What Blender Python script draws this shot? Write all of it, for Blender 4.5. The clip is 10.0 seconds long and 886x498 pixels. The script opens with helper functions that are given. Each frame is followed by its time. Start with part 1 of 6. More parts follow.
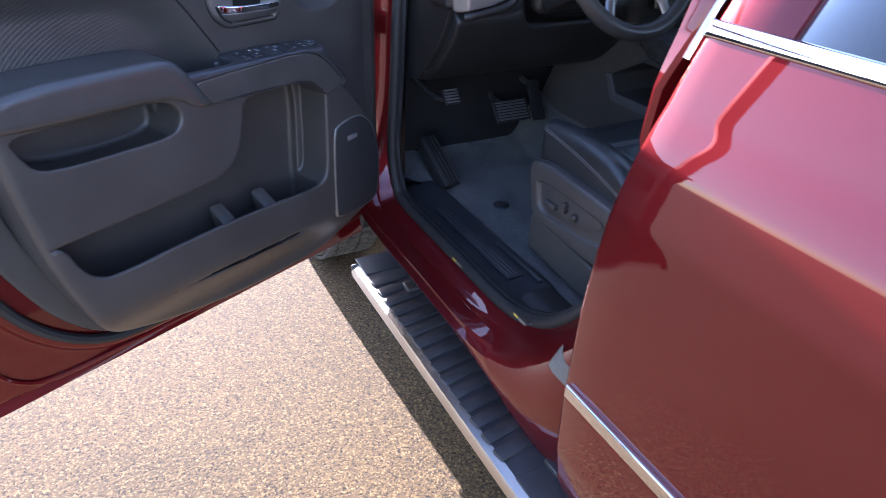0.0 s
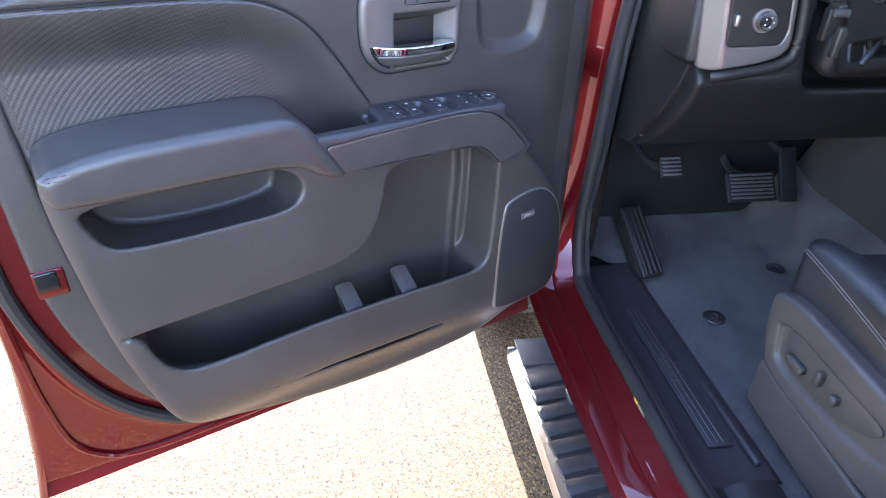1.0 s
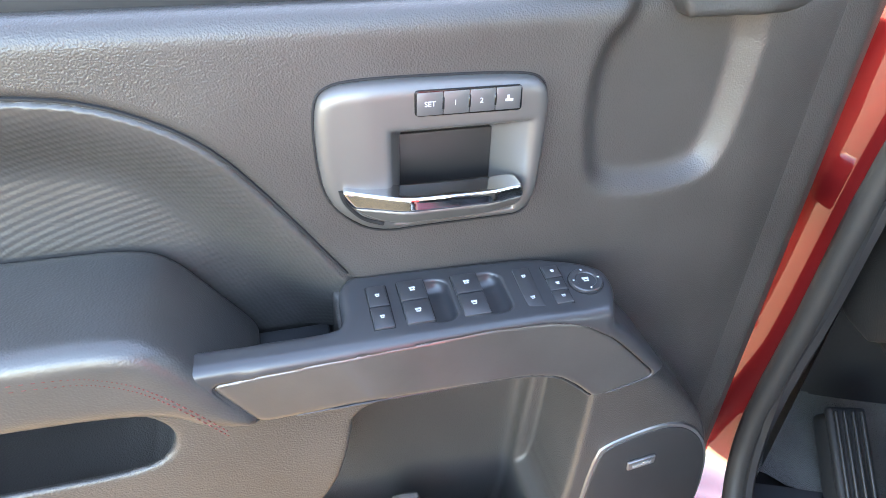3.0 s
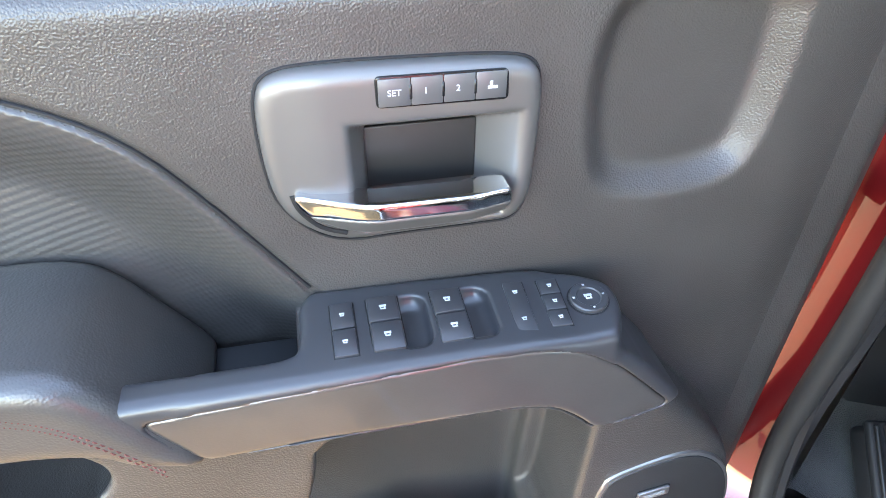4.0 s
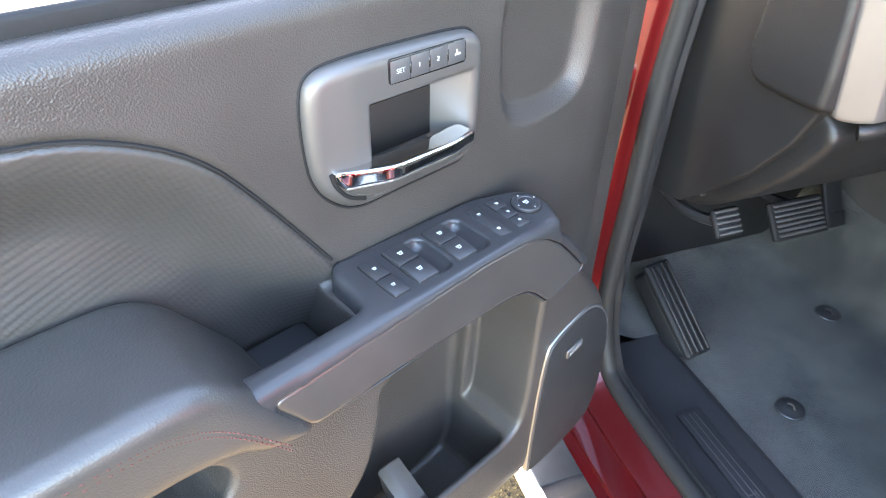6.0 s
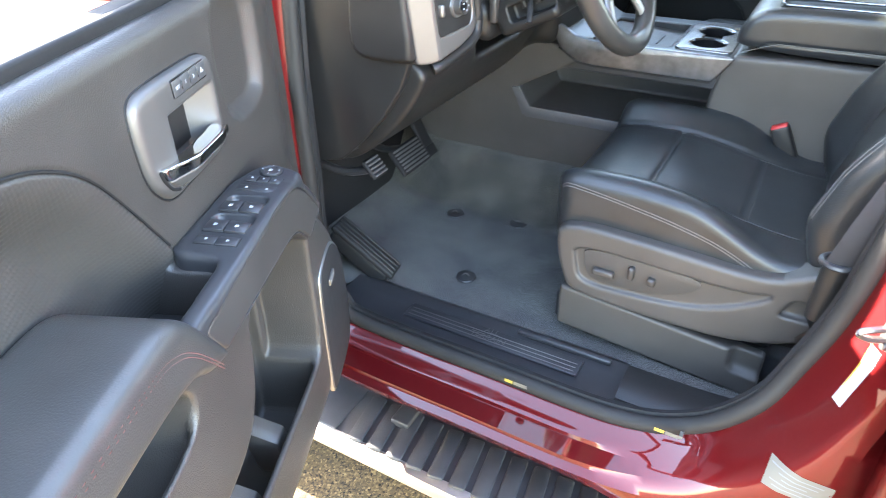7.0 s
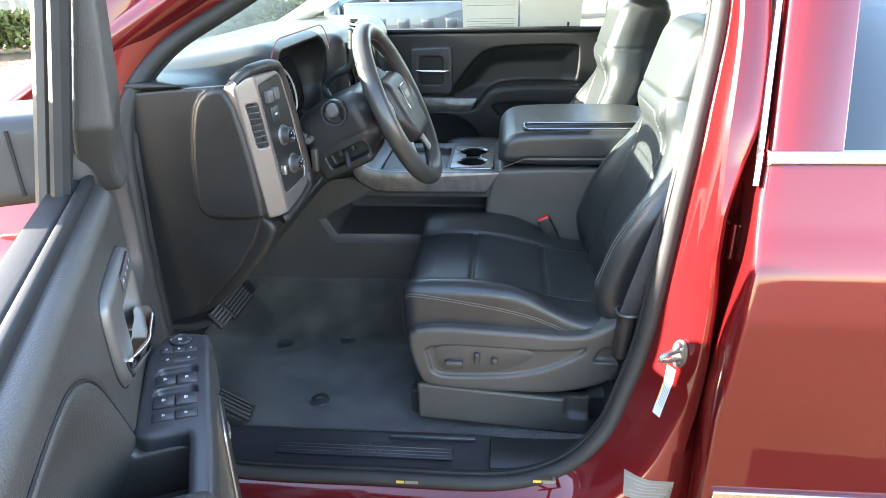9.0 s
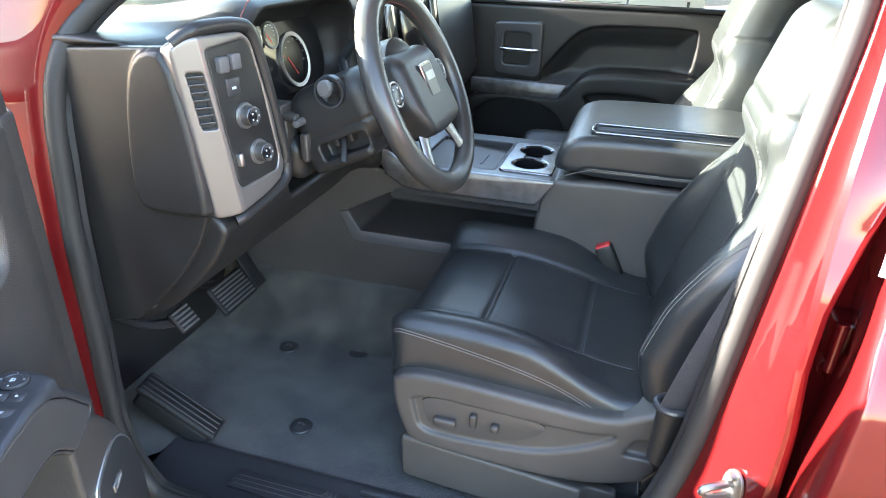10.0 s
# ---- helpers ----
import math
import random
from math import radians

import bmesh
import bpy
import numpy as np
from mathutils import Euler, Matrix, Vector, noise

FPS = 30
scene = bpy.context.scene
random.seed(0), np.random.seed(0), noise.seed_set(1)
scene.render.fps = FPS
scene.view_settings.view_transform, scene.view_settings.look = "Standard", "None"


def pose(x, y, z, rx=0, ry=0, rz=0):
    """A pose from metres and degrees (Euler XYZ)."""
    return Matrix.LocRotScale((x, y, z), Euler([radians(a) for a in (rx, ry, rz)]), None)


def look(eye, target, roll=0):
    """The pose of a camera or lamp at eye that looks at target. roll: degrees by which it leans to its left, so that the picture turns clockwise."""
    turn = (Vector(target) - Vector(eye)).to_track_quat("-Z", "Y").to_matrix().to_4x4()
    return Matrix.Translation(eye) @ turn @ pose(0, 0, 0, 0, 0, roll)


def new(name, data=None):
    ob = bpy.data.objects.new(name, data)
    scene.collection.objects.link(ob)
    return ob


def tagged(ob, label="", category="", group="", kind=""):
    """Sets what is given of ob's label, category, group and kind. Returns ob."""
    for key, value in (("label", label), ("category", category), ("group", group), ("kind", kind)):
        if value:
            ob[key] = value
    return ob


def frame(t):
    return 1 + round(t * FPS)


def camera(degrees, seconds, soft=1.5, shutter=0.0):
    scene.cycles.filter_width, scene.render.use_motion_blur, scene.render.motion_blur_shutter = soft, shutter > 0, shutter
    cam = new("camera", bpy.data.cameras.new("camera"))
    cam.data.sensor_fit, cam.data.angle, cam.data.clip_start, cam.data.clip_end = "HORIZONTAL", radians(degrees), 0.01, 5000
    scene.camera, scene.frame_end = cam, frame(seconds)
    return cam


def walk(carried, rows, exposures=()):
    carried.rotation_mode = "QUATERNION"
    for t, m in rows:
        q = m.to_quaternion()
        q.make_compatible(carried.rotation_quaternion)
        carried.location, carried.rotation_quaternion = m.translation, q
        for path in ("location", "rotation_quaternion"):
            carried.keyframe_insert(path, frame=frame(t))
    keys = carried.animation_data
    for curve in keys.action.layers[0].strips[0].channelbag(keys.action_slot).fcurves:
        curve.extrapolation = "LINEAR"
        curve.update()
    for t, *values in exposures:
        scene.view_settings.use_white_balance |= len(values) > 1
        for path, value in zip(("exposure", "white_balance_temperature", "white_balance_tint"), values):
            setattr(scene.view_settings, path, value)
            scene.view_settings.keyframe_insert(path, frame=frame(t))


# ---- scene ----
cam = camera(68.8, 10.0, soft=0.6, shutter=0.12)
PATH = [
    (0, (1.254, -0.69, 1.553), (-0.249, 0.128, 0.518), 2.4),
    (0.5, (1.032, -0.589, 1.548), (-0.602, -0.115, 0.496), 2.2),
    (1, (0.822, -0.491, 1.552), (-0.847, -0.218, 0.486), 2.0),
    (1.5, (0.597, -0.457, 1.559), (-1.094, -0.251, 0.511), 1.7),
    (2, (0.423, -0.425, 1.558), (-1.25, -0.36, 0.465), 2.1),
    (2.5, (0.277, -0.343, 1.559), (-1.361, -0.504, 0.423), 1.5),
    (3, (0.187, -0.29, 1.536), (-1.421, -0.541, 0.373), 1.7),
    (4.3, (0.085, -0.266, 1.507), (-1.449, -0.594, 0.266), 0.3),
    (4.5, (0.094, -0.267, 1.504), (-1.45, -0.598, 0.276), 0.2),
    (5, (0.129, -0.277, 1.507), (-1.414, -0.598, 0.275), -0.6),
    (5.2, (0.147, -0.298, 1.514), (-1.387, -0.58, 0.261), -1.2),
    (6.3, (0.26, -0.626, 1.538), (-1.126, 0.25, 0.394), 0.3),
    (6.5, (0.301, -0.695, 1.543), (-0.985, 0.332, 0.407), -1.3),
    (7, (0.345, -0.847, 1.577), (-0.511, 0.594, 0.486), -1.3),
    (7.5, (0.26, -0.964, 1.621), (-0.246, 0.718, 0.663), -2.4),
    (8, (0.197, -1.034, 1.667), (-0.08, 0.751, 0.809), -1.5),
    (8.5, (0.176, -1.065, 1.686), (0.001, 0.755, 0.876), -1.3),
    (9, (0.179, -1.05, 1.683), (0.001, 0.769, 0.873), -1.4),
    (9.5, (0.235, -0.928, 1.656), (-0.04, 0.874, 0.833), -2.1),
    (10, (0.336, -0.669, 1.638), (-0.176, 1.054, 0.76), 1.4),
]
EXPOSURES = [(0.0, 2.90, 5700, 26), (0.5, 3.52, 5800, 25), (1.0, 4.02, 6000, 24), (1.5, 4.62, 6450, 20), (2.0, 4.92, 7000, 17), (3.0, 4.95, 7300, 14), (5.2, 4.95, 7300, 14), (6.5, 5.05, 7300, 14), (7.2, 5.02, 7200, 13), (7.6, 4.88, 7100, 12), (8.2, 4.40, 6900, 11), (9.0, 4.15, 6800, 11), (9.5, 4.20, 6850, 12), (10.0, 4.50, 6900, 12)]
walk(cam, [(t, look(eye, target, roll)) for t, eye, target, roll in PATH], EXPOSURES)

# ---- light ----
GROUND_Z = 0.02
world = bpy.data.worlds.new("sky_world")
scene.world = world
world.use_nodes = True
wn = world.node_tree.nodes
sky = wn.new("ShaderNodeTexSky")
sky.sky_type, sky.sun_disc = "NISHITA", False
SUN_UP, SUN_SIDE = 20.5, -2.1
sky.sun_elevation = radians(SUN_UP)
sky.sun_rotation = radians(-90 + SUN_SIDE)
sky.air_density, sky.dust_density, sky.ozone_density = 1.0, 0.8, 1.0
wn["Background"].inputs["Strength"].default_value = 0.125
world.node_tree.links.new(sky.outputs[0], wn["Background"].inputs[0])
sun = new("sun", bpy.data.lights.new("sun", "SUN"))
sun.data.energy, sun.data.angle, sun.data.color = 5.0, radians(0.5), (1.0, 0.95, 0.87)
sd = Vector((-math.cos(radians(SUN_UP)) * math.cos(radians(SUN_SIDE)), math.cos(radians(SUN_UP)) * math.sin(radians(SUN_SIDE)), math.sin(radians(SUN_UP))))
sun.matrix_basis = look(sd * 20, (0, 0, 0))


# ---- materials ----
def mat(name, color, rough=0.5, metal=0.0, coat=0.0, spec=0.5, var=0.12, vscale=9.0, bump=0.0, bscale=400.0, kind="noise", bdist=0.001, stretch=None, sheen=0.0, color2=None, trans=0.0, rvar=0.035):
    m = bpy.data.materials.new(name)
    m.use_nodes = True
    nt = m.node_tree
    b = nt.nodes["Principled BSDF"]
    b.inputs["Roughness"].default_value = rough
    b.inputs["Metallic"].default_value = metal
    b.inputs["Coat Weight"].default_value = coat
    b.inputs["Coat Roughness"].default_value = 0.015
    b.inputs["Specular IOR Level"].default_value = spec
    b.inputs["Transmission Weight"].default_value = trans
    if sheen:
        b.inputs["Sheen Weight"].default_value = sheen
    co = nt.nodes.new("ShaderNodeTexCoord")
    big = nt.nodes.new("ShaderNodeTexNoise")
    big.inputs["Scale"].default_value, big.inputs["Detail"].default_value = vscale, 4.0
    nt.links.new(co.outputs["Object"], big.inputs["Vector"])
    ramp = nt.nodes.new("ShaderNodeValToRGB")
    lo = [c * (1 - var) for c in color]
    hi = [min(1, c * (1 + var)) for c in (color2 or color)]
    ramp.color_ramp.elements[0].color, ramp.color_ramp.elements[1].color = (*lo, 1), (*hi, 1)
    ramp.color_ramp.elements[0].position, ramp.color_ramp.elements[1].position = 0.3, 0.7
    nt.links.new(big.outputs[0], ramp.inputs[0])
    nt.links.new(ramp.outputs[0], b.inputs["Base Color"])
    if rvar:
        mr = nt.nodes.new("ShaderNodeMapRange")
        mr.inputs[3].default_value, mr.inputs[4].default_value = max(0, rough - rvar), min(1, rough + rvar)
        n3 = nt.nodes.new("ShaderNodeTexNoise")
        n3.inputs["Scale"].default_value, n3.inputs["Detail"].default_value = vscale * 2.7, 6.0
        nt.links.new(co.outputs["Object"], n3.inputs["Vector"])
        nt.links.new(n3.outputs[0], mr.inputs[0])
        nt.links.new(mr.outputs[0], b.inputs["Roughness"])
    if bump:
        if kind == "voronoi":
            tx = nt.nodes.new("ShaderNodeTexVoronoi")
            tx.feature = "SMOOTH_F1"
        elif kind == "wave":
            tx = nt.nodes.new("ShaderNodeTexWave")
            tx.wave_type, tx.bands_direction, tx.wave_profile = "BANDS", "DIAGONAL", "SIN"
            tx.inputs["Distortion"].default_value = 0.0
        else:
            tx = nt.nodes.new("ShaderNodeTexNoise")
            tx.inputs["Detail"].default_value = 3.0
        tx.inputs["Scale"].default_value = bscale
        src = co.outputs["Object"]
        if stretch:
            mp = nt.nodes.new("ShaderNodeMapping")
            mp.inputs["Scale"].default_value = stretch
            nt.links.new(src, mp.inputs[0])
            src = mp.outputs[0]
        nt.links.new(src, tx.inputs["Vector"])
        bp = nt.nodes.new("ShaderNodeBump")
        bp.inputs["Strength"].default_value, bp.inputs["Distance"].default_value = bump, bdist
        nt.links.new(tx.outputs["Fac"] if "Fac" in tx.outputs else tx.outputs[0], bp.inputs["Height"])
        nt.links.new(bp.outputs[0], b.inputs["Normal"])
    return m


def glass(name, color, rough=0.0, ior=1.5):
    """Thin pane: mostly clear, with a Fresnel gloss."""
    m = bpy.data.materials.new(name)
    m.use_nodes = True
    nt = m.node_tree
    nt.nodes.remove(nt.nodes["Principled BSDF"])
    out = nt.nodes["Material Output"]
    tr, gl, mx, fr = (nt.nodes.new("ShaderNode" + k) for k in ("BsdfTransparent", "BsdfGlossy", "MixShader", "Fresnel"))
    tr.inputs[0].default_value = (*color, 1)
    gl.inputs["Roughness"].default_value = rough
    fr.inputs[0].default_value = ior
    nt.links.new(fr.outputs[0], mx.inputs[0])
    nt.links.new(tr.outputs[0], mx.inputs[1])
    nt.links.new(gl.outputs[0], mx.inputs[2])
    nt.links.new(mx.outputs[0], out.inputs[0])
    return m


PAINT = mat("red_metallic_paint", (0.122, 0.0080, 0.0092), 0.42, 0.55, spec=0.12, coat=1.0, var=0.05, vscale=1.5, bump=0.02, bscale=1800, bdist=0.0003, rvar=0.03)
PAINT.node_tree.nodes["Principled BSDF"].inputs["Coat IOR"].default_value = 1.58
PAINT.node_tree.nodes["Principled BSDF"].inputs["Specular Tint"].default_value = (1.0, 0.16, 0.18, 1.0)
PLASTIC = mat("black_grained_plastic", (0.0185, 0.0178, 0.0175), 0.40, spec=0.36, bump=0.4, bscale=520, kind="voronoi", bdist=0.0006, var=0.2)
PLASTIC_SOFT = mat("charcoal_soft_plastic", (0.047, 0.0422, 0.0390), 0.38, spec=0.56, bump=0.5, bscale=680, kind="voronoi", bdist=0.0010, var=0.15)
PLASTIC_LOW = mat("grey_hard_plastic", (0.060, 0.055, 0.051), 0.42, bump=0.4, bscale=700, kind="voronoi", bdist=0.0006, var=0.12)
PLASTIC_SMOOTH = mat("satin_black_plastic", (0.034, 0.034, 0.037), 0.32, spec=0.55, var=0.1)
LEATHER = mat("black_leather", (0.0225, 0.0245, 0.0260), 0.36, spec=0.58, bump=0.35, bscale=520, kind="voronoi", bdist=0.0006, var=0.2, vscale=14)
ARM_LEATHER = mat("armrest_leather", (0.050, 0.047, 0.045), 0.34, spec=0.66, bump=0.45, bscale=560, kind="voronoi", bdist=0.0005, var=0.15, vscale=14)
WEAVE = mat("ribbed_black_leather", (0.047, 0.043, 0.040), 0.37, spec=0.6, bump=0.3, bscale=900, bdist=0.0004, var=0.15)
WEAVE_SEAT = mat("perforated_seat_leather", (0.028, 0.030, 0.0315), 0.40, spec=0.42, bump=0.35, bscale=95, kind="wave", bdist=0.0012, var=0.15)
PATTERN = mat("woven_metallic_trim", (0.20, 0.20, 0.21), 0.30, 0.85, var=0.3, vscale=30, bump=0.5, bscale=110, kind="wave", bdist=0.0006)
CARPET = mat("dark_carpet", (0.032, 0.034, 0.031), 0.95, bump=1.0, bscale=520, bdist=0.006, var=0.45, vscale=9, sheen=0.3, spec=0.1, color2=(0.068, 0.066, 0.056))
RUBBER = mat("black_rubber", (0.014, 0.014, 0.015), 0.6, spec=0.3, bump=0.2, bscale=200, var=0.2)
SEAL = mat("grey_door_seal", (0.022, 0.0212, 0.0205), 0.58, spec=0.35, bump=0.2, bscale=300, var=0.15)
CHROME = mat("chrome", (0.66, 0.66, 0.67), 0.07, 1.0, var=0.02, rvar=0.03)
SATIN = mat("satin_silver_trim", (0.33, 0.32, 0.31), 0.36, 0.85, var=0.06)
BEZEL = mat("warm_grey_metallic_bezel", (0.140, 0.133, 0.128), 0.42, 0.55, var=0.05)
STRIP = mat("dark_metallic_trim", (0.120, 0.112, 0.108), 0.30, 0.6, coat=0.3, var=0.15, bump=0.1, bscale=120, stretch=(1, 1, 14))
RIM_LEATHER = mat("worn_rim_leather", (0.040, 0.039, 0.037), 0.30, bump=0.12, bscale=500, kind="voronoi", bdist=0.0005, var=0.25, vscale=10)
SURROUND = mat("grey_chrome_surround", (0.24, 0.24, 0.245), 0.25, 0.9, var=0.08)
GLOSSBLACK = mat("gloss_black", (0.012, 0.012, 0.013), 0.12, var=0.05)
STEEL = mat("zinc_steel", (0.30, 0.295, 0.29), 0.42, 1.0, var=0.15, vscale=40)
ALU = mat("brushed_aluminium", (0.5, 0.49, 0.47), 0.35, 1.0, var=0.08, bump=0.15, bscale=300, stretch=(1, 20, 20))
WHITE = mat("white_paper", (0.75, 0.75, 0.72), 0.6, var=0.04)
TAN_PAPER = mat("faded_label_paper", (0.16, 0.145, 0.118), 0.6, var=0.06)
YELLOW = mat("yellow_print", (0.75, 0.5, 0.03), 0.6, var=0.04)
FADED_YELLOW = mat("faded_yellow_print", (0.50, 0.36, 0.06), 0.6, var=0.1)
GREYINK = mat("grey_print", (0.2, 0.2, 0.2), 0.6, var=0.04)
PRINT = mat("white_print", (0.45, 0.47, 0.50), 0.5, var=0.02)
RED_PLASTIC = mat("red_plastic", (0.5, 0.03, 0.03), 0.4, var=0.05)
STITCH = mat("grey_stitching", (0.11, 0.105, 0.10), 0.8, var=0.1)
STITCH_RED = mat("red_stitching", (0.13, 0.04, 0.035), 0.8, var=0.1)
SEAM = mat("dark_sewn_seam", (0.040, 0.042, 0.043), 0.6, var=0.1)
MEMORY = mat("silver_grey_button", (0.125, 0.125, 0.130), 0.40, 0.5, var=0.05)
LEVER_LOW = mat("satin_lever_finish", (0.17, 0.165, 0.16), 0.34, 0.6, var=0.05)
SIDE_BEZEL = mat("warm_satin_silver", (0.165, 0.152, 0.144), 0.36, 0.55, var=0.05)
WEB = mat("seat_belt_webbing", (0.030, 0.030, 0.034), 0.75, bump=0.6, bscale=300, kind="wave", bdist=0.001)
HEADLINER = mat("light_grey_lining", (0.5, 0.48, 0.45), 0.9, bump=0.3, bscale=500, var=0.06)
BOARD = mat("worn_board_rubber", (0.045, 0.045, 0.048), 0.55, bump=0.3, bscale=250, var=0.3, vscale=12)
TYRE = mat("tyre_rubber", (0.085, 0.078, 0.068), 0.8, bump=0.4, bscale=90, var=0.3, vscale=20)
BUTTON = mat("grey_button", (0.085, 0.083, 0.085), 0.4, var=0.05)
GLASS = glass("window_glass", (0.9, 0.93, 0.92))
TINT = glass("tinted_glass", (0.05, 0.07, 0.08), ior=1.7)
WINDSCREEN = glass("green_tinted_windscreen", (0.74, 0.83, 0.77))


def aggregate():
    m = bpy.data.materials.new("tan_chip_asphalt")
    m.use_nodes = True
    nt = m.node_tree
    b = nt.nodes["Principled BSDF"]
    b.inputs["Roughness"].default_value = 0.9
    co = nt.nodes.new("ShaderNodeTexCoord")
    vo = nt.nodes.new("ShaderNodeTexVoronoi")
    vo.inputs["Scale"].default_value = 185
    n1 = nt.nodes.new("ShaderNodeTexNoise")
    n1.inputs["Scale"].default_value, n1.inputs["Detail"].default_value = 1.6, 5
    n2 = nt.nodes.new("ShaderNodeTexNoise")
    n2.inputs["Scale"].default_value, n2.inputs["Detail"].default_value = 125, 2
    for n in (vo, n1, n2):
        nt.links.new(co.outputs["Object"], n.inputs["Vector"])
    sep = nt.nodes.new("ShaderNodeSeparateColor")
    nt.links.new(vo.outputs["Color"], sep.inputs[0])
    stones = nt.nodes.new("ShaderNodeValToRGB")
    e = stones.color_ramp.elements
    e[0].position, e[0].color = 0.0, (0.035, 0.023, 0.013, 1)
    e[1].position, e[1].color = 1.0, (0.24, 0.155, 0.065, 1)
    for p, c in ((0.09, (0.062, 0.038, 0.0145, 1)), (0.5, (0.094, 0.0585, 0.0222, 1)), (0.8, (0.132, 0.083, 0.031, 1))):
        x = stones.color_ramp.elements.new(p)
        x.color = c
    nt.links.new(sep.outputs[0], stones.inputs[0])
    pits = nt.nodes.new("ShaderNodeValToRGB")
    pits.color_ramp.elements[0].position, pits.color_ramp.elements[0].color = 0.34, (0.10, 0.08, 0.065, 1)
    pits.color_ramp.elements[1].position, pits.color_ramp.elements[1].color = 0.41, (1, 1, 1, 1)
    nt.links.new(n2.outputs[0], pits.inputs[0])
    mul = nt.nodes.new("ShaderNodeMix")
    mul.data_type, mul.blend_type = "RGBA", "MULTIPLY"
    mul.inputs[0].default_value = 1.0
    nt.links.new(stones.outputs[0], mul.inputs[6])
    nt.links.new(pits.outputs[0], mul.inputs[7])
    wash = nt.nodes.new("ShaderNodeValToRGB")
    wash.color_ramp.elements[0].position, wash.color_ramp.elements[0].color = 0.3, (0.82, 0.82, 0.83, 1)
    wash.color_ramp.elements[1].position, wash.color_ramp.elements[1].color = 0.7, (1.05, 1.03, 1.0, 1)
    nt.links.new(n1.outputs[0], wash.inputs[0])
    mul2 = nt.nodes.new("ShaderNodeMix")
    mul2.data_type, mul2.blend_type = "RGBA", "MULTIPLY"
    mul2.inputs[0].default_value = 1.0
    nt.links.new(mul.outputs[2], mul2.inputs[6])
    nt.links.new(wash.outputs[0], mul2.inputs[7])
    nt.links.new(mul2.outputs[2], b.inputs["Base Color"])
    bp = nt.nodes.new("ShaderNodeBump")
    bp.inputs["Strength"].default_value, bp.inputs["Distance"].default_value = 0.7, 0.004
    nt.links.new(n2.outputs[0], bp.inputs["Height"])
    nt.links.new(bp.outputs[0], b.inputs["Normal"])
    return m


ASPHALT = aggregate()


# ---- mesh tools ----
def link(name, me, material, parent=None, label="", smooth=True, angle=38):
    me.materials.append(material)
    if smooth:
        for p in me.polygons:
            p.use_smooth = True
        me.set_sharp_from_angle(angle=radians(angle))
    ob = new(name, me)
    if parent is not None:
        ob.parent = parent
    if label:
        ob["label"] = label
    return ob


def part(name, bm, material, parent, label="", smooth=True, angle=38):
    bmesh.ops.recalc_face_normals(bm, faces=bm.faces)
    me = bpy.data.meshes.new(name)
    bm.to_mesh(me)
    bm.free()
    return link(name, me, material, parent, label, smooth, angle)


def raw(name, verts, faces, material, parent=None, label="", smooth=True, angle=38):
    me = bpy.data.meshes.new(name)
    me.from_pydata([tuple(v) for v in verts], [], [tuple(f) for f in faces])
    me.update()
    return link(name, me, material, parent, label, smooth, angle)


def thing(name, label, category, m=None, group="", kind=""):
    ob = new(name)
    ob.empty_display_size = 0.05
    if m is not None:
        ob.matrix_basis = m
    return tagged(ob, label, category, group, kind)


def block(cx, cy, cz, sx, sy, sz, bevel=0.004, seg=3, m=None):
    bm = bmesh.new()
    bmesh.ops.create_cube(bm, size=1.0)
    bmesh.ops.scale(bm, vec=(sx, sy, sz), verts=bm.verts)
    if bevel:
        bmesh.ops.bevel(bm, geom=list(bm.edges), offset=min(bevel, 0.49 * min(sx, sy, sz)), segments=seg, affect="EDGES", profile=0.5)
    bmesh.ops.transform(bm, matrix=(m if m is not None else Matrix.Translation((cx, cy, cz))), verts=bm.verts)
    return bm


def chaikin(pts, n=2, closed=True):
    p = np.array(pts, float)
    for _ in range(n):
        q = np.roll(p, -1, 0) if closed else p[1:]
        a = p if closed else p[:-1]
        out = np.empty((2 * len(a), p.shape[1]))
        out[0::2], out[1::2] = 0.75 * a + 0.25 * q, 0.25 * a + 0.75 * q
        if not closed:
            out = np.vstack([p[:1], out, p[-1:]])
        p = out
    return p


def rounded(pts, r, seg=4):
    """Polygon with each corner rounded to radius r at most."""
    p = np.array(pts, float)
    out = []
    n = len(p)
    for i in range(n):
        a, b, c = p[i - 1], p[i], p[(i + 1) % n]
        u, v = a - b, c - b
        lu, lv = np.linalg.norm(u), np.linalg.norm(v)
        d = min(r, 0.45 * lu, 0.45 * lv)
        s, e = b + u / lu * d, b + v / lv * d
        for k in range(seg + 1):
            t = k / seg
            out.append((1 - t) ** 2 * s + 2 * t * (1 - t) * b + t * t * e)
    return np.array(out)


def catmull(pts, n=8, closed=False):
    p = np.array(pts, float)
    out = []
    k = len(p)
    for i in range(k if closed else k - 1):
        a, b, c, d = (p[j % k] if closed else p[min(max(j, 0), k - 1)] for j in (i - 1, i, i + 1, i + 2))
        for s in range(n):
            t = s / n
            out.append(0.5 * (2 * b + (c - a) * t + (2 * a - 5 * b + 4 * c - d) * t * t + (3 * b - a - 3 * c + d) * t ** 3))
    if not closed:
        out.append(p[-1])
    return np.array(out)


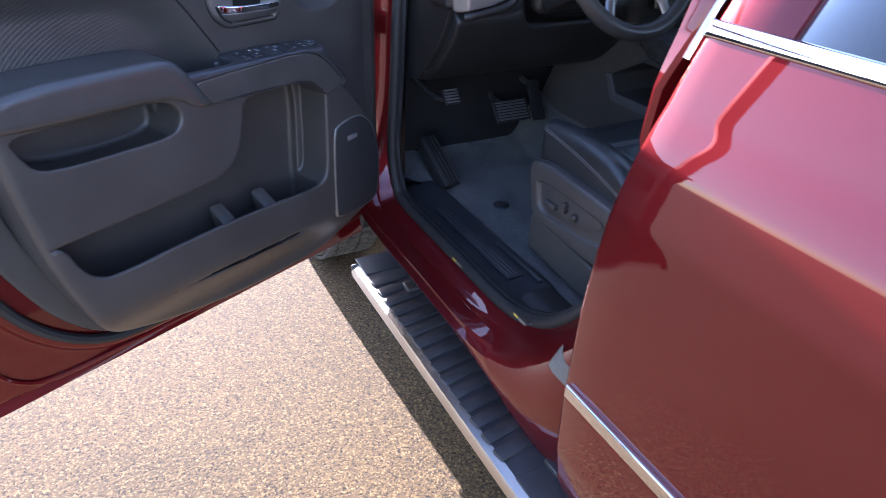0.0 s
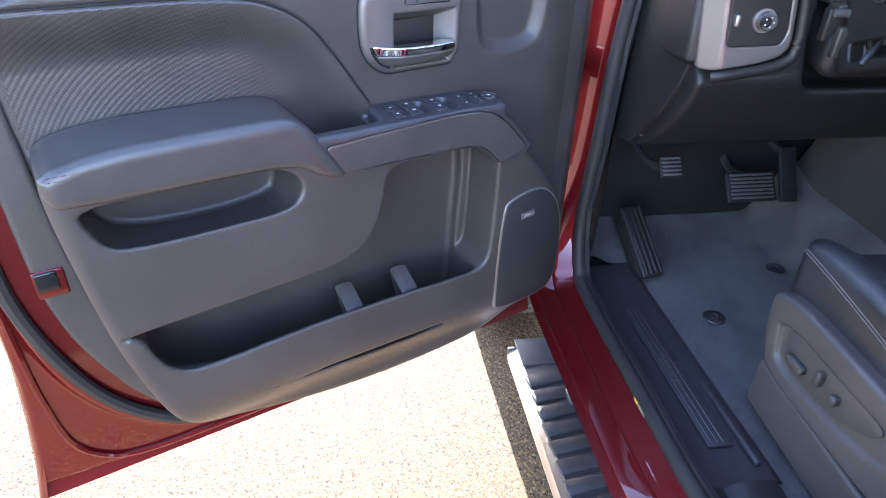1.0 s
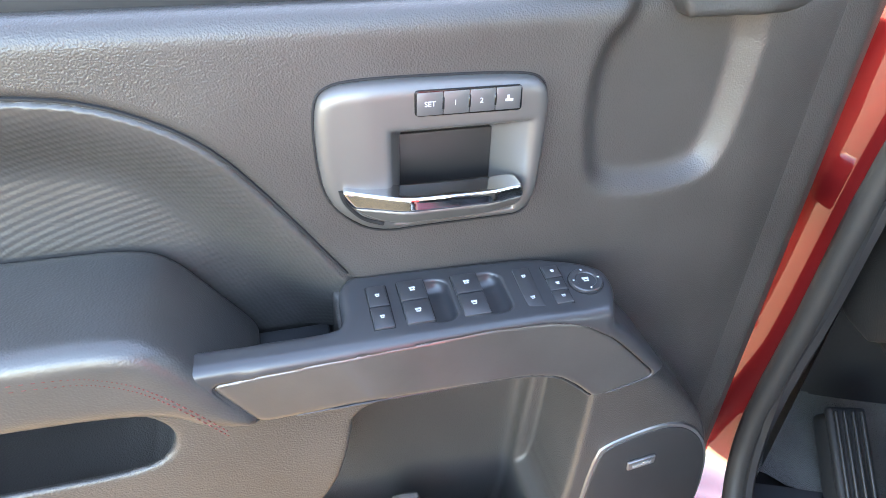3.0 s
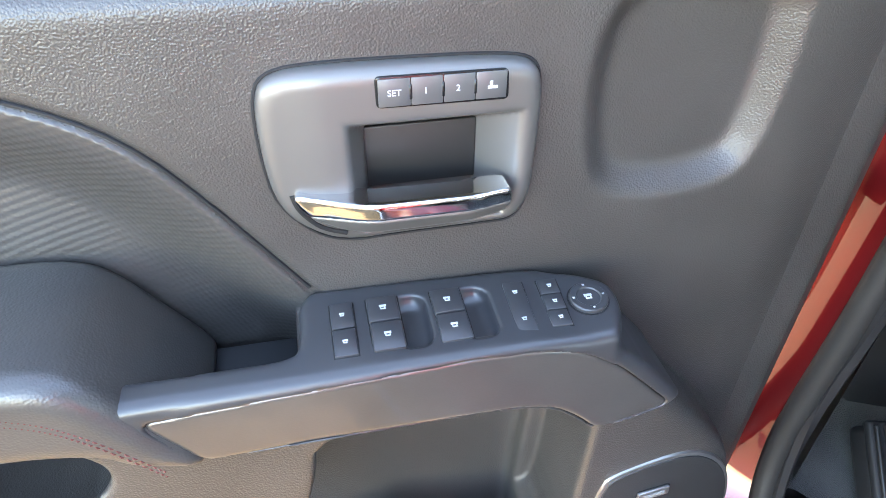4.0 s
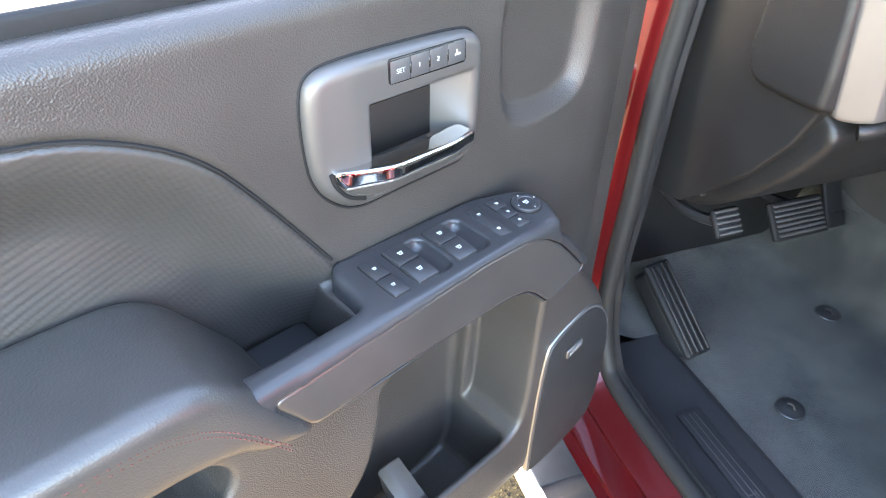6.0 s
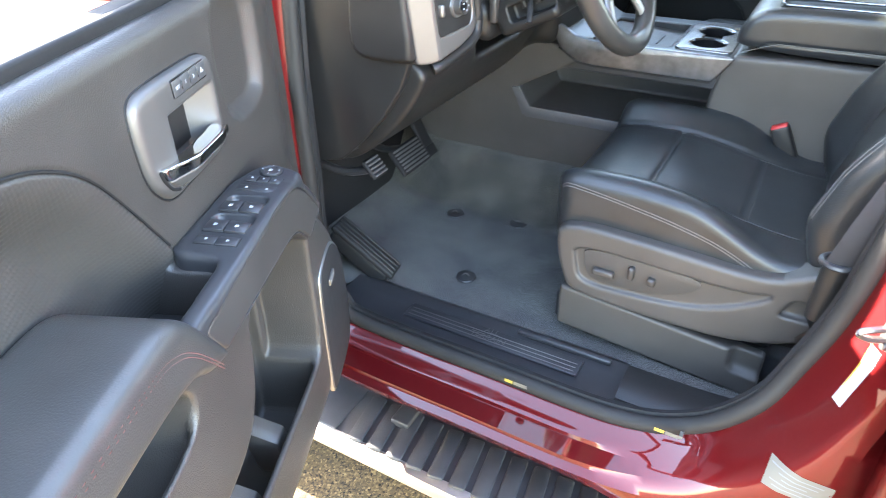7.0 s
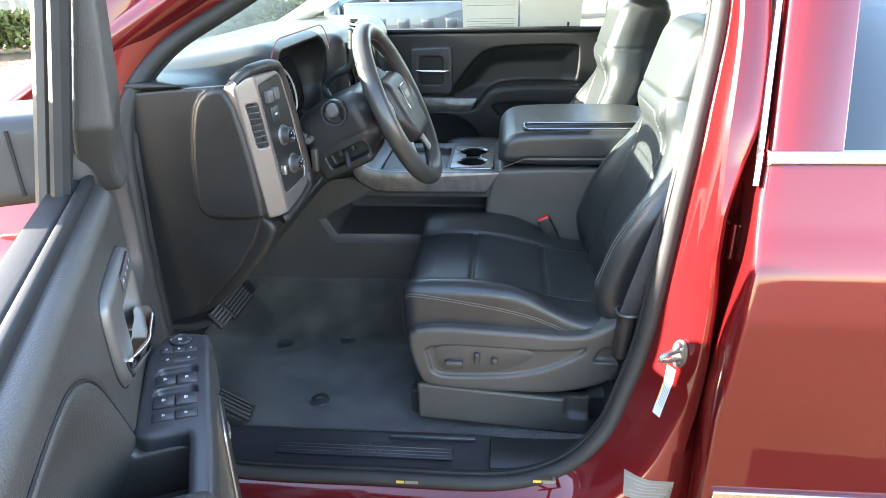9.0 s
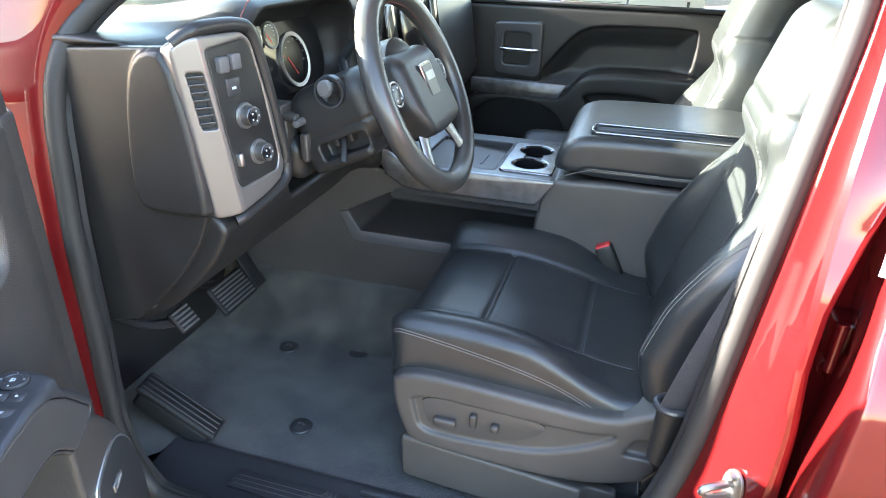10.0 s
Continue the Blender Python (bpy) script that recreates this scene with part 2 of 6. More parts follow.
def prism(outline, depth, bevel=0.002, seg=2, m=None):
    """Outline in x, z; thickness along +y from 0 to depth; both rims bevelled."""
    bm = bmesh.new()
    vs = [bm.verts.new((p[0], 0, p[1])) for p in outline]
    f = bm.faces.new(vs)
    r = bmesh.ops.extrude_face_region(bm, geom=[f])
    top = [v for v in r["geom"] if isinstance(v, bmesh.types.BMVert)]
    bmesh.ops.translate(bm, vec=(0, depth, 0), verts=top)
    if bevel:
        es = [e for e in bm.edges if abs(e.verts[0].co.y - e.verts[1].co.y) < 1e-6]
        bmesh.ops.bevel(bm, geom=es, offset=bevel, segments=seg, affect="EDGES", profile=0.5, clamp_overlap=True)
    if m is not None:
        bmesh.ops.transform(bm, matrix=m, verts=bm.verts)
    return bm


def tube(path, radius, seg=8, closed=False, squash=1.0, up=(0, 0, 1)):
    p = np.array(path, float)
    n = len(p)
    t = (np.roll(p, -1, 0) - np.roll(p, 1, 0)) if closed else np.gradient(p, axis=0)
    t /= np.linalg.norm(t, axis=1)[:, None] + 1e-12
    rad = np.full(n, radius) if np.isscalar(radius) else np.array(radius)
    bm = bmesh.new()
    rings = []
    ref = np.array(up, float)
    for i in range(n):
        a = np.cross(t[i], ref)
        if np.linalg.norm(a) < 1e-3:
            a = np.cross(t[i], (1, 0, 0.01))
        a /= np.linalg.norm(a)
        b = np.cross(a, t[i])
        rings.append([bm.verts.new(p[i] + rad[i] * (math.cos(2 * math.pi * k / seg) * a + squash * math.sin(2 * math.pi * k / seg) * b)) for k in range(seg)])
    for i in range(n if closed else n - 1):
        A, B = rings[i], rings[(i + 1) % n]
        for k in range(seg):
            bm.faces.new((A[k], A[(k + 1) % seg], B[(k + 1) % seg], B[k]))
    if not closed:
        bm.faces.new(rings[0])
        bm.faces.new(rings[-1])
    return bm


def sheet(rails, closed_u=False, closed_v=False):
    """Quads between rails, each an array of points."""
    r = [np.array(a, float) for a in rails]
    m, n = len(r), len(r[0])
    verts = np.vstack(r)
    faces = []
    for i in range(m if closed_u else m - 1):
        for j in range(n if closed_v else n - 1):
            faces.append((i * n + j, i * n + (j + 1) % n, ((i + 1) % m) * n + (j + 1) % n, ((i + 1) % m) * n + j))
    return verts, faces


def lathe(profile, seg=32, m=None, caps=True):
    """Profile of (radius, height) turned round the y axis."""
    bm = bmesh.new()
    rings = []
    for r, h in profile:
        rings.append([bm.verts.new((r * math.cos(2 * math.pi * k / seg), h, r * math.sin(2 * math.pi * k / seg))) for k in range(seg)])
    for A, B in zip(rings, rings[1:]):
        for k in range(seg):
            bm.faces.new((A[k], A[(k + 1) % seg], B[(k + 1) % seg], B[k]))
    if caps and profile[0][0] > 1e-6:
        bm.faces.new(rings[0])
    if caps and profile[-1][0] > 1e-6:
        bm.faces.new(rings[-1])
    bmesh.ops.remove_doubles(bm, verts=bm.verts, dist=1e-6)
    if m is not None:
        bmesh.ops.transform(bm, matrix=m, verts=bm.verts)
    return bm


# signed distances on arrays that broadcast
def poly(x, z, pts):
    p = np.array(pts, float)
    q = np.roll(p, 1, 0)
    d = np.full(np.broadcast(x, z).shape, 1e9)
    s = np.ones(d.shape)
    for (ax, az), (bx, bz) in zip(p, q):
        ex, ez = bx - ax, bz - az
        wx, wz = x - ax, z - az
        h = np.clip((wx * ex + wz * ez) / (ex * ex + ez * ez + 1e-12), 0, 1)
        d = np.minimum(d, (wx - ex * h) ** 2 + (wz - ez * h) ** 2)
        c1, c2, c3 = z >= az, z < bz, ex * wz > ez * wx
        s = np.where((c1 & c2 & c3) | (~c1 & ~c2 & ~c3), -s, s)
    return s * np.sqrt(d)


def slab(d2, n, n0, n1, r=0.006):
    a, b = d2 + r, np.abs(n - (n0 + n1) / 2) - (n1 - n0) / 2 + r
    return np.minimum(np.maximum(a, b), 0) + np.sqrt(np.maximum(a, 0) ** 2 + np.maximum(b, 0) ** 2) - r


def rbox(x, y, z, c, h, r):
    a, b, d = np.abs(x - c[0]) - h[0] + r, np.abs(y - c[1]) - h[1] + r, np.abs(z - c[2]) - h[2] + r
    return np.sqrt(np.maximum(a, 0) ** 2 + np.maximum(b, 0) ** 2 + np.maximum(d, 0) ** 2) + np.minimum(np.maximum(np.maximum(a, b), d), 0) - r


def smin(a, b, k):
    h = np.clip(0.5 + 0.5 * (b - a) / k, 0, 1)
    return b * (1 - h) + a * h - k * h * (1 - h)


def smax(a, b, k):
    return -smin(-a, -b, k)


def sstep(a, b, v):
    t = np.clip((v - a) / (b - a), 0, 1)
    return t * t * (3 - 2 * t)


def nets(name, fn, lo, hi, res, material, parent=None, label="", angle=50):
    """Surface nets over a signed distance fn(x, y, z)."""
    lo, hi = np.array(lo, float), np.array(hi, float)
    n = np.ceil((hi - lo) / res).astype(int) + 1
    ax = [lo[i] + res * np.arange(n[i]) for i in range(3)]
    f = np.broadcast_to(fn(ax[0][:, None, None], ax[1][None, :, None], ax[2][None, None, :]), n).copy()
    f[0], f[-1], f[:, 0], f[:, -1], f[:, :, 0], f[:, :, -1] = (np.maximum(v, 1e-4) for v in (f[0], f[-1], f[:, 0], f[:, -1], f[:, :, 0], f[:, :, -1]))
    neg = f < 0
    cnt = np.zeros(n - 1, int)
    for d in np.ndindex(2, 2, 2):
        cnt += neg[d[0]:n[0] - 1 + d[0], d[1]:n[1] - 1 + d[1], d[2]:n[2] - 1 + d[2]]
    act = (cnt > 0) & (cnt < 8)
    ids = np.full(n - 1, -1)
    cells = np.argwhere(act)
    ids[act] = np.arange(len(cells))
    acc, num = np.zeros((len(cells), 3)), np.zeros(len(cells))
    for a in range(3):
        b, c = [k for k in range(3) if k != a]
        for ob, oc in np.ndindex(2, 2):
            i0 = cells.copy()
            i0[:, b] += ob
            i0[:, c] += oc
            i1 = i0.copy()
            i1[:, a] += 1
            v0, v1 = f[tuple(i0.T)], f[tuple(i1.T)]
            cr = (v0 < 0) != (v1 < 0)
            t = np.where(cr, v0 / np.where(cr, v0 - v1, 1), 0)
            p = i0.astype(float)
            p[:, a] += t
            acc += p * cr[:, None]
            num += cr
    v = lo + res * acc / num[:, None]
    h = res * 0.25
    for _ in range(3):
        x, y, z = v.T
        f0 = fn(x, y, z)
        g = np.stack([fn(x + h, y, z) - f0, fn(x, y + h, z) - f0, fn(x, y, z + h) - f0], 1) / h
        step = (f0 / np.maximum((g ** 2).sum(1), 0.2))[:, None] * g
        v = v - np.clip(step, -res, res) * 0.7
    faces = []
    for a in range(3):
        b, c = [(1, 2), (2, 0), (0, 1)][a]
        sl0, sl1 = [slice(None)] * 3, [slice(None)] * 3
        sl0[a], sl1[a] = slice(0, n[a] - 1), slice(1, n[a])
        for s in (sl0, sl1):
            s[b], s[c] = slice(1, n[b] - 1), slice(1, n[c] - 1)
        e0, e1 = neg[tuple(sl0)], neg[tuple(sl1)]
        cr = np.argwhere(e0 != e1)
        if not len(cr):
            continue
        flip = e0[tuple(cr.T)]
        base = cr.copy()
        base[:, b] += 1
        base[:, c] += 1
        q = []
        for db, dc in ((-1, -1), (0, -1), (0, 0), (-1, 0)):
            i = base.copy()
            i[:, b] += db
            i[:, c] += dc
            q.append(ids[tuple(i.T)])
        q = np.stack(q, 1)
        q[~flip] = q[~flip][:, ::-1]
        faces.append(q)
    faces = np.vstack(faces)
    me = bpy.data.meshes.new(name)
    me.vertices.add(len(v))
    me.vertices.foreach_set("co", v.ravel())
    me.loops.add(faces.size)
    me.loops.foreach_set("vertex_index", faces.ravel())
    me.polygons.add(len(faces))
    me.polygons.foreach_set("loop_start", np.arange(0, faces.size, 4))
    me.polygons.foreach_set("use_smooth", np.ones(len(faces), bool))
    me.update(calc_edges=True)
    me.materials.append(material)
    ob = new(name, me)
    if parent is not None:
        ob.parent = parent
    if label:
        ob["label"] = label
    return ob


def words(name, text, size, material, parent, m, depth=0.0004):
    cu = bpy.data.curves.new(name, "FONT")
    cu.body, cu.size, cu.extrude, cu.align_x, cu.align_y = text, size, depth, "CENTER", "CENTER"
    tmp = new("tmp_text", cu)
    me = bpy.data.meshes.new_from_object(tmp.evaluated_get(bpy.context.evaluated_depsgraph_get()))
    bpy.data.objects.remove(tmp)
    me.materials.clear()
    me.materials.append(material)
    ob = new(name, me)
    ob.parent = parent
    ob.matrix_basis = m
    return ob

# ---- ground ----
def build_ground():
    s = 400
    xs = [-s, -20, -4, 4, 20, s]
    verts = [(x, y, GROUND_Z) for x in xs for y in xs]
    faces = [(i * 6 + j, (i + 1) * 6 + j, (i + 1) * 6 + j + 1, i * 6 + j + 1) for i in range(5) for j in range(5)]
    g = raw("ground", verts, faces, ASPHALT, smooth=False)
    tagged(g, "sunlit tan chip-seal asphalt of a car lot", "ground", kind="structure")


build_ground()

# ---- truck body ----
truck = thing("pickup_truck", "dark red metallic pickup truck with its driver door open", "truck")


SIDE_Z = np.linspace(0.25, 2.0, 1751)
SIDE_Y = np.interp(SIDE_Z, [0.40, 0.47, 0.56, 0.70, 0.95, 1.10, 1.19, 1.225, 1.26, 1.38, 1.41, 1.86], [-0.01, -0.035, -0.05, -0.056, -0.054, -0.045, -0.026, -0.012, 0.004, 0.048, 0.062, 0.27])
SOFT = np.exp(-0.5 * (np.arange(-45, 46) / 8.0) ** 2)
SIDE_Y = np.convolve(np.pad(SIDE_Y, 45, mode="edge"), SOFT / SOFT.sum(), mode="valid")


def side_y(z):
    """Outer skin of the body side at height z."""
    return np.interp(z, SIDE_Z, SIDE_Y)


# seal line of the door opening: x, y, z
SEAL_LINE = [(0.05, 0.36, 1.83), (-0.12, 0.335, 1.755), (-0.345, 0.27, 1.625), (-0.485, 0.20, 1.535), (-0.552, 0.145, 1.42), (-0.56, 0.115, 1.2), (-0.552, 0.10, 0.95), (-0.54, 0.085, 0.75), (-0.495, 0.08, 0.64), (-0.42, 0.08, 0.603), (-0.1, 0.08, 0.60), (0.18, 0.08, 0.603), (0.32, 0.090, 0.645), (0.405, 0.108, 0.725), (0.449, 0.135, 0.82), (0.486, 0.156, 0.945), (0.512, 0.170, 1.15), (0.542, 0.190, 1.40), (0.573, 0.25, 1.61), (0.57, 0.335, 1.79), (0.38, 0.36, 1.84)]
seal_path = catmull(SEAL_LINE, 10, closed=True)


def jamb_rails():
    p = seal_path
    t = np.roll(p, -1, 0) - np.roll(p, 1, 0)
    out = np.stack([t[:, 2], -t[:, 0]], 1)
    out /= np.linalg.norm(out, axis=1)[:, None]
    mid = np.array([-0.05, 1.2])
    sign = np.sign(((p[:, [0, 2]] - mid) * out).sum(1))
    out *= sign[:, None]
    sill = np.array([(-0.03, 0.03), (0, 0), (0.012, -0.02), (0.018, -0.05), (0.022, -0.062), (0.030, -0.0635), (0.036, -0.108), (0.044, -0.110), (0.049, -0.128), (0.078, -0.114), (0.12, -0.07), (0.16, -0.02)])
    front = np.array([(-0.03, 0.03), (0, 0), (0.012, -0.016), (0.024, -0.024), (0.036, -0.030), (0.050, -0.035), (0.066, -0.040), (0.082, -0.044), (0.10, -0.048), (0.13, -0.050), (0.15, -0.045), (0.16, -0.02)])
    turn = np.array([(-0.03, 0.03), (0, 0), (0.012, -0.012), (0.022, -0.026), (0.034, -0.044), (0.048, -0.060), (0.062, -0.072), (0.078, -0.082), (0.10, -0.092), (0.13, -0.098), (0.16, -0.085), (0.19, -0.05)])
    low = 1 - sstep(0.60, 0.90, p[:, 2])
    # B-pillar section by height: inner edge, outer edge and width of the forward wall
    zk = [0.86, 0.98, 1.10, 1.20, 1.28, 1.36, 1.43, 1.62]
    lx, ly, ex, ey, fx = (np.interp(p[:, 2], zk, v) for v in (
        [0.016, 0.016, 0.017, 0.018, 0.017, 0.016, 0.014, 0.012], [-0.012, -0.012, -0.014, -0.016, -0.016, -0.016, -0.016, -0.014],
        [0.085, 0.071, 0.057, 0.036, 0.027, 0.021, 0.016, 0.010], [-0.095, -0.112, -0.122, -0.142, -0.140, -0.122, -0.115, -0.080],
        [0.099, 0.086, 0.071, 0.047, 0.041, 0.053, 0.066, 0.056]))
    back = np.stack([np.stack(q, 1) for q in (
        (lx - 0.03, ly + 0.03), (0 * lx, 0 * ly), (lx * 0.5, ly * 0.4), (lx - 0.002, ly + 0.002), (lx + 0.002, ly - 0.003), (lx * 0.5 + ex * 0.5, ly * 0.5 + ey * 0.5),
        (ex - 0.003, ey + 0.005), (ex + 0.003, ey - 0.002), (fx - 0.005, ey - 0.003), (fx, ey + 0.003), (fx + 0.003, ey + 0.05), (fx + 0.006, ey + 0.11))])
    rear = sstep(-0.1, 0.3, p[:, 0])
    rails = []
    for k in range(1, len(sill)):
        bend_in = sstep(0.10, 0.34, p[:, 0])[:, None]
        o = low[:, None] * (sill[k] * (1 - bend_in) + turn[k] * bend_in) + (1 - low)[:, None] * (rear[:, None] * back[k] + (1 - rear)[:, None] * front[k])
        if k > 8:
            # the foot of the pillar fills out towards the rocker's end
            o[:, 0] *= 1 + np.clip(-out[:, 0] * out[:, 1] * 2.4, 0, 1) * rear * (0.25, 0.55, 0.75)[k - 9]
        r = p.copy()
        r[:, 0] += out[:, 0] * o[:, 0]
        r[:, 2] += out[:, 1] * o[:, 0]
        r[:, 1] += o[:, 1]
        rails.append(r)
    return rails


APERTURE = sheet(jamb_rails(), closed_v=True)
raw("door_aperture", *APERTURE, PAINT, truck, "glossy dark red door opening with rocker and pillars", angle=36)
part("door_opening_seal", tube(seal_path, 0.017, 10, closed=True), SEAL, truck, "charcoal rubber weatherstrip round the opening")
inner = seal_path.copy()
inner[:, 1] += 0.016
c0 = np.array([-0.05, 0, 1.2])
dirv = inner - c0
dirv[:, 1] = 0
inner -= dirv / np.linalg.norm(dirv, axis=1)[:, None] * 0.012
part("seal_lip", tube(inner, 0.009, 6, closed=True), RUBBER, truck, "thin black inner lip of the weatherstrip")


# rear door
dz = np.linspace(0.44, 1.375, 160)
edge = np.interp(dz, [0.44, 0.70, 0.90, 1.05, 1.20, 1.30, 1.375], [-0.030, -0.029, -0.027, -0.016, 0.001, 0.009, 0.020])
rear_door = raw("rear_door", *sheet([np.stack([x + (edge if x < 0.63 else 0 * dz), side_y(dz) + dy, dz], 1) for x, dy in [(0.620, 0.15), (0.606, 0.06), (0.603, 0.016), (0.6045, 0.007), (0.609, 0.002), (0.617, 0.0)] + [(x, 0.0) for x in np.linspace(0.66, 1.72, 16)]]), PAINT, truck, "closed dark red rear door with chrome belt strip", angle=60)
zs = np.linspace(1.375, 1.84, 16)
raw("window_frame", *sheet([np.stack([np.full(16, x) - (zs - 1.4) * -0.11, side_y(zs) + dy, zs], 1) for x, dy in [(0.636, 0.08), (0.629, 0.02), (0.632, 0.006), (0.639, 0.0), (0.67, 0.0), (0.742, 0.0), (0.746, 0.003), (0.746, 0.02)]]), PAINT, rear_door)
raw("window_glass", *sheet([np.stack([np.full(12, x) - (np.linspace(1.37, 1.84, 12) - 1.4) * -0.11, side_y(np.linspace(1.37, 1.84, 12)) + 0.012, np.linspace(1.37, 1.84, 12)], 1) for x in np.linspace(0.738, 1.6, 10)]), TINT, rear_door, "blue-tinted rear door window")
part("belt_moulding", prism([(0.622, 1.360), (1.72, 1.360), (1.72, 1.387), (0.622, 1.387)], 0.020, 0.0115, 6, Matrix.Translation((0, 0.040, 1.3735)) @ pose(0, 0, 0, -24) @ Matrix.Translation((0, 0, -1.3735))), CHROME, rear_door, "bright chrome belt strip")
part("side_moulding", prism([(0.590, 0.716), (1.72, 0.716), (1.72, 0.743), (0.592, 0.743)], 0.012, 0.004, 3, Matrix.Translation((0, -0.066, 0))), CHROME, rear_door, "slim bright body side moulding")
# bright edge between the doors
ez = np.linspace(1.325, 1.84, 16)
part("edge_seal", tube(np.stack([0.6155 + (ez - 1.4) * 0.12, side_y(ez) + 0.008, ez], 1), 0.0062, 8), CHROME, truck, "bright trim edge of the rear door frame")
# hinge pocket wall behind the B-pillar gap
raw("gap_wall", *sheet([np.stack([np.full(20, x), np.full(20, y), np.linspace(0.42, 1.42, 20)], 1) for x, y in [(0.575, 0.135), (0.60, 0.147), (0.70, 0.150)]]), PAINT, truck)
# rear body, roof, far side and floor close the cab
raw("roof", *sheet([np.array([(x, y, z) for y, z in zip(np.linspace(0.27, 1.73, 14), 1.87 + 0.05 * np.sin(np.linspace(0, math.pi, 14)))]) for x in np.linspace(-0.02, 1.75, 8)]), PAINT, truck, "red roof skin")
raw("headliner", *sheet([np.array([(x, y, 1.82 + 0.03 * math.sin(math.pi * (y - 0.3) / 1.4)) for y in np.linspace(0.30, 1.70, 10)]) for x in np.linspace(-0.05, 1.72, 8)]), HEADLINER, truck, "light grey roof lining")
raw("rear_wall", [(1.72, 0.0, 0.45), (1.72, 2.0, 0.45), (1.72, 2.0, 1.35), (1.72, 0.0, 1.35), (1.74, 0.0, 0.45), (1.74, 2.0, 0.45), (1.74, 2.0, 1.35), (1.74, 0.0, 1.35)], [(0, 1, 2, 3), (4, 5, 6, 7), (2, 3, 7, 6)], PLASTIC, truck)
raw("rear_window", [(1.735, 0.3, 1.35), (1.735, 1.7, 1.35), (1.72, 1.65, 1.84), (1.72, 0.35, 1.84)], [(0, 1, 2, 3)], TINT, truck, "dark rear window", smooth=False)
raw("floor_pan", [(-1.05, 0.05, 0.56), (1.72, 0.05, 0.56), (1.72, 1.95, 0.56), (-1.05, 1.95, 0.56), (-1.05, 0.05, 0.50), (1.72, 0.05, 0.50), (1.72, 1.95, 0.50), (-1.05, 1.95, 0.50)], [(0, 1, 2, 3), (4, 5, 6, 7), (0, 1, 5, 4), (1, 2, 6, 5), (2, 3, 7, 6), (3, 0, 4, 7)], RUBBER, truck)
raw("firewall", *sheet([np.array([(x, y, z) for x, z in [(-0.62, 0.55), (-0.80, 0.61), (-0.95, 0.80), (-1.0, 1.3)]]) for y in (0.08, 1.92)]), CARPET, truck, "dark carpeted toe board")
raw("hinge_pillar_liner", *sheet([np.array([(x, y, z) for x, y in [(-0.566, 0.142), (-0.59, 0.15), (-0.70, 0.16), (-0.95, 0.17)]]) for z in np.linspace(0.575, 1.46, 10)]), PLASTIC, truck, "dark kick panel in the foot well")

# fender, hood and windscreen ahead of the door
zs = np.linspace(0.80, 1.33, 26)
def fender_pts(x):
    return np.stack([np.full(26, x), side_y(zs) - 0.02 * np.exp(-((x + 1.3) / 0.45) ** 2) + 0.10 * np.clip((zs - 1.22) / 0.11, 0, 1) ** 2, zs], 1)
raw("front_fender", *sheet([fender_pts(x) for x in np.linspace(-2.4, -0.66, 26)]), PAINT, truck, "glossy red front fender", angle=60)
raw("fender_end", *sheet([np.stack([np.full(26, -0.66), side_y(np.linspace(0.46, 1.33, 26)) + d, np.linspace(0.46, 1.33, 26)], 1) for d in (0.0, 0.06, 0.15)]), PAINT, truck)
raw("fender_lower", *sheet([np.stack([np.full(8, x), side_y(np.linspace(0.46, 0.82, 8)), np.linspace(0.46, 0.82, 8)], 1) for x in np.linspace(-0.74, -0.66, 4)]), PAINT, truck)
hood_y = np.linspace(0.03, 1.97, 24)
raw("hood", *sheet([np.array([(x, y, 1.325 + 0.045 * math.sin(math.pi * (y - 0.03) / 1.94) ** 0.5 - 0.05 * ((-0.95 - x) / 1.5) ** 2) for y in hood_y]) for x in np.linspace(-2.45, -1.0, 14)]), PAINT, truck, "sunlit red hood", angle=60)
raw("cowl", *sheet([np.array([(x, y, z) for y in np.linspace(0.05, 1.95, 6)]) for x, z in [(-1.01, 1.30), (-0.93, 1.30), (-0.88, 1.33)]]), PLASTIC, truck)
ws = [np.array([(x + 0.10 * (2 * s - 1) ** 2, 0.17 + 1.66 * s + (0.13 * (1 - 2 * s)) * k, z) for s in np.linspace(0, 1, 16)]) for k, (x, z) in zip(np.linspace(0, 1, 8), zip(np.linspace(-0.95, -0.12, 8), np.linspace(1.325, 1.80, 8)))]
raw("windscreen", *sheet(ws), WINDSCREEN, truck, "green-tinted windscreen")
raw("windscreen_band", *sheet([r + np.array([-0.002, 0, 0.004]) for r in ws[:2]]), GLOSSBLACK, truck, "black band along the foot of the windscreen")
# A-pillars outside
for s in (0, 1):
    pa = catmull([(-0.98, 0.10, 1.31), (-0.75, 0.14, 1.45), (-0.50, 0.20, 1.60), (-0.25, 0.26, 1.745), (-0.02, 0.30, 1.85)], 8)
    if s:
        pa[:, 1] = 2.0 - pa[:, 1]
    part("a_pillar", tube(pa, 0.045, 12, squash=0.8), PAINT, truck, "sloping red windscreen pillar")
    pi = catmull([(-0.90, 0.20, 1.37), (-0.60, 0.235, 1.53), (-0.33, 0.29, 1.68), (-0.08, 0.33, 1.80)], 8)
    if s:
        pi[:, 1] = 2.0 - pi[:, 1]
    part("pillar_trim", tube(pi, 0.042, 12, squash=0.8), HEADLINER, truck, "light grey inner pillar trim")
    part("roof_rail", tube([(-0.02, 0.30 if not s else 1.70, 1.855), (1.75, 0.28 if not s else 1.72, 1.86)], 0.05, 10), PAINT, truck)
part("roof_header", block(-0.06, 1.0, 1.835, 0.12, 1.4, 0.05, 0.02), PAINT, truck)
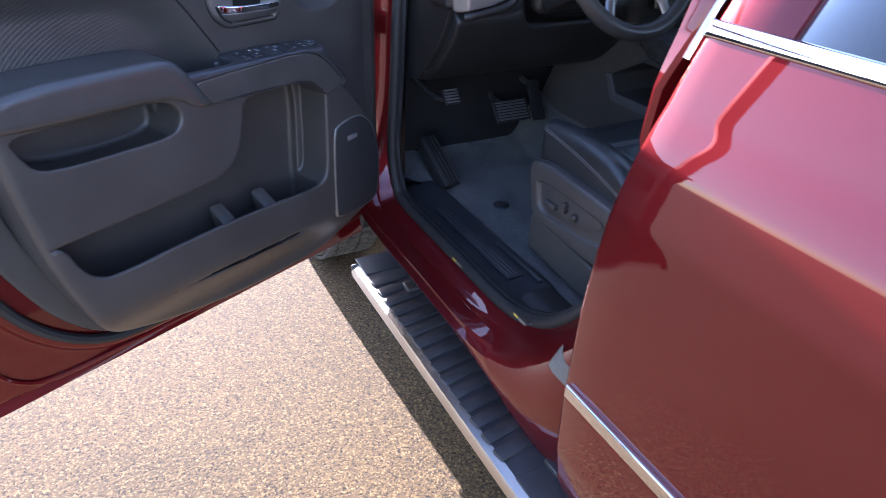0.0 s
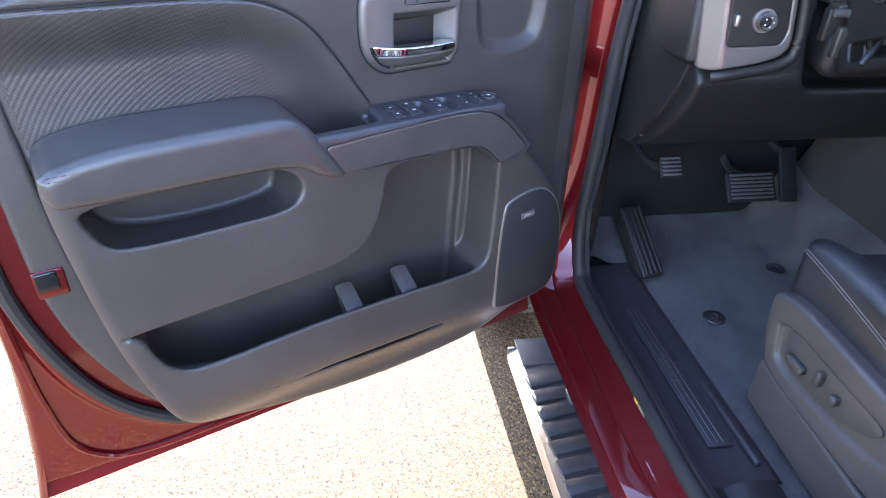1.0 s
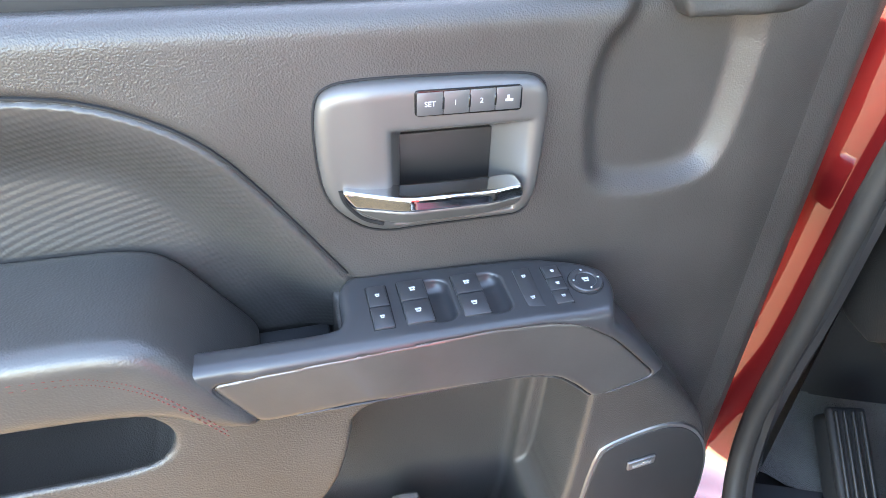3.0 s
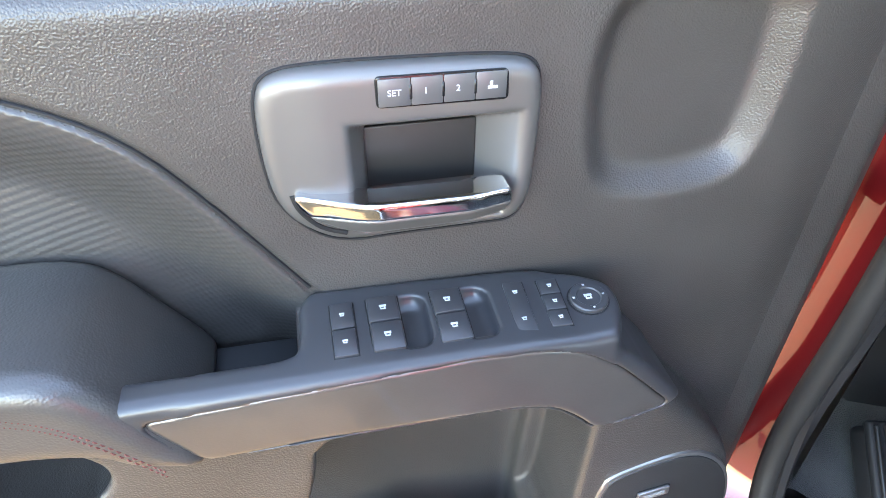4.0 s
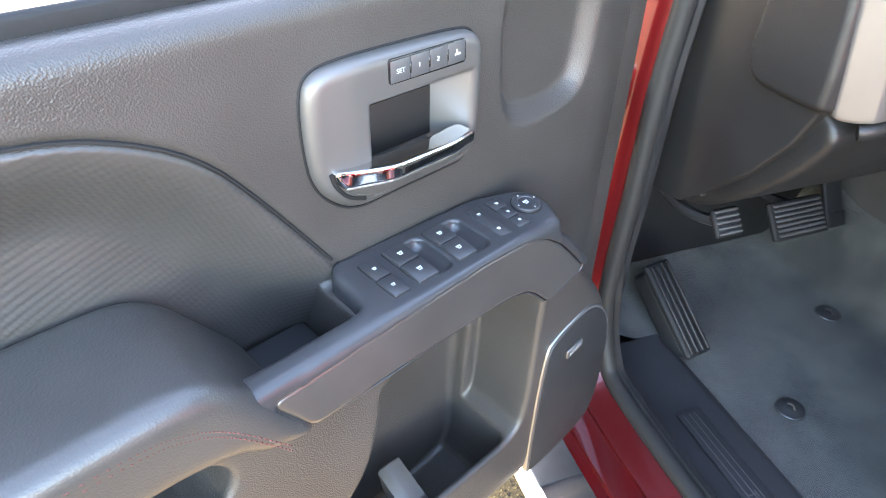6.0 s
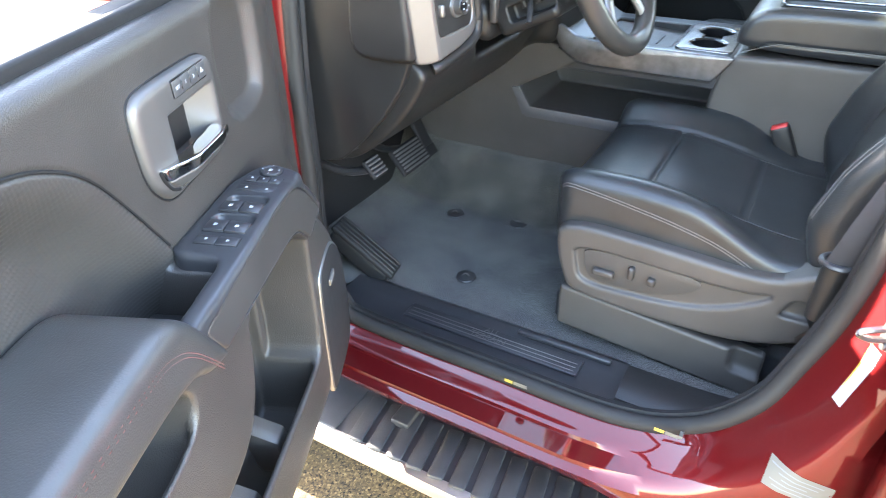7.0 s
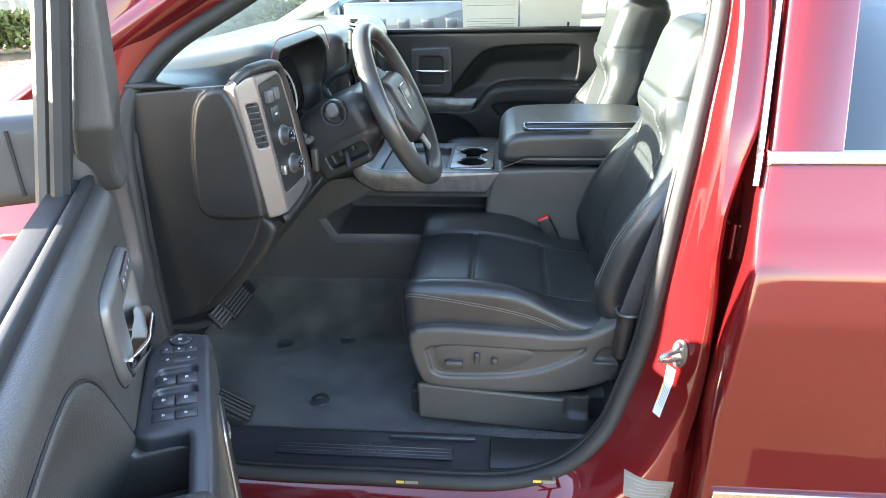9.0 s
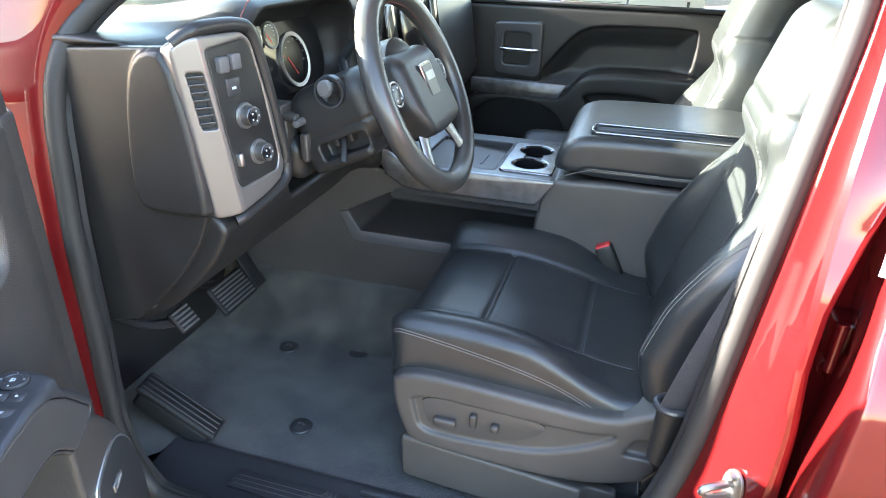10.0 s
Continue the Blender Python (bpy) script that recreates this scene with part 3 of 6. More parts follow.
wiper = part("wiper_arm", tube(catmull([(-0.98, 0.35, 1.335), (-0.95, 0.45, 1.355), (-0.93, 0.9, 1.375)], 6), 0.008, 6), PLASTIC_SMOOTH, truck, "black wiper arm")

# far side wall of the cab
raw("far_side", *sheet([np.stack([np.full(30, x), 2.0 - side_y(np.linspace(0.44, top, 30)), np.linspace(0.44, top, 30)], 1) for x, top in [(-2.4, 1.26), (-1.8, 1.29), (-1.0, 1.30), (-0.8, 1.40), (0.2, 1.40), (1.0, 1.40), (1.75, 1.40)]]), PAINT, truck)


def build_wheel(cx, cy):
    w = new("wheel")
    w.parent = truck
    w.location = (cx, cy, 0)
    cz = 0.41 + GROUND_Z
    R = 0.41
    tyre = part("tyre", lathe([(0.24, 0.02), (0.30, -0.01), (0.37, 0.0), (R - 0.018, 0.025), (R - 0.01, 0.06), (R - 0.01, 0.20), (R - 0.018, 0.235), (0.37, 0.26), (0.30, 0.27), (0.24, 0.24)], 64, Matrix.Translation((0, 0, cz))), TYRE, w, "dusty black all-terrain tyre")
    bm = bmesh.new()
    for k in range(60):
        for row, (y0, tw) in enumerate([(0.045, 0.2), (0.085, -0.25), (0.13, 0.25), (0.175, -0.25), (0.215, 0.2)]):
            a = 2 * math.pi * (k + 0.5 * (row % 2)) / 60
            m = Matrix.Translation((0, 0, cz)) @ Matrix.Rotation(a, 4, "Y") @ Matrix.Translation((0, y0, R - 0.006)) @ Matrix.Rotation(tw, 4, "Z")
            bmesh.ops.create_cube(bm, size=1.0, matrix=m @ Matrix.Diagonal((0.031, 0.034, 0.014, 1)))
    tr = part("tread", bm, TYRE, w, "chunky tread blocks", smooth=False)
    tagged(tr, kind="stuff")
    part("rim", lathe([(0.0, 0.06), (0.06, 0.05), (0.08, 0.08), (0.20, 0.07), (0.235, 0.02), (0.245, 0.02), (0.245, 0.22), (0.0, 0.22)], 48, Matrix.Translation((0, 0, cz))), ALU, w, "aluminium wheel rim")
    return w


build_wheel(-1.235, -0.065)
raw("front_wall", *sheet([np.array([(x, y, z) for z in (0.35, 0.9, 1.3)]) for x, y in ((-0.75, 0.06), (-0.75, 1.94))]), RUBBER, truck)
part("engine_bay", block(-1.75, 1.0, 0.87, 1.5, 1.5, 0.85, 0.02), RUBBER, truck)
# unseen block at the nose, sized so the truck's ground shadow has no lit gap
part("front_shadow_block", block(-2.5, 1.0, 0.80, 0.35, 2.15, 0.90, 0.08), PAINT, truck)

# sill plate, kick strip and striker
sill = new("door_sill")
sill.parent = truck
sill["label"] = "black plastic sill trim with a brushed scuff plate"
raw("sill_trim", *sheet([np.array([(x, y, z) for y, z in [(0.085, 0.585), (0.10, 0.602), (0.115, 0.596), (0.14, 0.588), (0.20, 0.590), (0.235, 0.598), (0.25, 0.594), (0.265, 0.575)]]) for x in np.linspace(-0.56, 0.16, 12)]), PLASTIC_SMOOTH, sill)
raw("sill_trim_rear", *sheet([np.array([(x, y, z + 0.035 * max(0, (x - 0.3) / 0.2) ** 2) for y, z in [(0.088, 0.585), (0.10, 0.606), (0.12, 0.603), (0.135, 0.595), (0.15, 0.606), (0.19, 0.612), (0.23, 0.606), (0.25, 0.58)]]) for x in np.linspace(0.162, 0.48, 10)]), PLASTIC, sill)
plate = part("scuff_plate", block(-0.147, 0.180, 0.5945, 0.436, 0.05, 0.006, 0.002), PLASTIC_SMOOTH, sill, "ribbed dark scuff plate with raised lettering")
for k in range(3):
    part("plate_rib", block(-0.147, 0.164 + 0.012 * k, 0.598, 0.418, 0.002, 0.0015, 0.0004, 1), BEZEL, sill)
words("raised_lettering", "ALL\nTERRAIN", 0.022, BEZEL, sill, pose(-0.147, 0.184, 0.599, 0, 0, 0))
part("kick_strip", block(0.016, 0.224, 0.602, 0.218, 0.014, 0.012, 0.004), PLASTIC_SMOOTH, sill)

striker = new("striker")
striker.parent = truck
striker["label"] = "zinc-plated door latch striker"
part("striker_plate", prism([(0.02 * math.cos(a), 0.033 * math.sin(a)) for a in np.linspace(0, 2 * math.pi, 20, endpoint=False)], 0.005, 0.0015, 2, pose(0.536, 0.082, 0.957, 0, 8, -61)), STEEL, striker)
part("striker_loop", tube(catmull([(0.540, 0.085, 0.966), (0.516, 0.071, 0.966), (0.499, 0.064, 0.961), (0.499, 0.064, 0.953), (0.516, 0.071, 0.948), (0.540, 0.085, 0.948)], 5), 0.0055, 8), STEEL, striker)
for dz in (0.022, -0.022):
    part("bolt", lathe([(0.0, -0.004), (0.006, -0.004), (0.007, 0.0), (0.007, 0.004)], 12, pose(0.534, 0.081, 0.957 + dz, 0, 0, -61)), STEEL, striker)

# running board
board = thing("running_board", "black ribbed running board with a bright metal edge", "running board", pose(-0.012, 0.030, -0.026))
BX0, BX1 = -0.512, 1.7
prof = [(-0.082, 0.372), (-0.02, 0.377), (0.082, 0.374), (0.090, 0.36), (0.085, 0.335), (-0.06, 0.325), (-0.085, 0.35)]
bm = prism([(-p[0], p[1]) for p in prof], BX1 - BX0, 0.004, 2)
bmesh.ops.transform(bm, matrix=Matrix.Translation((BX0, 0, 0)) @ Matrix(((0, 1, 0, 0), (-1, 0, 0, 0), (0, 0, 1, 0), (0, 0, 0, 1))), verts=bm.verts)
part("tread_board", bm, BOARD, board)
bm = prism([(0.078, 0.374), (0.100, 0.368), (0.107, 0.352), (0.104, 0.332), (0.088, 0.322), (0.078, 0.33)], BX1 - BX0, 0.005, 3)
bmesh.ops.transform(bm, matrix=Matrix.Translation((BX0, 0, 0)) @ Matrix(((0, 1, 0, 0), (-1, 0, 0, 0), (0, 0, 1, 0), (0, 0, 0, 1))), verts=bm.verts)
part("edge_rail", bm, ALU, board, "bright brushed metal outer edge")
part("end_cap", block(BX0 - 0.001, -0.006, 0.351, 0.012, 0.20, 0.05, 0.005), BOARD, board)
x = BX0 + 0.13
while x < 0.42:
    bm = block(x, -0.014, 0.3765, 0.040, 0.146, 0.013, 0.006, 2)
    bmesh.ops.transform(bm, matrix=Matrix.Translation((x, -0.03, 0.376)) @ pose(0, 0, 0, 0, 0, 8) @ Matrix.Translation((-x, 0.03, -0.376)), verts=bm.verts)
    part("rib", bm, BOARD, board)
    x += 0.056
part("step_pad", block(-0.49, -0.003, 0.376, 0.11, 0.156, 0.006, 0.003), BOARD, board)
part("step_pad", block(1.08, -0.003, 0.376, 1.2, 0.156, 0.006, 0.003), BOARD, board)
for bx in (-0.3, 0.5, 1.3):
    part("bracket", block(bx, 0.08, 0.38, 0.05, 0.16, 0.03, 0.005), PLASTIC_SMOOTH, board)

# ---- driver door ----
door = thing("driver_door", "open red truck door with a black moulded inner panel", "truck door", pose(-0.562, -0.018, 0, 0, 0, -65.8))


def door_skin():
    zs = np.linspace(0.455, 1.385, 50)
    rails = []
    end = np.interp(zs, [0.45, 0.52, 0.65, 0.78, 0.90, 1.385], [0.016, 0.002, -0.014, -0.026, -0.026, -0.020])
    for u, d in [(1.172, 0.022), (1.18, 0.012), (1.185, 0.004), (1.183, 0.0)] + [(u, 0.0) for u in np.linspace(1.17, 0.0, 14)]:
        rails.append(np.stack([u + (end if u > 1.1 else 0 * zs), np.minimum(side_y(zs) + 0.03, 0.026) + d, zs], 1))
    return sheet(rails)


raw("outer_skin", *door_skin(), PAINT, door, "glossy red outer skin", angle=60)
SHELL = chaikin([(0.0, 1.37), (0.0, 0.55), (0.05, 0.515), (0.55, 0.50), (0.85, 0.50), (0.95, 0.54), (1.03, 0.612), (1.085, 0.70), (1.118, 0.80), (1.138, 0.93), (1.138, 1.10), (1.135, 1.37)], 2)
nets("inner_shell", lambda x, y, z: smin(slab(poly(x, z, SHELL), y, -0.01, 0.028, 0.010), slab(poly(x, z, chaikin([(0.0, 1.37), (0.0, 0.48), (1.192, 0.467), (1.172, 0.58), (1.152, 0.78), (1.150, 1.37)], 1)), y, -0.018, 0.004, 0.004), 0.02), (-0.02, -0.03, 0.44), (1.2, 0.06, 1.42), 0.007, PAINT, door, "red painted inner door frame")
SEALP = chaikin([(0.03, 1.38), (0.03, 0.60), (0.08, 0.555), (0.55, 0.535), (0.82, 0.532), (0.915, 0.558), (0.992, 0.618), (1.045, 0.688), (1.080, 0.765), (1.110, 0.86), (1.126, 0.955), (1.123, 1.06), (1.12, 1.38)], 3, closed=False)
part("door_seal", tube(np.stack([SEALP[:, 0], np.full(len(SEALP), 0.038), SEALP[:, 1]], 1), 0.012, 8), SEAL, door, "black rubber door seal")
part("flange_ridge", tube(catmull([(1.142, 0.006, 1.36), (1.142, 0.006, 0.95), (1.140, 0.006, 0.80), (1.134, 0.006, 0.69), (1.116, 0.006, 0.577), (1.069, 0.006, 0.515), (1.0, 0.006, 0.490), (0.85, 0.006, 0.484), (0.5, 0.006, 0.484)], 8), 0.007, 8), PAINT, door, "pressed ridge round the door flange")
FLANGE = chaikin([(0.70, 0.53), (0.83, 0.545), (0.915, 0.59), (0.985, 0.67), (1.028, 0.76), (1.056, 0.83), (1.076, 0.92), (1.083, 1.02), (1.085, 1.2), (1.085, 1.40), (1.048, 1.40), (1.042, 1.2), (1.020, 0.95), (0.98, 0.80), (0.92, 0.69), (0.84, 0.62), (0.70, 0.58)], 2)
nets("panel_flange", lambda x, y, z: slab(poly(x, z, FLANGE), y, 0.02, 0.054, 0.006), (0.68, 0.01, 0.52), (1.10, 0.065, 1.41), 0.006, PLASTIC_SOFT, door, "flat charcoal flange of the door panel")
part("latch_surround", block(1.058, 0.048, 0.951, 0.046, 0.018, 0.050, 0.004), PAINT, door, "red painted latch opening")
part("latch", block(1.062, 0.050, 0.957, 0.032, 0.020, 0.034, 0.003), GLOSSBLACK, door, "black latch slot in the door edge")

PANEL = chaikin([(-0.004, 1.425), (-0.002, 1.1), (0.012, 0.95), (0.03, 0.75), (0.055, 0.60), (0.12, 0.538), (0.5, 0.527), (0.70, 0.534), (0.83, 0.562), (0.925, 0.64), (0.985, 0.76), (1.02, 0.95), (1.045, 1.2), (1.065, 1.405), (0.5, 1.405), (0.2, 1.405), (0.13, 1.425)], 2)
BULGE = chaikin([(1.03, 1.172), (1.032, 1.12), (1.012, 0.95), (0.985, 0.80), (0.93, 0.645), (0.86, 0.572), (0.6, 0.528), (0.3, 0.530), (0.15, 0.565), (0.095, 0.67), (0.08, 0.80), (0.088, 0.88), (0.125, 0.955), (0.20, 1.035), (0.27, 1.10), (0.30, 1.135), (0.36, 1.142), (0.60, 1.135), (0.66, 1.13), (0.70, 1.165), (0.75, 1.175), (0.9, 1.176)], 2)
POCKET = chaikin([(1.0, 0.888), (0.963, 0.887), (0.947, 0.835), (0.922, 0.797), (0.88, 0.783), (0.72, 0.795), (0.534, 0.798), (0.36, 0.792), (0.305, 0.797), (0.287, 0.83), (0.283, 1.00), (0.283, 1.045), (0.325, 1.078), (0.37, 1.082), (0.524, 1.080), (0.530, 1.020), (0.552, 0.952), (0.595, 0.915), (0.66, 0.905)], 2)
POCKET_IN = chaikin([(0.965, 0.885), (0.95, 0.75), (0.90, 0.68), (0.6, 0.665), (0.34, 0.668), (0.312, 0.70), (0.312, 0.83), (0.298, 1.02), (0.325, 1.066), (0.36, 1.074), (0.524, 1.078), (0.530, 1.020), (0.552, 0.952), (0.595, 0.915), (0.66, 0.905)], 2)
CUP = chaikin([(1.0, 1.117), (0.86, 1.117), (0.75, 1.118), (0.70, 1.111), (0.676, 1.085), (0.684, 1.055), (0.715, 1.042), (0.80, 1.041), (0.9, 1.041), (0.97, 1.047), (0.99, 1.085)], 2)
CUP_IN = chaikin([(0.985, 1.117), (0.70, 1.116), (0.68, 1.06), (0.70, 1.01), (0.93, 1.01), (0.98, 1.05)], 2)
BOLSTER = chaikin([(1.03, 1.36), (0.85, 1.360), (0.73, 1.355), (0.675, 1.343), (0.617, 1.310), (0.575, 1.256), (0.515, 1.165), (0.475, 1.08), (0.47, 1.0), (0.62, 0.98), (1.03, 0.98), (1.035, 1.2)], 2)
DEEP = chaikin([(1.8, 1.36), (0.85, 1.360), (0.73, 1.355), (0.675, 1.343), (0.617, 1.310), (0.575, 1.256), (0.515, 1.165), (0.20, 0.687), (1.8, 0.30)], 2)
DISH = chaikin([(0.136, 1.43), (0.138, 1.25), (0.175, 1.218), (0.275, 1.218), (0.297, 1.27), (0.299, 1.36), (0.268, 1.395), (0.268, 1.43)], 2)
HOLE = rounded([(0.502, 1.320), (0.346, 1.318), (0.344, 1.222), (0.506, 1.222)], 0.006)


def front_n(x):
    """How far the lower panel stands out along the door."""
    return 0.160 + 0.0125 * sstep(0.02, 0.28, x)


def panel_top(x, z):
    bol = poly(x, z, DEEP)
    dish = poly(x, z, DISH)
    return 0.092 - 0.030 * sstep(0.64, 0.57, z) - 0.014 * sstep(1.385, 1.42, z) - 0.045 * sstep(0.0, 0.09, -bol) - 0.004 * sstep(0.006, 0.0, np.abs(bol)) - 0.018 * sstep(-0.005, 0.022, -dish) - 0.02 * sstep(0.12, 0.0, x)


def door_panel(x, y, z):
    top = panel_top(x, z)
    base = smax(poly(x, z, PANEL), smax(y - top, 0.02 - y, 0.003), 0.012)
    fn = front_n(x) + 0 * z
    low = smax(poly(x, z, BULGE), y - fn + 0.075 * sstep(0.75, 0.56, z) ** 2, 0.022)
    low = smax(low, 0.03 - y, 0.003)
    d = smin(base, low, 0.012)
    d = smax(d, -rbox(x, y, z, (0.592, 0.098, 1.110), (0.062, 0.056, 0.052), 0.008), 0.005)
    d = smax(d, -slab(poly(x, z, POCKET_IN), y, 0.048, 0.162, 0.012), 0.006)
    d = smax(d, -slab(poly(x, z, POCKET), y, 0.075, 0.26, 0.004), 0.008)
    d = smax(d, -slab(poly(x, z, HOLE), y, 0.064, 0.2, 0.003), 0.003)
    d = smax(d, -slab(poly(x, z, CUP_IN), y, 0.050, 0.165, 0.012), 0.006)
    d = smax(d, -slab(poly(x, z, CUP), y, 0.08, 0.26, 0.004), 0.008)
    return d


nets("door_panel", lambda x, y, z: door_panel(x, y, z), (-0.02, 0.01, 0.515), (1.08, 0.20, 1.445), 0.0045, PLASTIC_SOFT, door, "charcoal moulded door panel with map pocket and pull cup")

HINGE_END = rounded([(-0.050, 0.0), (-0.050, 0.028), (-0.018, 0.058), (0.012, 0.078), (0.06, 0.080), (0.06, 0.0)], 0.008)
nets("hinge_end_trim", lambda x, y, z: smax(poly(x, y, HINGE_END), smax(z - 1.405, 0.62 - z, 0.01), 0.006), (-0.06, -0.008, 0.60), (0.07, 0.09, 1.42), 0.006, PLASTIC_SOFT, door, "charcoal trim at the hinge end of the door")


def ribbed_insert():
    """Leather insert with pressed diagonal ribs, each broken into short dashes."""
    xs, zs = np.arange(0.495, 1.034, 0.0014), np.arange(1.075, 1.362, 0.0014)
    X, Z = np.meshgrid(xs, zs, indexing="ij")
    inside = poly(X, Z, BOLSTER) < -0.0015
    across = (X * 0.86 + Z + 0.10 * np.sin(5.0 * (X - Z))) / 0.0098
    along = (X - Z * 0.86) / 0.0052
    row = np.floor(across)
    rib = 1 - np.abs(2 * (across - row) - 1) ** 2.2
    dash = 0.72 + 0.28 * np.tanh(4 * np.sin(2 * math.pi * (along + 0.5 * (row % 2))))
    Y = panel_top(X, Z) + 0.0006 + 0.0007 * rib * dash
    ids = np.full(X.shape, -1)
    quad = inside[:-1, :-1] & inside[1:, :-1] & inside[1:, 1:] & inside[:-1, 1:]
    used = np.zeros(X.shape, bool)
    for a, b in ((0, 0), (1, 0), (1, 1), (0, 1)):
        used[a:X.shape[0] - 1 + a, b:X.shape[1] - 1 + b] |= quad
    ids[used] = np.arange(used.sum())
    faces = np.stack([ids[:-1, :-1][quad], ids[:-1, 1:][quad], ids[1:, 1:][quad], ids[1:, :-1][quad]], 1)
    raw("bolster_insert", np.stack([X[used], Y[used], Z[used]], 1), faces, WEAVE, door, "ribbed leather door insert", angle=80)


ribbed_insert()
seam = chaikin([(1.02, 1.36), (0.85, 1.360), (0.73, 1.355), (0.675, 1.343), (0.617, 1.310), (0.575, 1.256), (0.515, 1.165)], 2, closed=False)
part("insert_seam", tube([(p[0], float(panel_top(np.array(p[0]), np.array(p[1] + 0.002))) + 0.0012, p[1]) for p in seam], 0.0017, 6, up=(0, 1, 0)), RUBBER, door, "dark seam round the ribbed insert")

# armrest pad
ARM = chaikin([(1.028, 1.197), (1.03, 1.13), (0.99, 1.122), (0.74, 1.122), (0.675, 1.112), (0.655, 1.092), (0.612, 1.080), (0.600, 1.086), (0.638, 1.142), (0.664, 1.180), (0.69, 1.196), (0.74, 1.199)], 2)
nets("armrest", lambda x, y, z: smax(poly(x, z, ARM), smax(y - 0.187, 0.045 - y, 0.003), 0.020), (0.58, 0.03, 1.06), (1.05, 0.20, 1.21), 0.0045, ARM_LEATHER, door, "padded black leather armrest with red stitching")
st = catmull([(1.02, 0.1855, 1.177), (0.87, 0.1865, 1.178), (0.75, 0.1865, 1.178), (0.705, 0.1865, 1.168), (0.672, 0.187, 1.142), (0.632, 0.187, 1.090)], 12)
for off in (0.0, -0.006):
    bm = bmesh.new()
    for i in range(0, len(st) - 1):
        a, b = st[i], st[i + 1]
        seg = np.linalg.norm(b - a)
        n = max(1, int(seg / 0.0065))
        for k in range(n):
            p0, p1 = a + (b - a) * (k + 0.15) / n, a + (b - a) * (k + 0.8) / n
            d = (p1 - p0)
            d2 = np.array([-d[2], 0, d[0]]) / (np.linalg.norm(d) + 1e-9) * 0.0007
            o = np.array([0, 0, off])
            vs = [bm.verts.new(tuple(q + o + np.array([0, e, 0]))) for q, e in ((p0 - d2, 0), (p1 - d2, 0), (p1 + d2, 0), (p0 + d2, 0), ((p0 + p1) / 2, 0.0012))]
            for i0, i1 in ((0, 1), (1, 2), (2, 3), (3, 0)):
                bm.faces.new((vs[i0], vs[i1], vs[4]))
    part("stitching", bm, STITCH_RED, door, "faded red stitches", smooth=False)

# trim strip and switch pod
TRIM = rounded([(0.640, 1.139), (0.543, 1.145), (0.40, 1.151), (0.340, 1.148), (0.310, 1.139), (0.276, 1.114), (0.219, 1.053), (0.2855, 1.036), (0.305, 1.058), (0.328, 1.077), (0.362, 1.0855), (0.4575, 1.0875), (0.526, 1.089), (0.606, 1.086)], 0.012)
WRAP = chaikin([(0.662, 1.150), (0.40, 1.157), (0.335, 1.156), (0.298, 1.147), (0.262, 1.120), (0.232, 1.088), (0.200, 1.049), (0.2855, 1.030), (0.309, 1.054), (0.330, 1.072), (0.364, 1.081), (0.4575, 1.083), (0.610, 1.081)], 1)
nets("trim_strip", lambda x, y, z: smax(poly(x, z, TRIM), np.abs(y - front_n(x) + 0.004) - 0.0122, 0.002), (0.19, 0.12, 1.02), (0.66, 0.20, 1.155), 0.0028, STRIP, door, "dark metallic trim strip with scuffs")
def pod_top(x, y):
    return 1.1565 + 0.003 * float(sstep(0.30, 0.5, np.array(x))) - (y - 0.13) * 0.07


POD = [(0.664, 0.198), (0.664, 0.153), (0.545, 0.156), (0.530, 0.152), (0.5265, 0.135), (0.526, 0.102), (0.515, 0.088), (0.44, 0.0895), (0.335, 0.094), (0.292, 0.106), (0.268, 0.122), (0.268, 0.148), (0.282, 0.180), (0.30, 0.195)]
PODP = rounded(POD, 0.014)


def pod(x, y, z):
    top = 1.1565 + 0.003 * sstep(0.30, 0.5, x) - (y - 0.13) * 0.07
    fn = front_n(x) + 0.0092
    d = smax(smax(poly(x, y, PODP), y - fn, 0.004), smax(z - top, top - 0.055 - z, 0.002), 0.011)
    wrap = smax(smax(poly(x, z, WRAP), y - fn, 0.010), fn - 0.085 + 0.060 * sstep(0.515, 0.530, x) - y, 0.004)
    d = smin(d, wrap, 0.006)
    for u in (0.4565, 0.4052):
        scoop = rbox(x, y, z, (u - 0.0165, 0.138, pod_top(u, 0.138) + 0.002), (0.0145, 0.0275, 0.0125), 0.0115)
        d = smax(d, -scoop, 0.0015)
    return smax(d, -smax(poly(x, z, TRIM) - 0.0010, fn - 0.012 - y, 0.001), 0.001)


nets("switch_pod", pod, (0.19, 0.07, 1.02), (0.67, 0.205, 1.17), 0.0024, PLASTIC_SMOOTH, door, "satin black window switch pod")
part("grab_recess_liner", block(0.594, 0.102, 1.072, 0.118, 0.10, 0.006, 0.002), PLASTIC_SMOOTH, door, "dark floor of the grab recess")


def switch(name, u, n, su, sn, h, mt=PLASTIC_SMOOTH, rot=0.0, tilt=0.0, bevel=0.002):
    m = Matrix.Translation((u, n, pod_top(u, n) + h / 2 - 0.001)) @ pose(0, 0, 0, -4.0 + tilt, 0, rot)
    part("switch_gap", block(0, 0, 0, su + 0.0026, sn + 0.0026, 0.002, 0.0006, 1, Matrix.Translation((u, n, pod_top(u, n) - 0.0003)) @ pose(0, 0, 0, -4.0, 0, rot)), RUBBER, door)
    return part(name, block(0, 0, 0, su, sn, h, bevel, 2, m), mt, door)


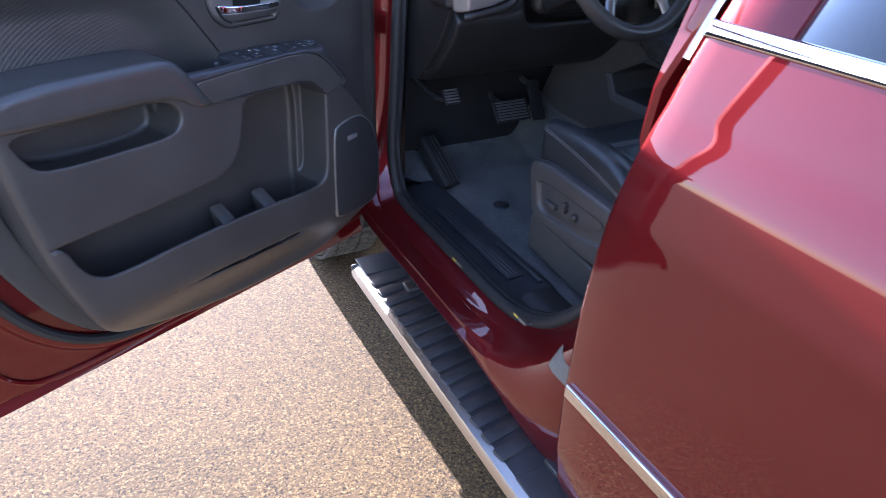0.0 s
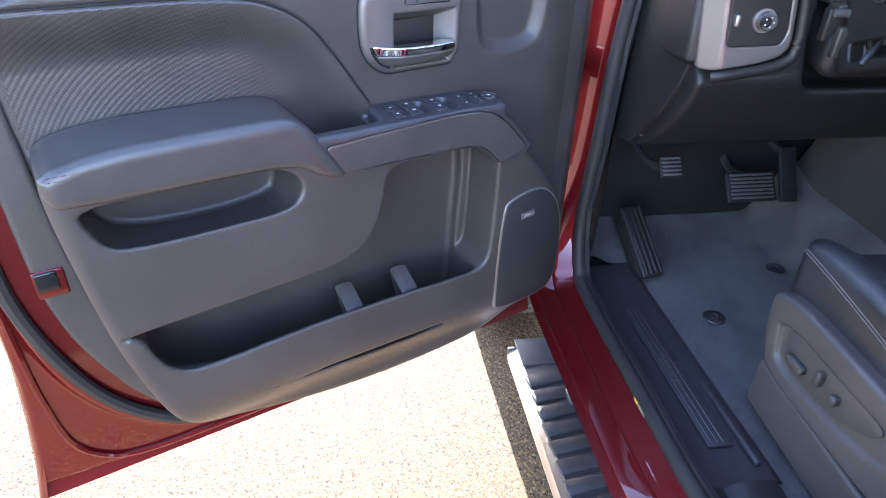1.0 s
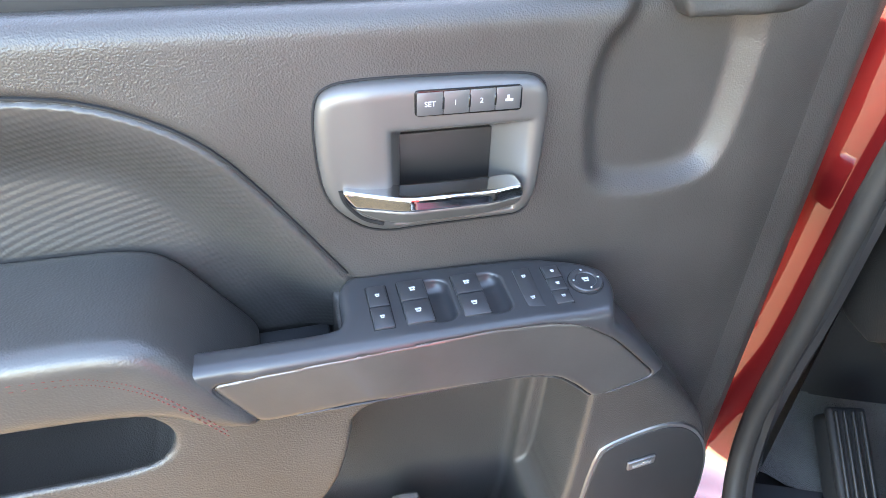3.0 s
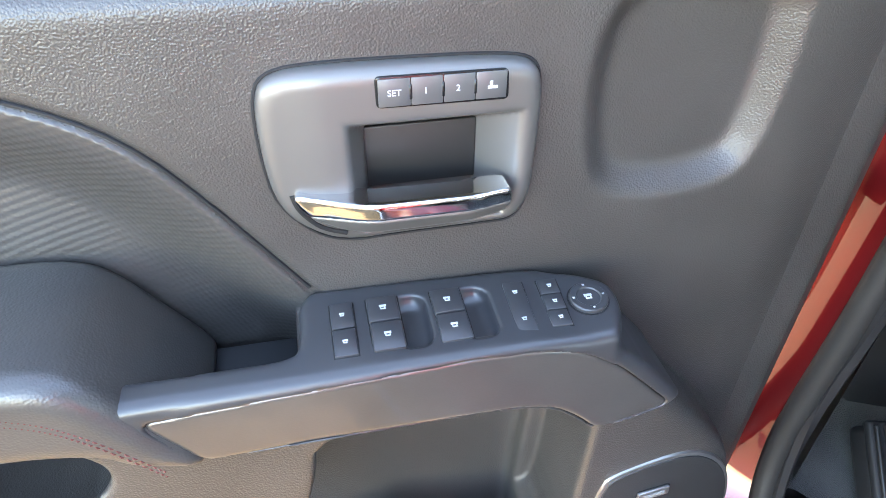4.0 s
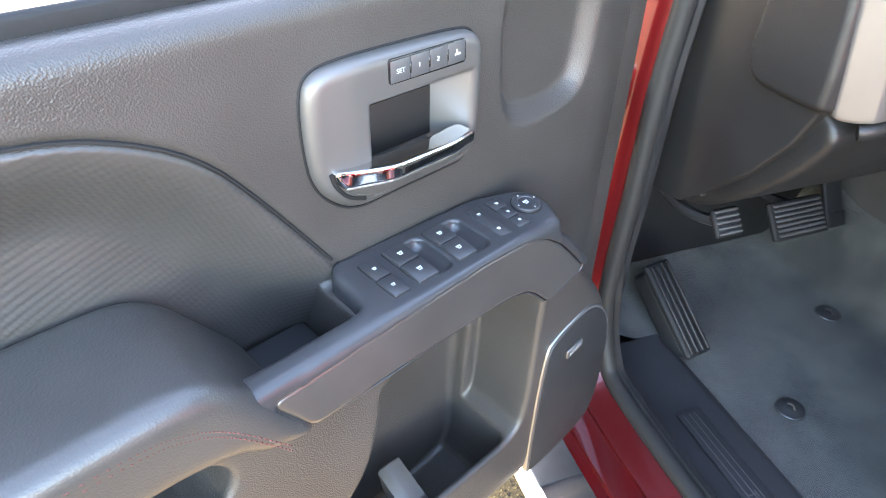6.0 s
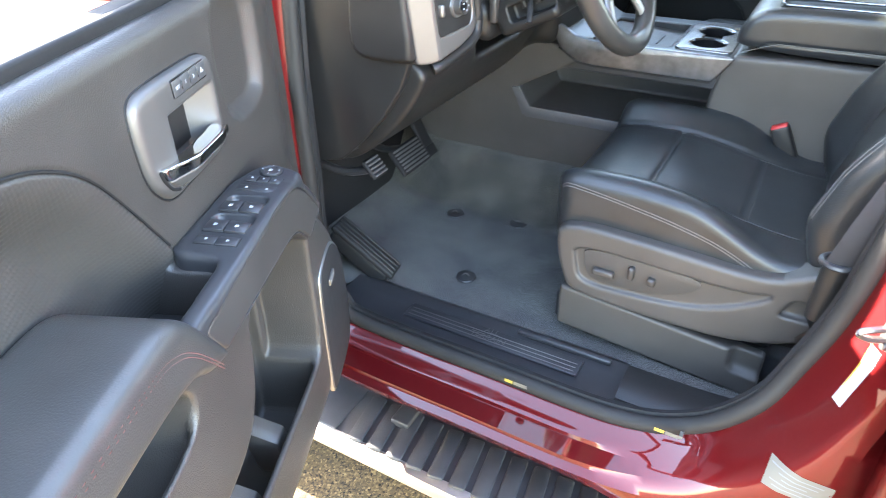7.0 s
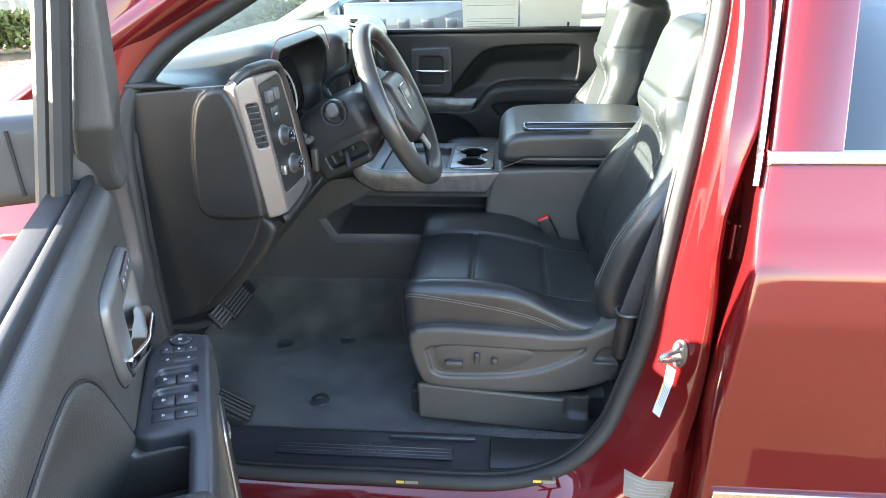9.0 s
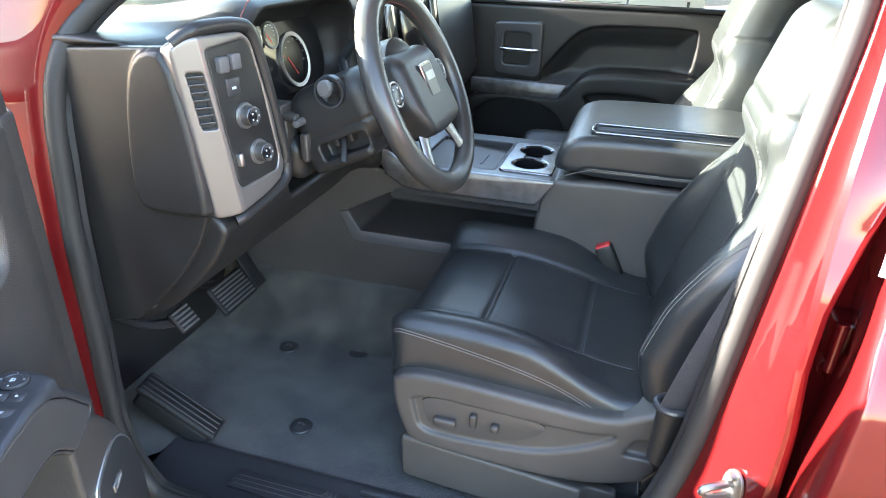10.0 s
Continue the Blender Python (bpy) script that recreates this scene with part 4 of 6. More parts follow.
def icon(u, n, s=0.005, h=0.0):
    s *= 0.8
    m = Matrix.Translation((u, n, pod_top(u, n) + 0.0042 + h)) @ pose(0, 0, 0, -4.0, 0, 0)
    bm = bmesh.new()
    for dx, dy, sx, sy in ((0, -0.3, 1.0, 0.35), (0, 0.25, 0.7, 0.18), (-0.3, 0.05, 0.16, 0.5), (0.3, 0.05, 0.16, 0.5)):
        bmesh.ops.create_cube(bm, size=1, matrix=m @ Matrix.Translation((dx * s, dy * s, 0)) @ Matrix.Diagonal((sx * s, sy * s, 0.0004, 1)))
    part("icon", bm, PRINT, door, smooth=False)


for n in (0.1245, 0.1515):
    switch("lock_switch", 0.4925, n, 0.0175, 0.0258, 0.0035, bevel=0.001)
    icon(0.4925, n, h=-0.0014)
for u in (0.4605, 0.4092):
    for n in (0.124, 0.1515):
        switch("window_switch", u, n, 0.0245, 0.0265, 0.0052, tilt=3 if n < 0.13 else -3, bevel=0.0015)
        icon(u, n, 0.0068, h=0.0004)
switch("door_lock_switch", 0.3530, 0.1385, 0.0165, 0.0535, 0.0035, rot=-2, bevel=0.001)
icon(0.3525, 0.124, h=-0.0014)
icon(0.3535, 0.153, h=-0.0014)
for n, du in ((0.1215, -0.001), (0.1388, 0.0), (0.1560, 0.001)):
    switch("mirror_switch", 0.3245 + du, n, 0.0165, 0.0164, 0.0035, rot=-2, bevel=0.001)
    icon(0.3235 + du, n, 0.0045, h=-0.0014)
knob_m = Matrix.Translation((0.2955, 0.140, pod_top(0.2955, 0.140))) @ pose(0, 0, 0, 86, 0, 0)
part("knob_gap", lathe([(0.0, 0.0006), (0.0175, 0.0006), (0.0175, -0.002)], 28, knob_m), RUBBER, door)
part("mirror_knob", lathe([(0.0, 0.0030), (0.0095, 0.0030), (0.0105, 0.0040), (0.0150, 0.0040), (0.0160, 0.0030), (0.0162, 0.0)], 32, knob_m), PLASTIC_SMOOTH, door, "round mirror adjuster pad")
icon(0.2955, 0.140, 0.008, h=-0.0010)
for a in range(4):
    icon(0.2955 + 0.0125 * math.cos(a * math.pi / 2), 0.140 + 0.0125 * math.sin(a * math.pi / 2), 0.0024, h=0.0)

# inner handle
BEZ = chaikin([(0.5315, 1.335), (0.520, 1.348), (0.492, 1.351), (0.435, 1.3505), (0.365, 1.3485), (0.343, 1.343), (0.3375, 1.325), (0.338, 1.28), (0.3405, 1.228), (0.350, 1.2125), (0.37, 1.2115), (0.448, 1.211), (0.478, 1.2095), (0.503, 1.219), (0.528, 1.248), (0.533, 1.29)], 2)


def bezel(x, y, z):
    crown = 0.1065 - 0.004 * sstep(0.485, 0.53, x) - 0.008 * sstep(1.245, 1.212, z)
    d = smax(poly(x, z, BEZ), smax(y - crown, 0.064 - y, 0.002), 0.012)
    well = 0.071 + np.maximum(0, np.maximum(np.maximum((0.379 - x) * 1.35, (x - 0.462) * 1.9 + 0.012 * sstep(0.458, 0.463, x)), np.maximum((z - 1.2945) * 2.0, (1.232 - z) * 2.5)))
    return smax(d, (y - well) * 0.55, 0.004)


nets("handle_bezel", bezel, (0.325, 0.058, 1.195), (0.55, 0.115, 1.36), 0.0024, BEZEL, door, "warm grey metallic handle surround")
part("bezel_gap", tube([(p[0] + (p[0] - 0.437) * 0.008, 0.0922, p[1] + (p[1] - 1.28) * 0.010) for p in BEZ], 0.0013, 6, closed=True, up=(0, 1, 0)), RUBBER, door)
part("pocket_cover", block(0.4195, 0.0725, 1.269, 0.084, 0.004, 0.050, 0.001), mat("matt_black_cover", (0.012, 0.011, 0.011), 0.5, var=0.1), door, "black cover plate behind the lever")
HAN = chaikin([(0.516, 1.2665), (0.500, 1.2615), (0.42, 1.2595), (0.3665, 1.2597), (0.3595, 1.2565), (0.3595, 1.2345), (0.366, 1.2300), (0.42, 1.2265), (0.474, 1.2265), (0.492, 1.231), (0.513, 1.252)], 2)


def lever(x, y, z):
    face = 0.127 - 0.12 * (1.2595 - z) - 0.60 * np.maximum(0, 1.2462 - z) - 0.016 * sstep(0.455, 0.515, x) - 0.006 * sstep(0.395, 0.358, x)
    return smax(poly(x, z, HAN), np.maximum(y - face, np.maximum(0.098 - y, face - 0.026 - y)), 0.0035)


nets("release_handle", lambda x, y, z: np.maximum(lever(x, y, z), 1.2464 - z), (0.35, 0.09, 1.220), (0.525, 0.145, 1.29), 0.0020, CHROME, door, "chrome door release lever")
nets("lever_underside", lambda x, y, z: np.maximum(lever(x, y, z), z - 1.2460), (0.35, 0.09, 1.220), (0.525, 0.145, 1.29), 0.0020, LEVER_LOW, door, "satin lower face of the release lever")
part("lever_gap", tube(catmull([(0.516, 0.1035, 1.262), (0.512, 0.104, 1.249), (0.499, 0.103, 1.233), (0.481, 0.101, 1.2235)], 5), 0.0022, 8, up=(0, 1, 0)), RUBBER, door, "dark gap round the lever root")
part("memory_panel", prism(rounded([(0.4545, 1.3450), (0.3655, 1.3440), (0.3645, 1.3222), (0.4540, 1.3232)], 0.004), 0.003, 0.001, 2, Matrix.Translation((0, 0.1045, 0))), GLOSSBLACK, door)
for k in range(4):
    uc = 0.4420 - 0.0216 * k
    b = part("memory_button", block(uc, 0.1062, 1.3337, 0.0210, 0.004, 0.0190, 0.0006, 2), MEMORY, door, "grey memory seat button")
    if k < 3:
        part("button_lamp", block(uc - 0.0108, 0.1072, 1.3337, 0.0028, 0.003, 0.011, 0.001, 1), GLOSSBLACK, door)
for txt, k in (("SET", 0), ("1", 1), ("2", 2)):
    words("button_text", txt, 0.0060, PRINT, door, pose(0.4420 - 0.0216 * k + (0.001 if k else 0), 0.1084, 1.3337, 90, 0, 180))
for dx, dz, sx, sz in ((0, -0.0012, 0.0065, 0.0020), (0.001, 0.0014, 0.0020, 0.0034)):
    part("button_icon", block(0.3765 + dx, 0.1084, 1.3337 + dz, sx, 0.0004, sz, 0), PRINT, door, smooth=False)

# speaker
SPK = chaikin([(0.266, 0.925), (0.243, 0.945), (0.170, 0.956), (0.128, 0.930), (0.098, 0.88), (0.085, 0.793), (0.091, 0.70), (0.12, 0.668), (0.262, 0.667), (0.271, 0.69)], 2)
part("speaker_rim", prism([(p[0], p[1]) for p in SPK], 0.010, 0.003, 2, pose(0, 0.1535, 0, 0, 0, 2.6)), SATIN, door, "bright thin speaker rim")
part("speaker_grille", prism([(0.178 + (p[0] - 0.178) * 0.955, 0.81 + (p[1] - 0.81) * 0.972) for p in SPK], 0.006, 0.002, 2, pose(0, 0.1590, 0, 0, 0, 2.6)), mat("speaker_mesh", (0.02, 0.02, 0.021), 0.5, bump=0.5, bscale=1300, kind="voronoi", bdist=0.0008), door, "black fine-mesh speaker grille")
part("speaker_badge", block(0, 0, 0, 0.036, 0.004, 0.014, 0.0015, 2, pose(0.199, 0.1765, 0.898, 0, 4, 3)), SATIN, door, "small silver badge")
part("badge_bar", block(0, 0, 0, 0.024, 0.001, 0.005, 0, 1, pose(0.199, 0.1788, 0.898, 0, 4, 3)), GREYINK, door)

# bottle ribs in the map pocket
for u in (0.440, 0.562):
    bm = prism(chaikin([(-0.016, 0.66), (0.012, 0.66), (0.046, 0.802), (0.036, 0.812), (0.0, 0.806)], 1), 0.058, 0.004, 3, Matrix.Translation((u, 0.092, 0)))
    for q in bm.verts:
        q.co.z -= 0.5 * max(0.0, q.co.y - 0.10) * (1 if q.co.z > 0.75 else 0)
    part("pocket_divider", bm, PLASTIC_LOW, door, "sloping bottle divider")

# window frame of the door
SAILM = mat("grey_sail_plastic", (0.038, 0.036, 0.034), 0.48, bump=0.3, bscale=560, kind="voronoi", bdist=0.0008)
def upper(u, z, d=0.0):
    return (u, 0.038 + (z - 1.41) * 0.21 + d, z)


part("belt_seal_outer", block(0.60, 0.034, 1.398, 1.14, 0.038, 0.036, 0.007), RUBBER, door, "black window seal")
part("belt_seal_inner", block(0.66, 0.060, 1.408, 0.86, 0.014, 0.022, 0.005), RUBBER, door)
part("run_channel", tube([upper(0.318, 1.40), upper(0.305, 1.62), upper(0.30, 1.84)], 0.013, 8), RUBBER, door, "window run channel")
part("frame_upright", tube([upper(0.300, 1.40, -0.022), upper(0.288, 1.62, -0.022), upper(0.275, 1.84, -0.022)], 0.012, 8), SAILM, door)
part("frame_rear", tube(rounded([upper(1.12, 1.39), upper(1.085, 1.865), upper(0.6, 1.865), upper(0.26, 1.84), upper(0.26, 1.83)], 0.02)[2:-2], 0.028, 8), PAINT, door, "red upper window frame")
SAIL = chaikin([(0.285, 1.385), (0.02, 1.385), (0.01, 1.40), (0.02, 1.45), (0.06, 1.55), (0.13, 1.68), (0.19, 1.78), (0.265, 1.80)], 1)
nets("sail_panel", lambda x, y, z: smax(poly(x, z, SAIL), smax(y - (0.108 + (z - 1.41) * 0.07) + 0.035 * sstep(0.18, 0.02, x) + 0.022 * sstep(0.09, 0.0, np.sqrt((x - 0.20) ** 2 + (z - 1.44) ** 2)), (0.044 + (z - 1.41) * 0.21) - y, 0.003), 0.008), (0.0, 0.03, 1.375), (0.295, 0.18, 1.82), 0.005, SAILM, door, "grey plastic mirror corner panel")
# side mirror
MIRROR = mat("grey_mirror_plastic", (0.042, 0.041, 0.040), 0.5, bump=0.3, bscale=500, kind="voronoi", bdist=0.0006)
nets("mirror_arm", lambda x, y, z: smax(rbox(x, y, z, (0.17, -0.13, 1.445), (0.085, 0.20, 0.062), 0.025), -rbox(x, y, z, (0.22, -0.30, 1.40), (0.10, 0.10, 0.03), 0.02), 0.02), (0.07, -0.35, 1.37), (0.27, 0.09, 1.52), 0.008, MIRROR, door, "grey plastic mirror arm")
part("arm_seam", block(0.256, -0.02, 1.447, 0.003, 0.004, 0.09, 0), RUBBER, door)
nets("mirror_housing", lambda x, y, z: smax(rbox(x, y, z, (0.13, -0.42, 1.56), (0.10, 0.14, 0.13), 0.06), -rbox(x, y, z, (0.25, -0.42, 1.56), (0.05, 0.12, 0.11), 0.04), 0.01), (0.02, -0.58, 1.41), (0.24, -0.26, 1.71), 0.01, MIRROR, door, "black mirror housing")
part("mirror_glass", block(0.202, -0.42, 1.56, 0.004, 0.215, 0.195, 0.001, 1), CHROME, door, "mirror glass")

# check strap between pillar and door
strap = part("check_strap", block(-0.635, 0.035, 0.868, 0.03, 0.05, 0.014, 0.003), RUBBER, truck, "black door check strap")
for hz in (0.70, 1.12):
    part("door_hinge", block(-0.615, -0.005, hz, 0.06, 0.05, 0.07, 0.008), PAINT, truck)

# ---- cab interior ----
# carpet and mat
carpet = tagged(raw("carpet", *sheet([np.array([(x, y, 0.588 + 0.05 * sstep(-0.62, -0.80, np.array(x)) + 0.004 * noise.noise((x * 7, y * 7, 0)) + (0.165 * sstep(0.67, 0.80, np.array(y))))  for x in np.linspace(-0.80, 0.5, 40)]) for y in np.linspace(0.245, 0.803, 36)]), CARPET), "dark grey worn cab carpet", "carpet", kind="structure")
tagged(raw("kick_carpet", *sheet([np.array([(x, y, 0.60 + 0.05 * sstep(-0.60, -0.85, np.array(x)) + 0.03 * sstep(0.20, 0.13, np.array(y))) for y in np.linspace(0.125, 0.262, 8)]) for x in np.linspace(-0.90, -0.552, 12)]), CARPET), "dark carpet beside the foot rest", "carpet", kind="structure")
for kx, ky in ((-0.309, 0.368), (-0.30, 0.679), (-0.494, 0.644)):
    k = thing("mat_fixing", "small black floor mat fixing post", "fixing", Matrix.Translation((kx, ky, 0.592)), group="floor mat fixings")
    part("fixing_base", lathe([(0.0, 0.005), (0.011, 0.005), (0.015, 0.003), (0.025, 0.0025), (0.027, 0.0)], 24, pose(0, 0, 0, 90, 0, 0)), PLASTIC_SMOOTH, k)
    part("fixing_hook", tube(catmull([(-0.009, 0, 0.005), (0, 0.003, 0.009), (0.009, 0, 0.005)], 4), 0.0022, 6), STRIP, k)

# dead pedal
dp = thing("foot_rest", "ribbed black rubber foot rest", "foot rest", pose(-0.543, 0.262, 0.672, 0, 37, 9))
# added filler under the pad, coloured black to stand in for shade
part("blacked_out_base", block(0.0, 0, -0.034, 0.185, 0.050, 0.052, 0.012), RUBBER, dp)
part("pad", block(0, 0, 0, 0.20, 0.062, 0.016, 0.006), RUBBER, dp)
for k in range(4):
    part("rubber_rib", block(0, -0.021 + 0.014 * k, 0.010, 0.188, 0.0065, 0.008, 0.0028), PLASTIC, dp)


def pedal(name, label, loc, w, h, nrib, tilt, arm):
    p = thing(name, label, "pedal", pose(*loc, 0, tilt, 0))
    part("pad", block(0, 0, 0, 0.014, w, h, 0.006), RUBBER, p)
    for k in range(nrib):
        part("rib", block(0.008, 0, h * (-0.38 + 0.76 * k / max(1, nrib - 1)), 0.006, w * 0.86, h / nrib * 0.45, 0.002), BUTTON if nrib > 3 else RUBBER, p)
    part("arm", tube(catmull(arm, 6), 0.011, 8), PLASTIC_SMOOTH, p)
    return p


pedal("brake_pedal", "ribbed rubber brake pedal", (-0.602, 0.573, 0.790), 0.142, 0.082, 7, -40, [(-0.01, 0, 0.03), (-0.10, 0, 0.10), (-0.16, 0, 0.35)])
pedal("parking_brake_pedal", "small ribbed parking brake pedal", (-0.503, 0.272, 0.905), 0.055, 0.052, 5, -40, [(-0.01, 0, 0.0), (-0.09, -0.02, 0.05), (-0.2, -0.02, 0.2)])
pedal("accelerator_pedal", "long black accelerator pedal", (-0.645, 0.705, 0.800), 0.05, 0.15, 2, -30, [(-0.01, 0, 0.06), (-0.08, 0, 0.12), (-0.12, 0, 0.3)])

# dashboard
dash = thing("dashboard", "black grained dashboard with grey metallic bezels", "dashboard")


END = [(-0.62, 1.462), (-0.50, 1.4685), (-0.42, 1.4735), (-0.336, 1.4785), (-0.313, 1.365), (-0.297, 1.222), (-0.311, 1.211), (-0.334, 1.157), (-0.381, 1.090), (-0.452, 1.017), (-0.499, 0.976), (-0.560, 0.962), (-0.62, 0.962)]
PAD = chaikin([(-0.334, 1.474), (-0.374, 1.476), (-0.404, 1.452), (-0.420, 1.40), (-0.433, 1.32), (-0.437, 1.245), (-0.424, 1.216), (-0.385, 1.211), (-0.310, 1.2135), (-0.297, 1.222), (-0.312, 1.36)], 1)


def dash_sdf(x, y, z):
    # side profile: top pad, face and knee panel
    x0 = x
    x = x + (0.045 * sstep(0.40, 0.30, y) + 0.03 * sstep(0.30, 0.13, y)) * sstep(1.17, 1.27, z)
    prof = poly(x, z, chaikin([(-0.98, 1.45), (-0.60, 1.486), (-0.40, 1.487), (-0.335, 1.47), (-0.315, 1.40), (-0.295, 1.225), (-0.283, 1.185), (-0.318, 1.12), (-0.375, 1.055), (-0.455, 0.985), (-0.52, 0.962), (-0.60, 0.965), (-0.70, 1.02), (-0.98, 1.05)], 2))
    d = smax(prof, np.abs(y - 1.0) - 0.853 + 0.018 * sstep(1.480, 1.474, z - 0.06 * (x0 + 0.42)), 0.010)
    # cluster cave and hood
    zt = z - 0.15 * (x0 + 0.27)
    d = smin(d, rbox(x0, y, zt, (-0.44, 0.51, 1.455), (0.17, 0.242, 0.090), 0.085), 0.03)
    cave = rbox(x0, y, zt, (-0.25, 0.51, 1.425), (0.15, 0.216, 0.092), 0.075)
    d = smax(d, -cave, 0.012)
    # knee cut so the column can pass
    d = smax(d, -rbox(x, y, z, (-0.28, 0.52, 1.25), (0.10, 0.14, 0.09), 0.04), 0.015)
    # centre stack stands proud
    d = smin(d, rbox(x, y, z, (-0.36, 1.0, 1.30), (0.10, 0.24, 0.21), 0.04), 0.03)
    # lower centre
    return d


nets("dash_body", dash_sdf, (-0.99, 0.11, 0.95), (-0.18, 1.89, 1.59), 0.0085, PLASTIC, dash, "black grained dash moulding")
nets("dash_end_panel", lambda x, y, z: smin(smax(poly(x, z, END), smax(0.1495 - y, y - 0.172, 0.003), 0.004), slab(poly(x, z, PAD), y, 0.1355, 0.17, 0.011), 0.006), (-0.63, 0.125, 0.95), (-0.285, 0.18, 1.49), 0.0036, PLASTIC, dash, "black end panel of the dash with a raised pad")
# side switch bezel: a strip turned to the door, then the switch panel facing the driver
BZ = rounded([(0.140, 1.478), (0.165, 1.491), (0.268, 1.490), (0.287, 1.475), (0.313, 1.36), (0.324, 1.258), (0.312, 1.238), (0.27, 1.222), (0.19, 1.205), (0.167, 1.206)], 0.010)
BPANEL = rounded([(0.186, 1.472), (0.272, 1.481), (0.284, 1.468), (0.298, 1.40), (0.313, 1.278), (0.304, 1.256), (0.214, 1.248), (0.208, 1.258)], 0.008)
VP = rounded([(0.156, 1.441), (0.179, 1.440), (0.189, 1.352), (0.167, 1.353)], 0.005)
bz_m = Matrix.Translation((-0.346, 0.153, 1.34)) @ pose(0, 0, 0, 0, -4, -20) @ Matrix(((0, 1, 0, 0), (1, 0, 0, 0), (0, 0, 1, 0), (0, 0, 0, 1))) @ Matrix.Translation((-0.15, 0, -1.34))
BZ_IN = np.array(bz_m.inverted())


def bend(u, w):
    """Height of the bezel's face over its base plane."""
    return 0.030 + np.interp(u + (w - 1.214) * 0.10, [0.150, 0.167, 0.204, 0.212, 0.273, 0.34], [0.002, 0.010, 0.0275, 0.0275, 0.015, 0.0])


def bent(fn):
    def wrapped(x, y, z):
        u, v, w = (BZ_IN[k, 0] * x + BZ_IN[k, 1] * y + BZ_IN[k, 2] * z + BZ_IN[k, 3] for k in range(3))
        return fn(u, v - bend(u, w), w)
    return wrapped


def on_bezel(u, v, w, turn=-12.0):
    return bz_m @ Matrix.Translation((u, float(bend(u, w)) + v, w)) @ pose(0, 0, 0, 0, 0, turn)


def side_bezel(u, v, w):
    d = smax(poly(u, w, BZ), smax(v * 0.9, -0.030 - v, 0.002), 0.005)
    d = smax(d, -slab(poly(u, w, VP), v, -0.014, 0.03, 0.002), 0.0015)
    return smax(d, -slab(poly(u, w, BPANEL), v, -0.003, 0.03, 0.002), 0.0012)


lo_b, hi_b = (-0.37, 0.125, 1.19), (-0.22, 0.345, 1.51)
nets("side_bezel", bent(side_bezel), lo_b, hi_b, 0.0022, SIDE_BEZEL, dash, "warm silver side bezel")
nets("switch_panel", bent(lambda u, v, w: smax(poly(u, w, BPANEL) + 0.0012, np.abs(v + 0.004) - 0.003, 0.001)), lo_b, hi_b, 0.0026, PLASTIC, dash, "dark switch panel")
part("bezel_rim", tube([tuple(bz_m @ Vector((p[0], float(bend(p[0], p[1])) - 0.012, p[1]))) for p in catmull([(0.150, 1.482), (0.172, 1.496), (0.20, 1.501), (0.27, 1.499), (0.300, 1.478), (0.326, 1.36), (0.338, 1.258), (0.322, 1.226), (0.27, 1.209), (0.20, 1.194)], 6)], 0.0115, 12), PLASTIC, dash, "soft black rim round the bezel")
vent = nets("air_vent", bent(lambda u, v, w: smax(poly(u, w, VP) - 0.001, np.abs(v + 0.0155) - 0.003, 0.001)), lo_b, hi_b, 0.0026, RUBBER, dash, "black louvred air vent")
for k in range(7):
    wz = 1.362 + 0.0118 * k
    part("vent_slat", block(0, 0, 0, 0.026, 0.010, 0.0018, 0.0006, 1, on_bezel(0.1770 - 0.00120 * k, -0.006, wz, 25) @ pose(0, 0, 0, 25, 0, 0)), BUTTON, vent)
for zz, uu in ((1.362, 0.247), (1.298, 0.265)):
    kb = part("rotary_knob", lathe([(0.0, 0.021), (0.013, 0.021), (0.0155, 0.0185), (0.0165, 0.0), (0.020, 0.0)], 28, on_bezel(uu, -0.001, zz)), STRIP, dash, "dark rotary knob")
    part("knob_ring", lathe([(0.0165, 0.004), (0.0205, 0.004), (0.0215, 0.0)], 28, on_bezel(uu, -0.0005, zz), caps=False), SATIN, kb, "bright ring")
    part("knob_face", lathe([(0.0, 0.001), (0.012, 0.0)], 20, on_bezel(uu, 0.0202, zz)), GLOSSBLACK, kb)
    for a in range(5):
        part("knob_mark", block(0, 0, 0, 0.003, 0.0005, 0.003, 0, 1, on_bezel(uu, 0.0, zz) @ Matrix.Translation((0.008 * math.cos(a * 1.25), 0.0214, 0.008 * math.sin(a * 1.25)))), PRINT, kb, smooth=False)
part("dimmer_wheel", block(0, 0, 0, 0.010, 0.014, 0.022, 0.004, 3, on_bezel(0.218, 0.001, 1.296)), SATIN, dash, "ribbed silver dimmer wheel")
for uu, zz in ((0.214, 1.446), (0.240, 1.448)):
    part("toggle_button", block(0, 0, 0, 0.021, 0.014, 0.024, 0.003, 2, on_bezel(uu, 0.002, zz)), BUTTON, dash)
part("lamp_button", block(0, 0, 0, 0.03, 0.006, 0.028, 0.002, 2, on_bezel(0.231, -0.001, 1.410)), PLASTIC_SMOOTH, dash)
part("lamp_icon", block(0, 0, 0, 0.009, 0.001, 0.004, 0, 1, on_bezel(0.231, 0.0024, 1.409)), PRINT, dash, smooth=False)
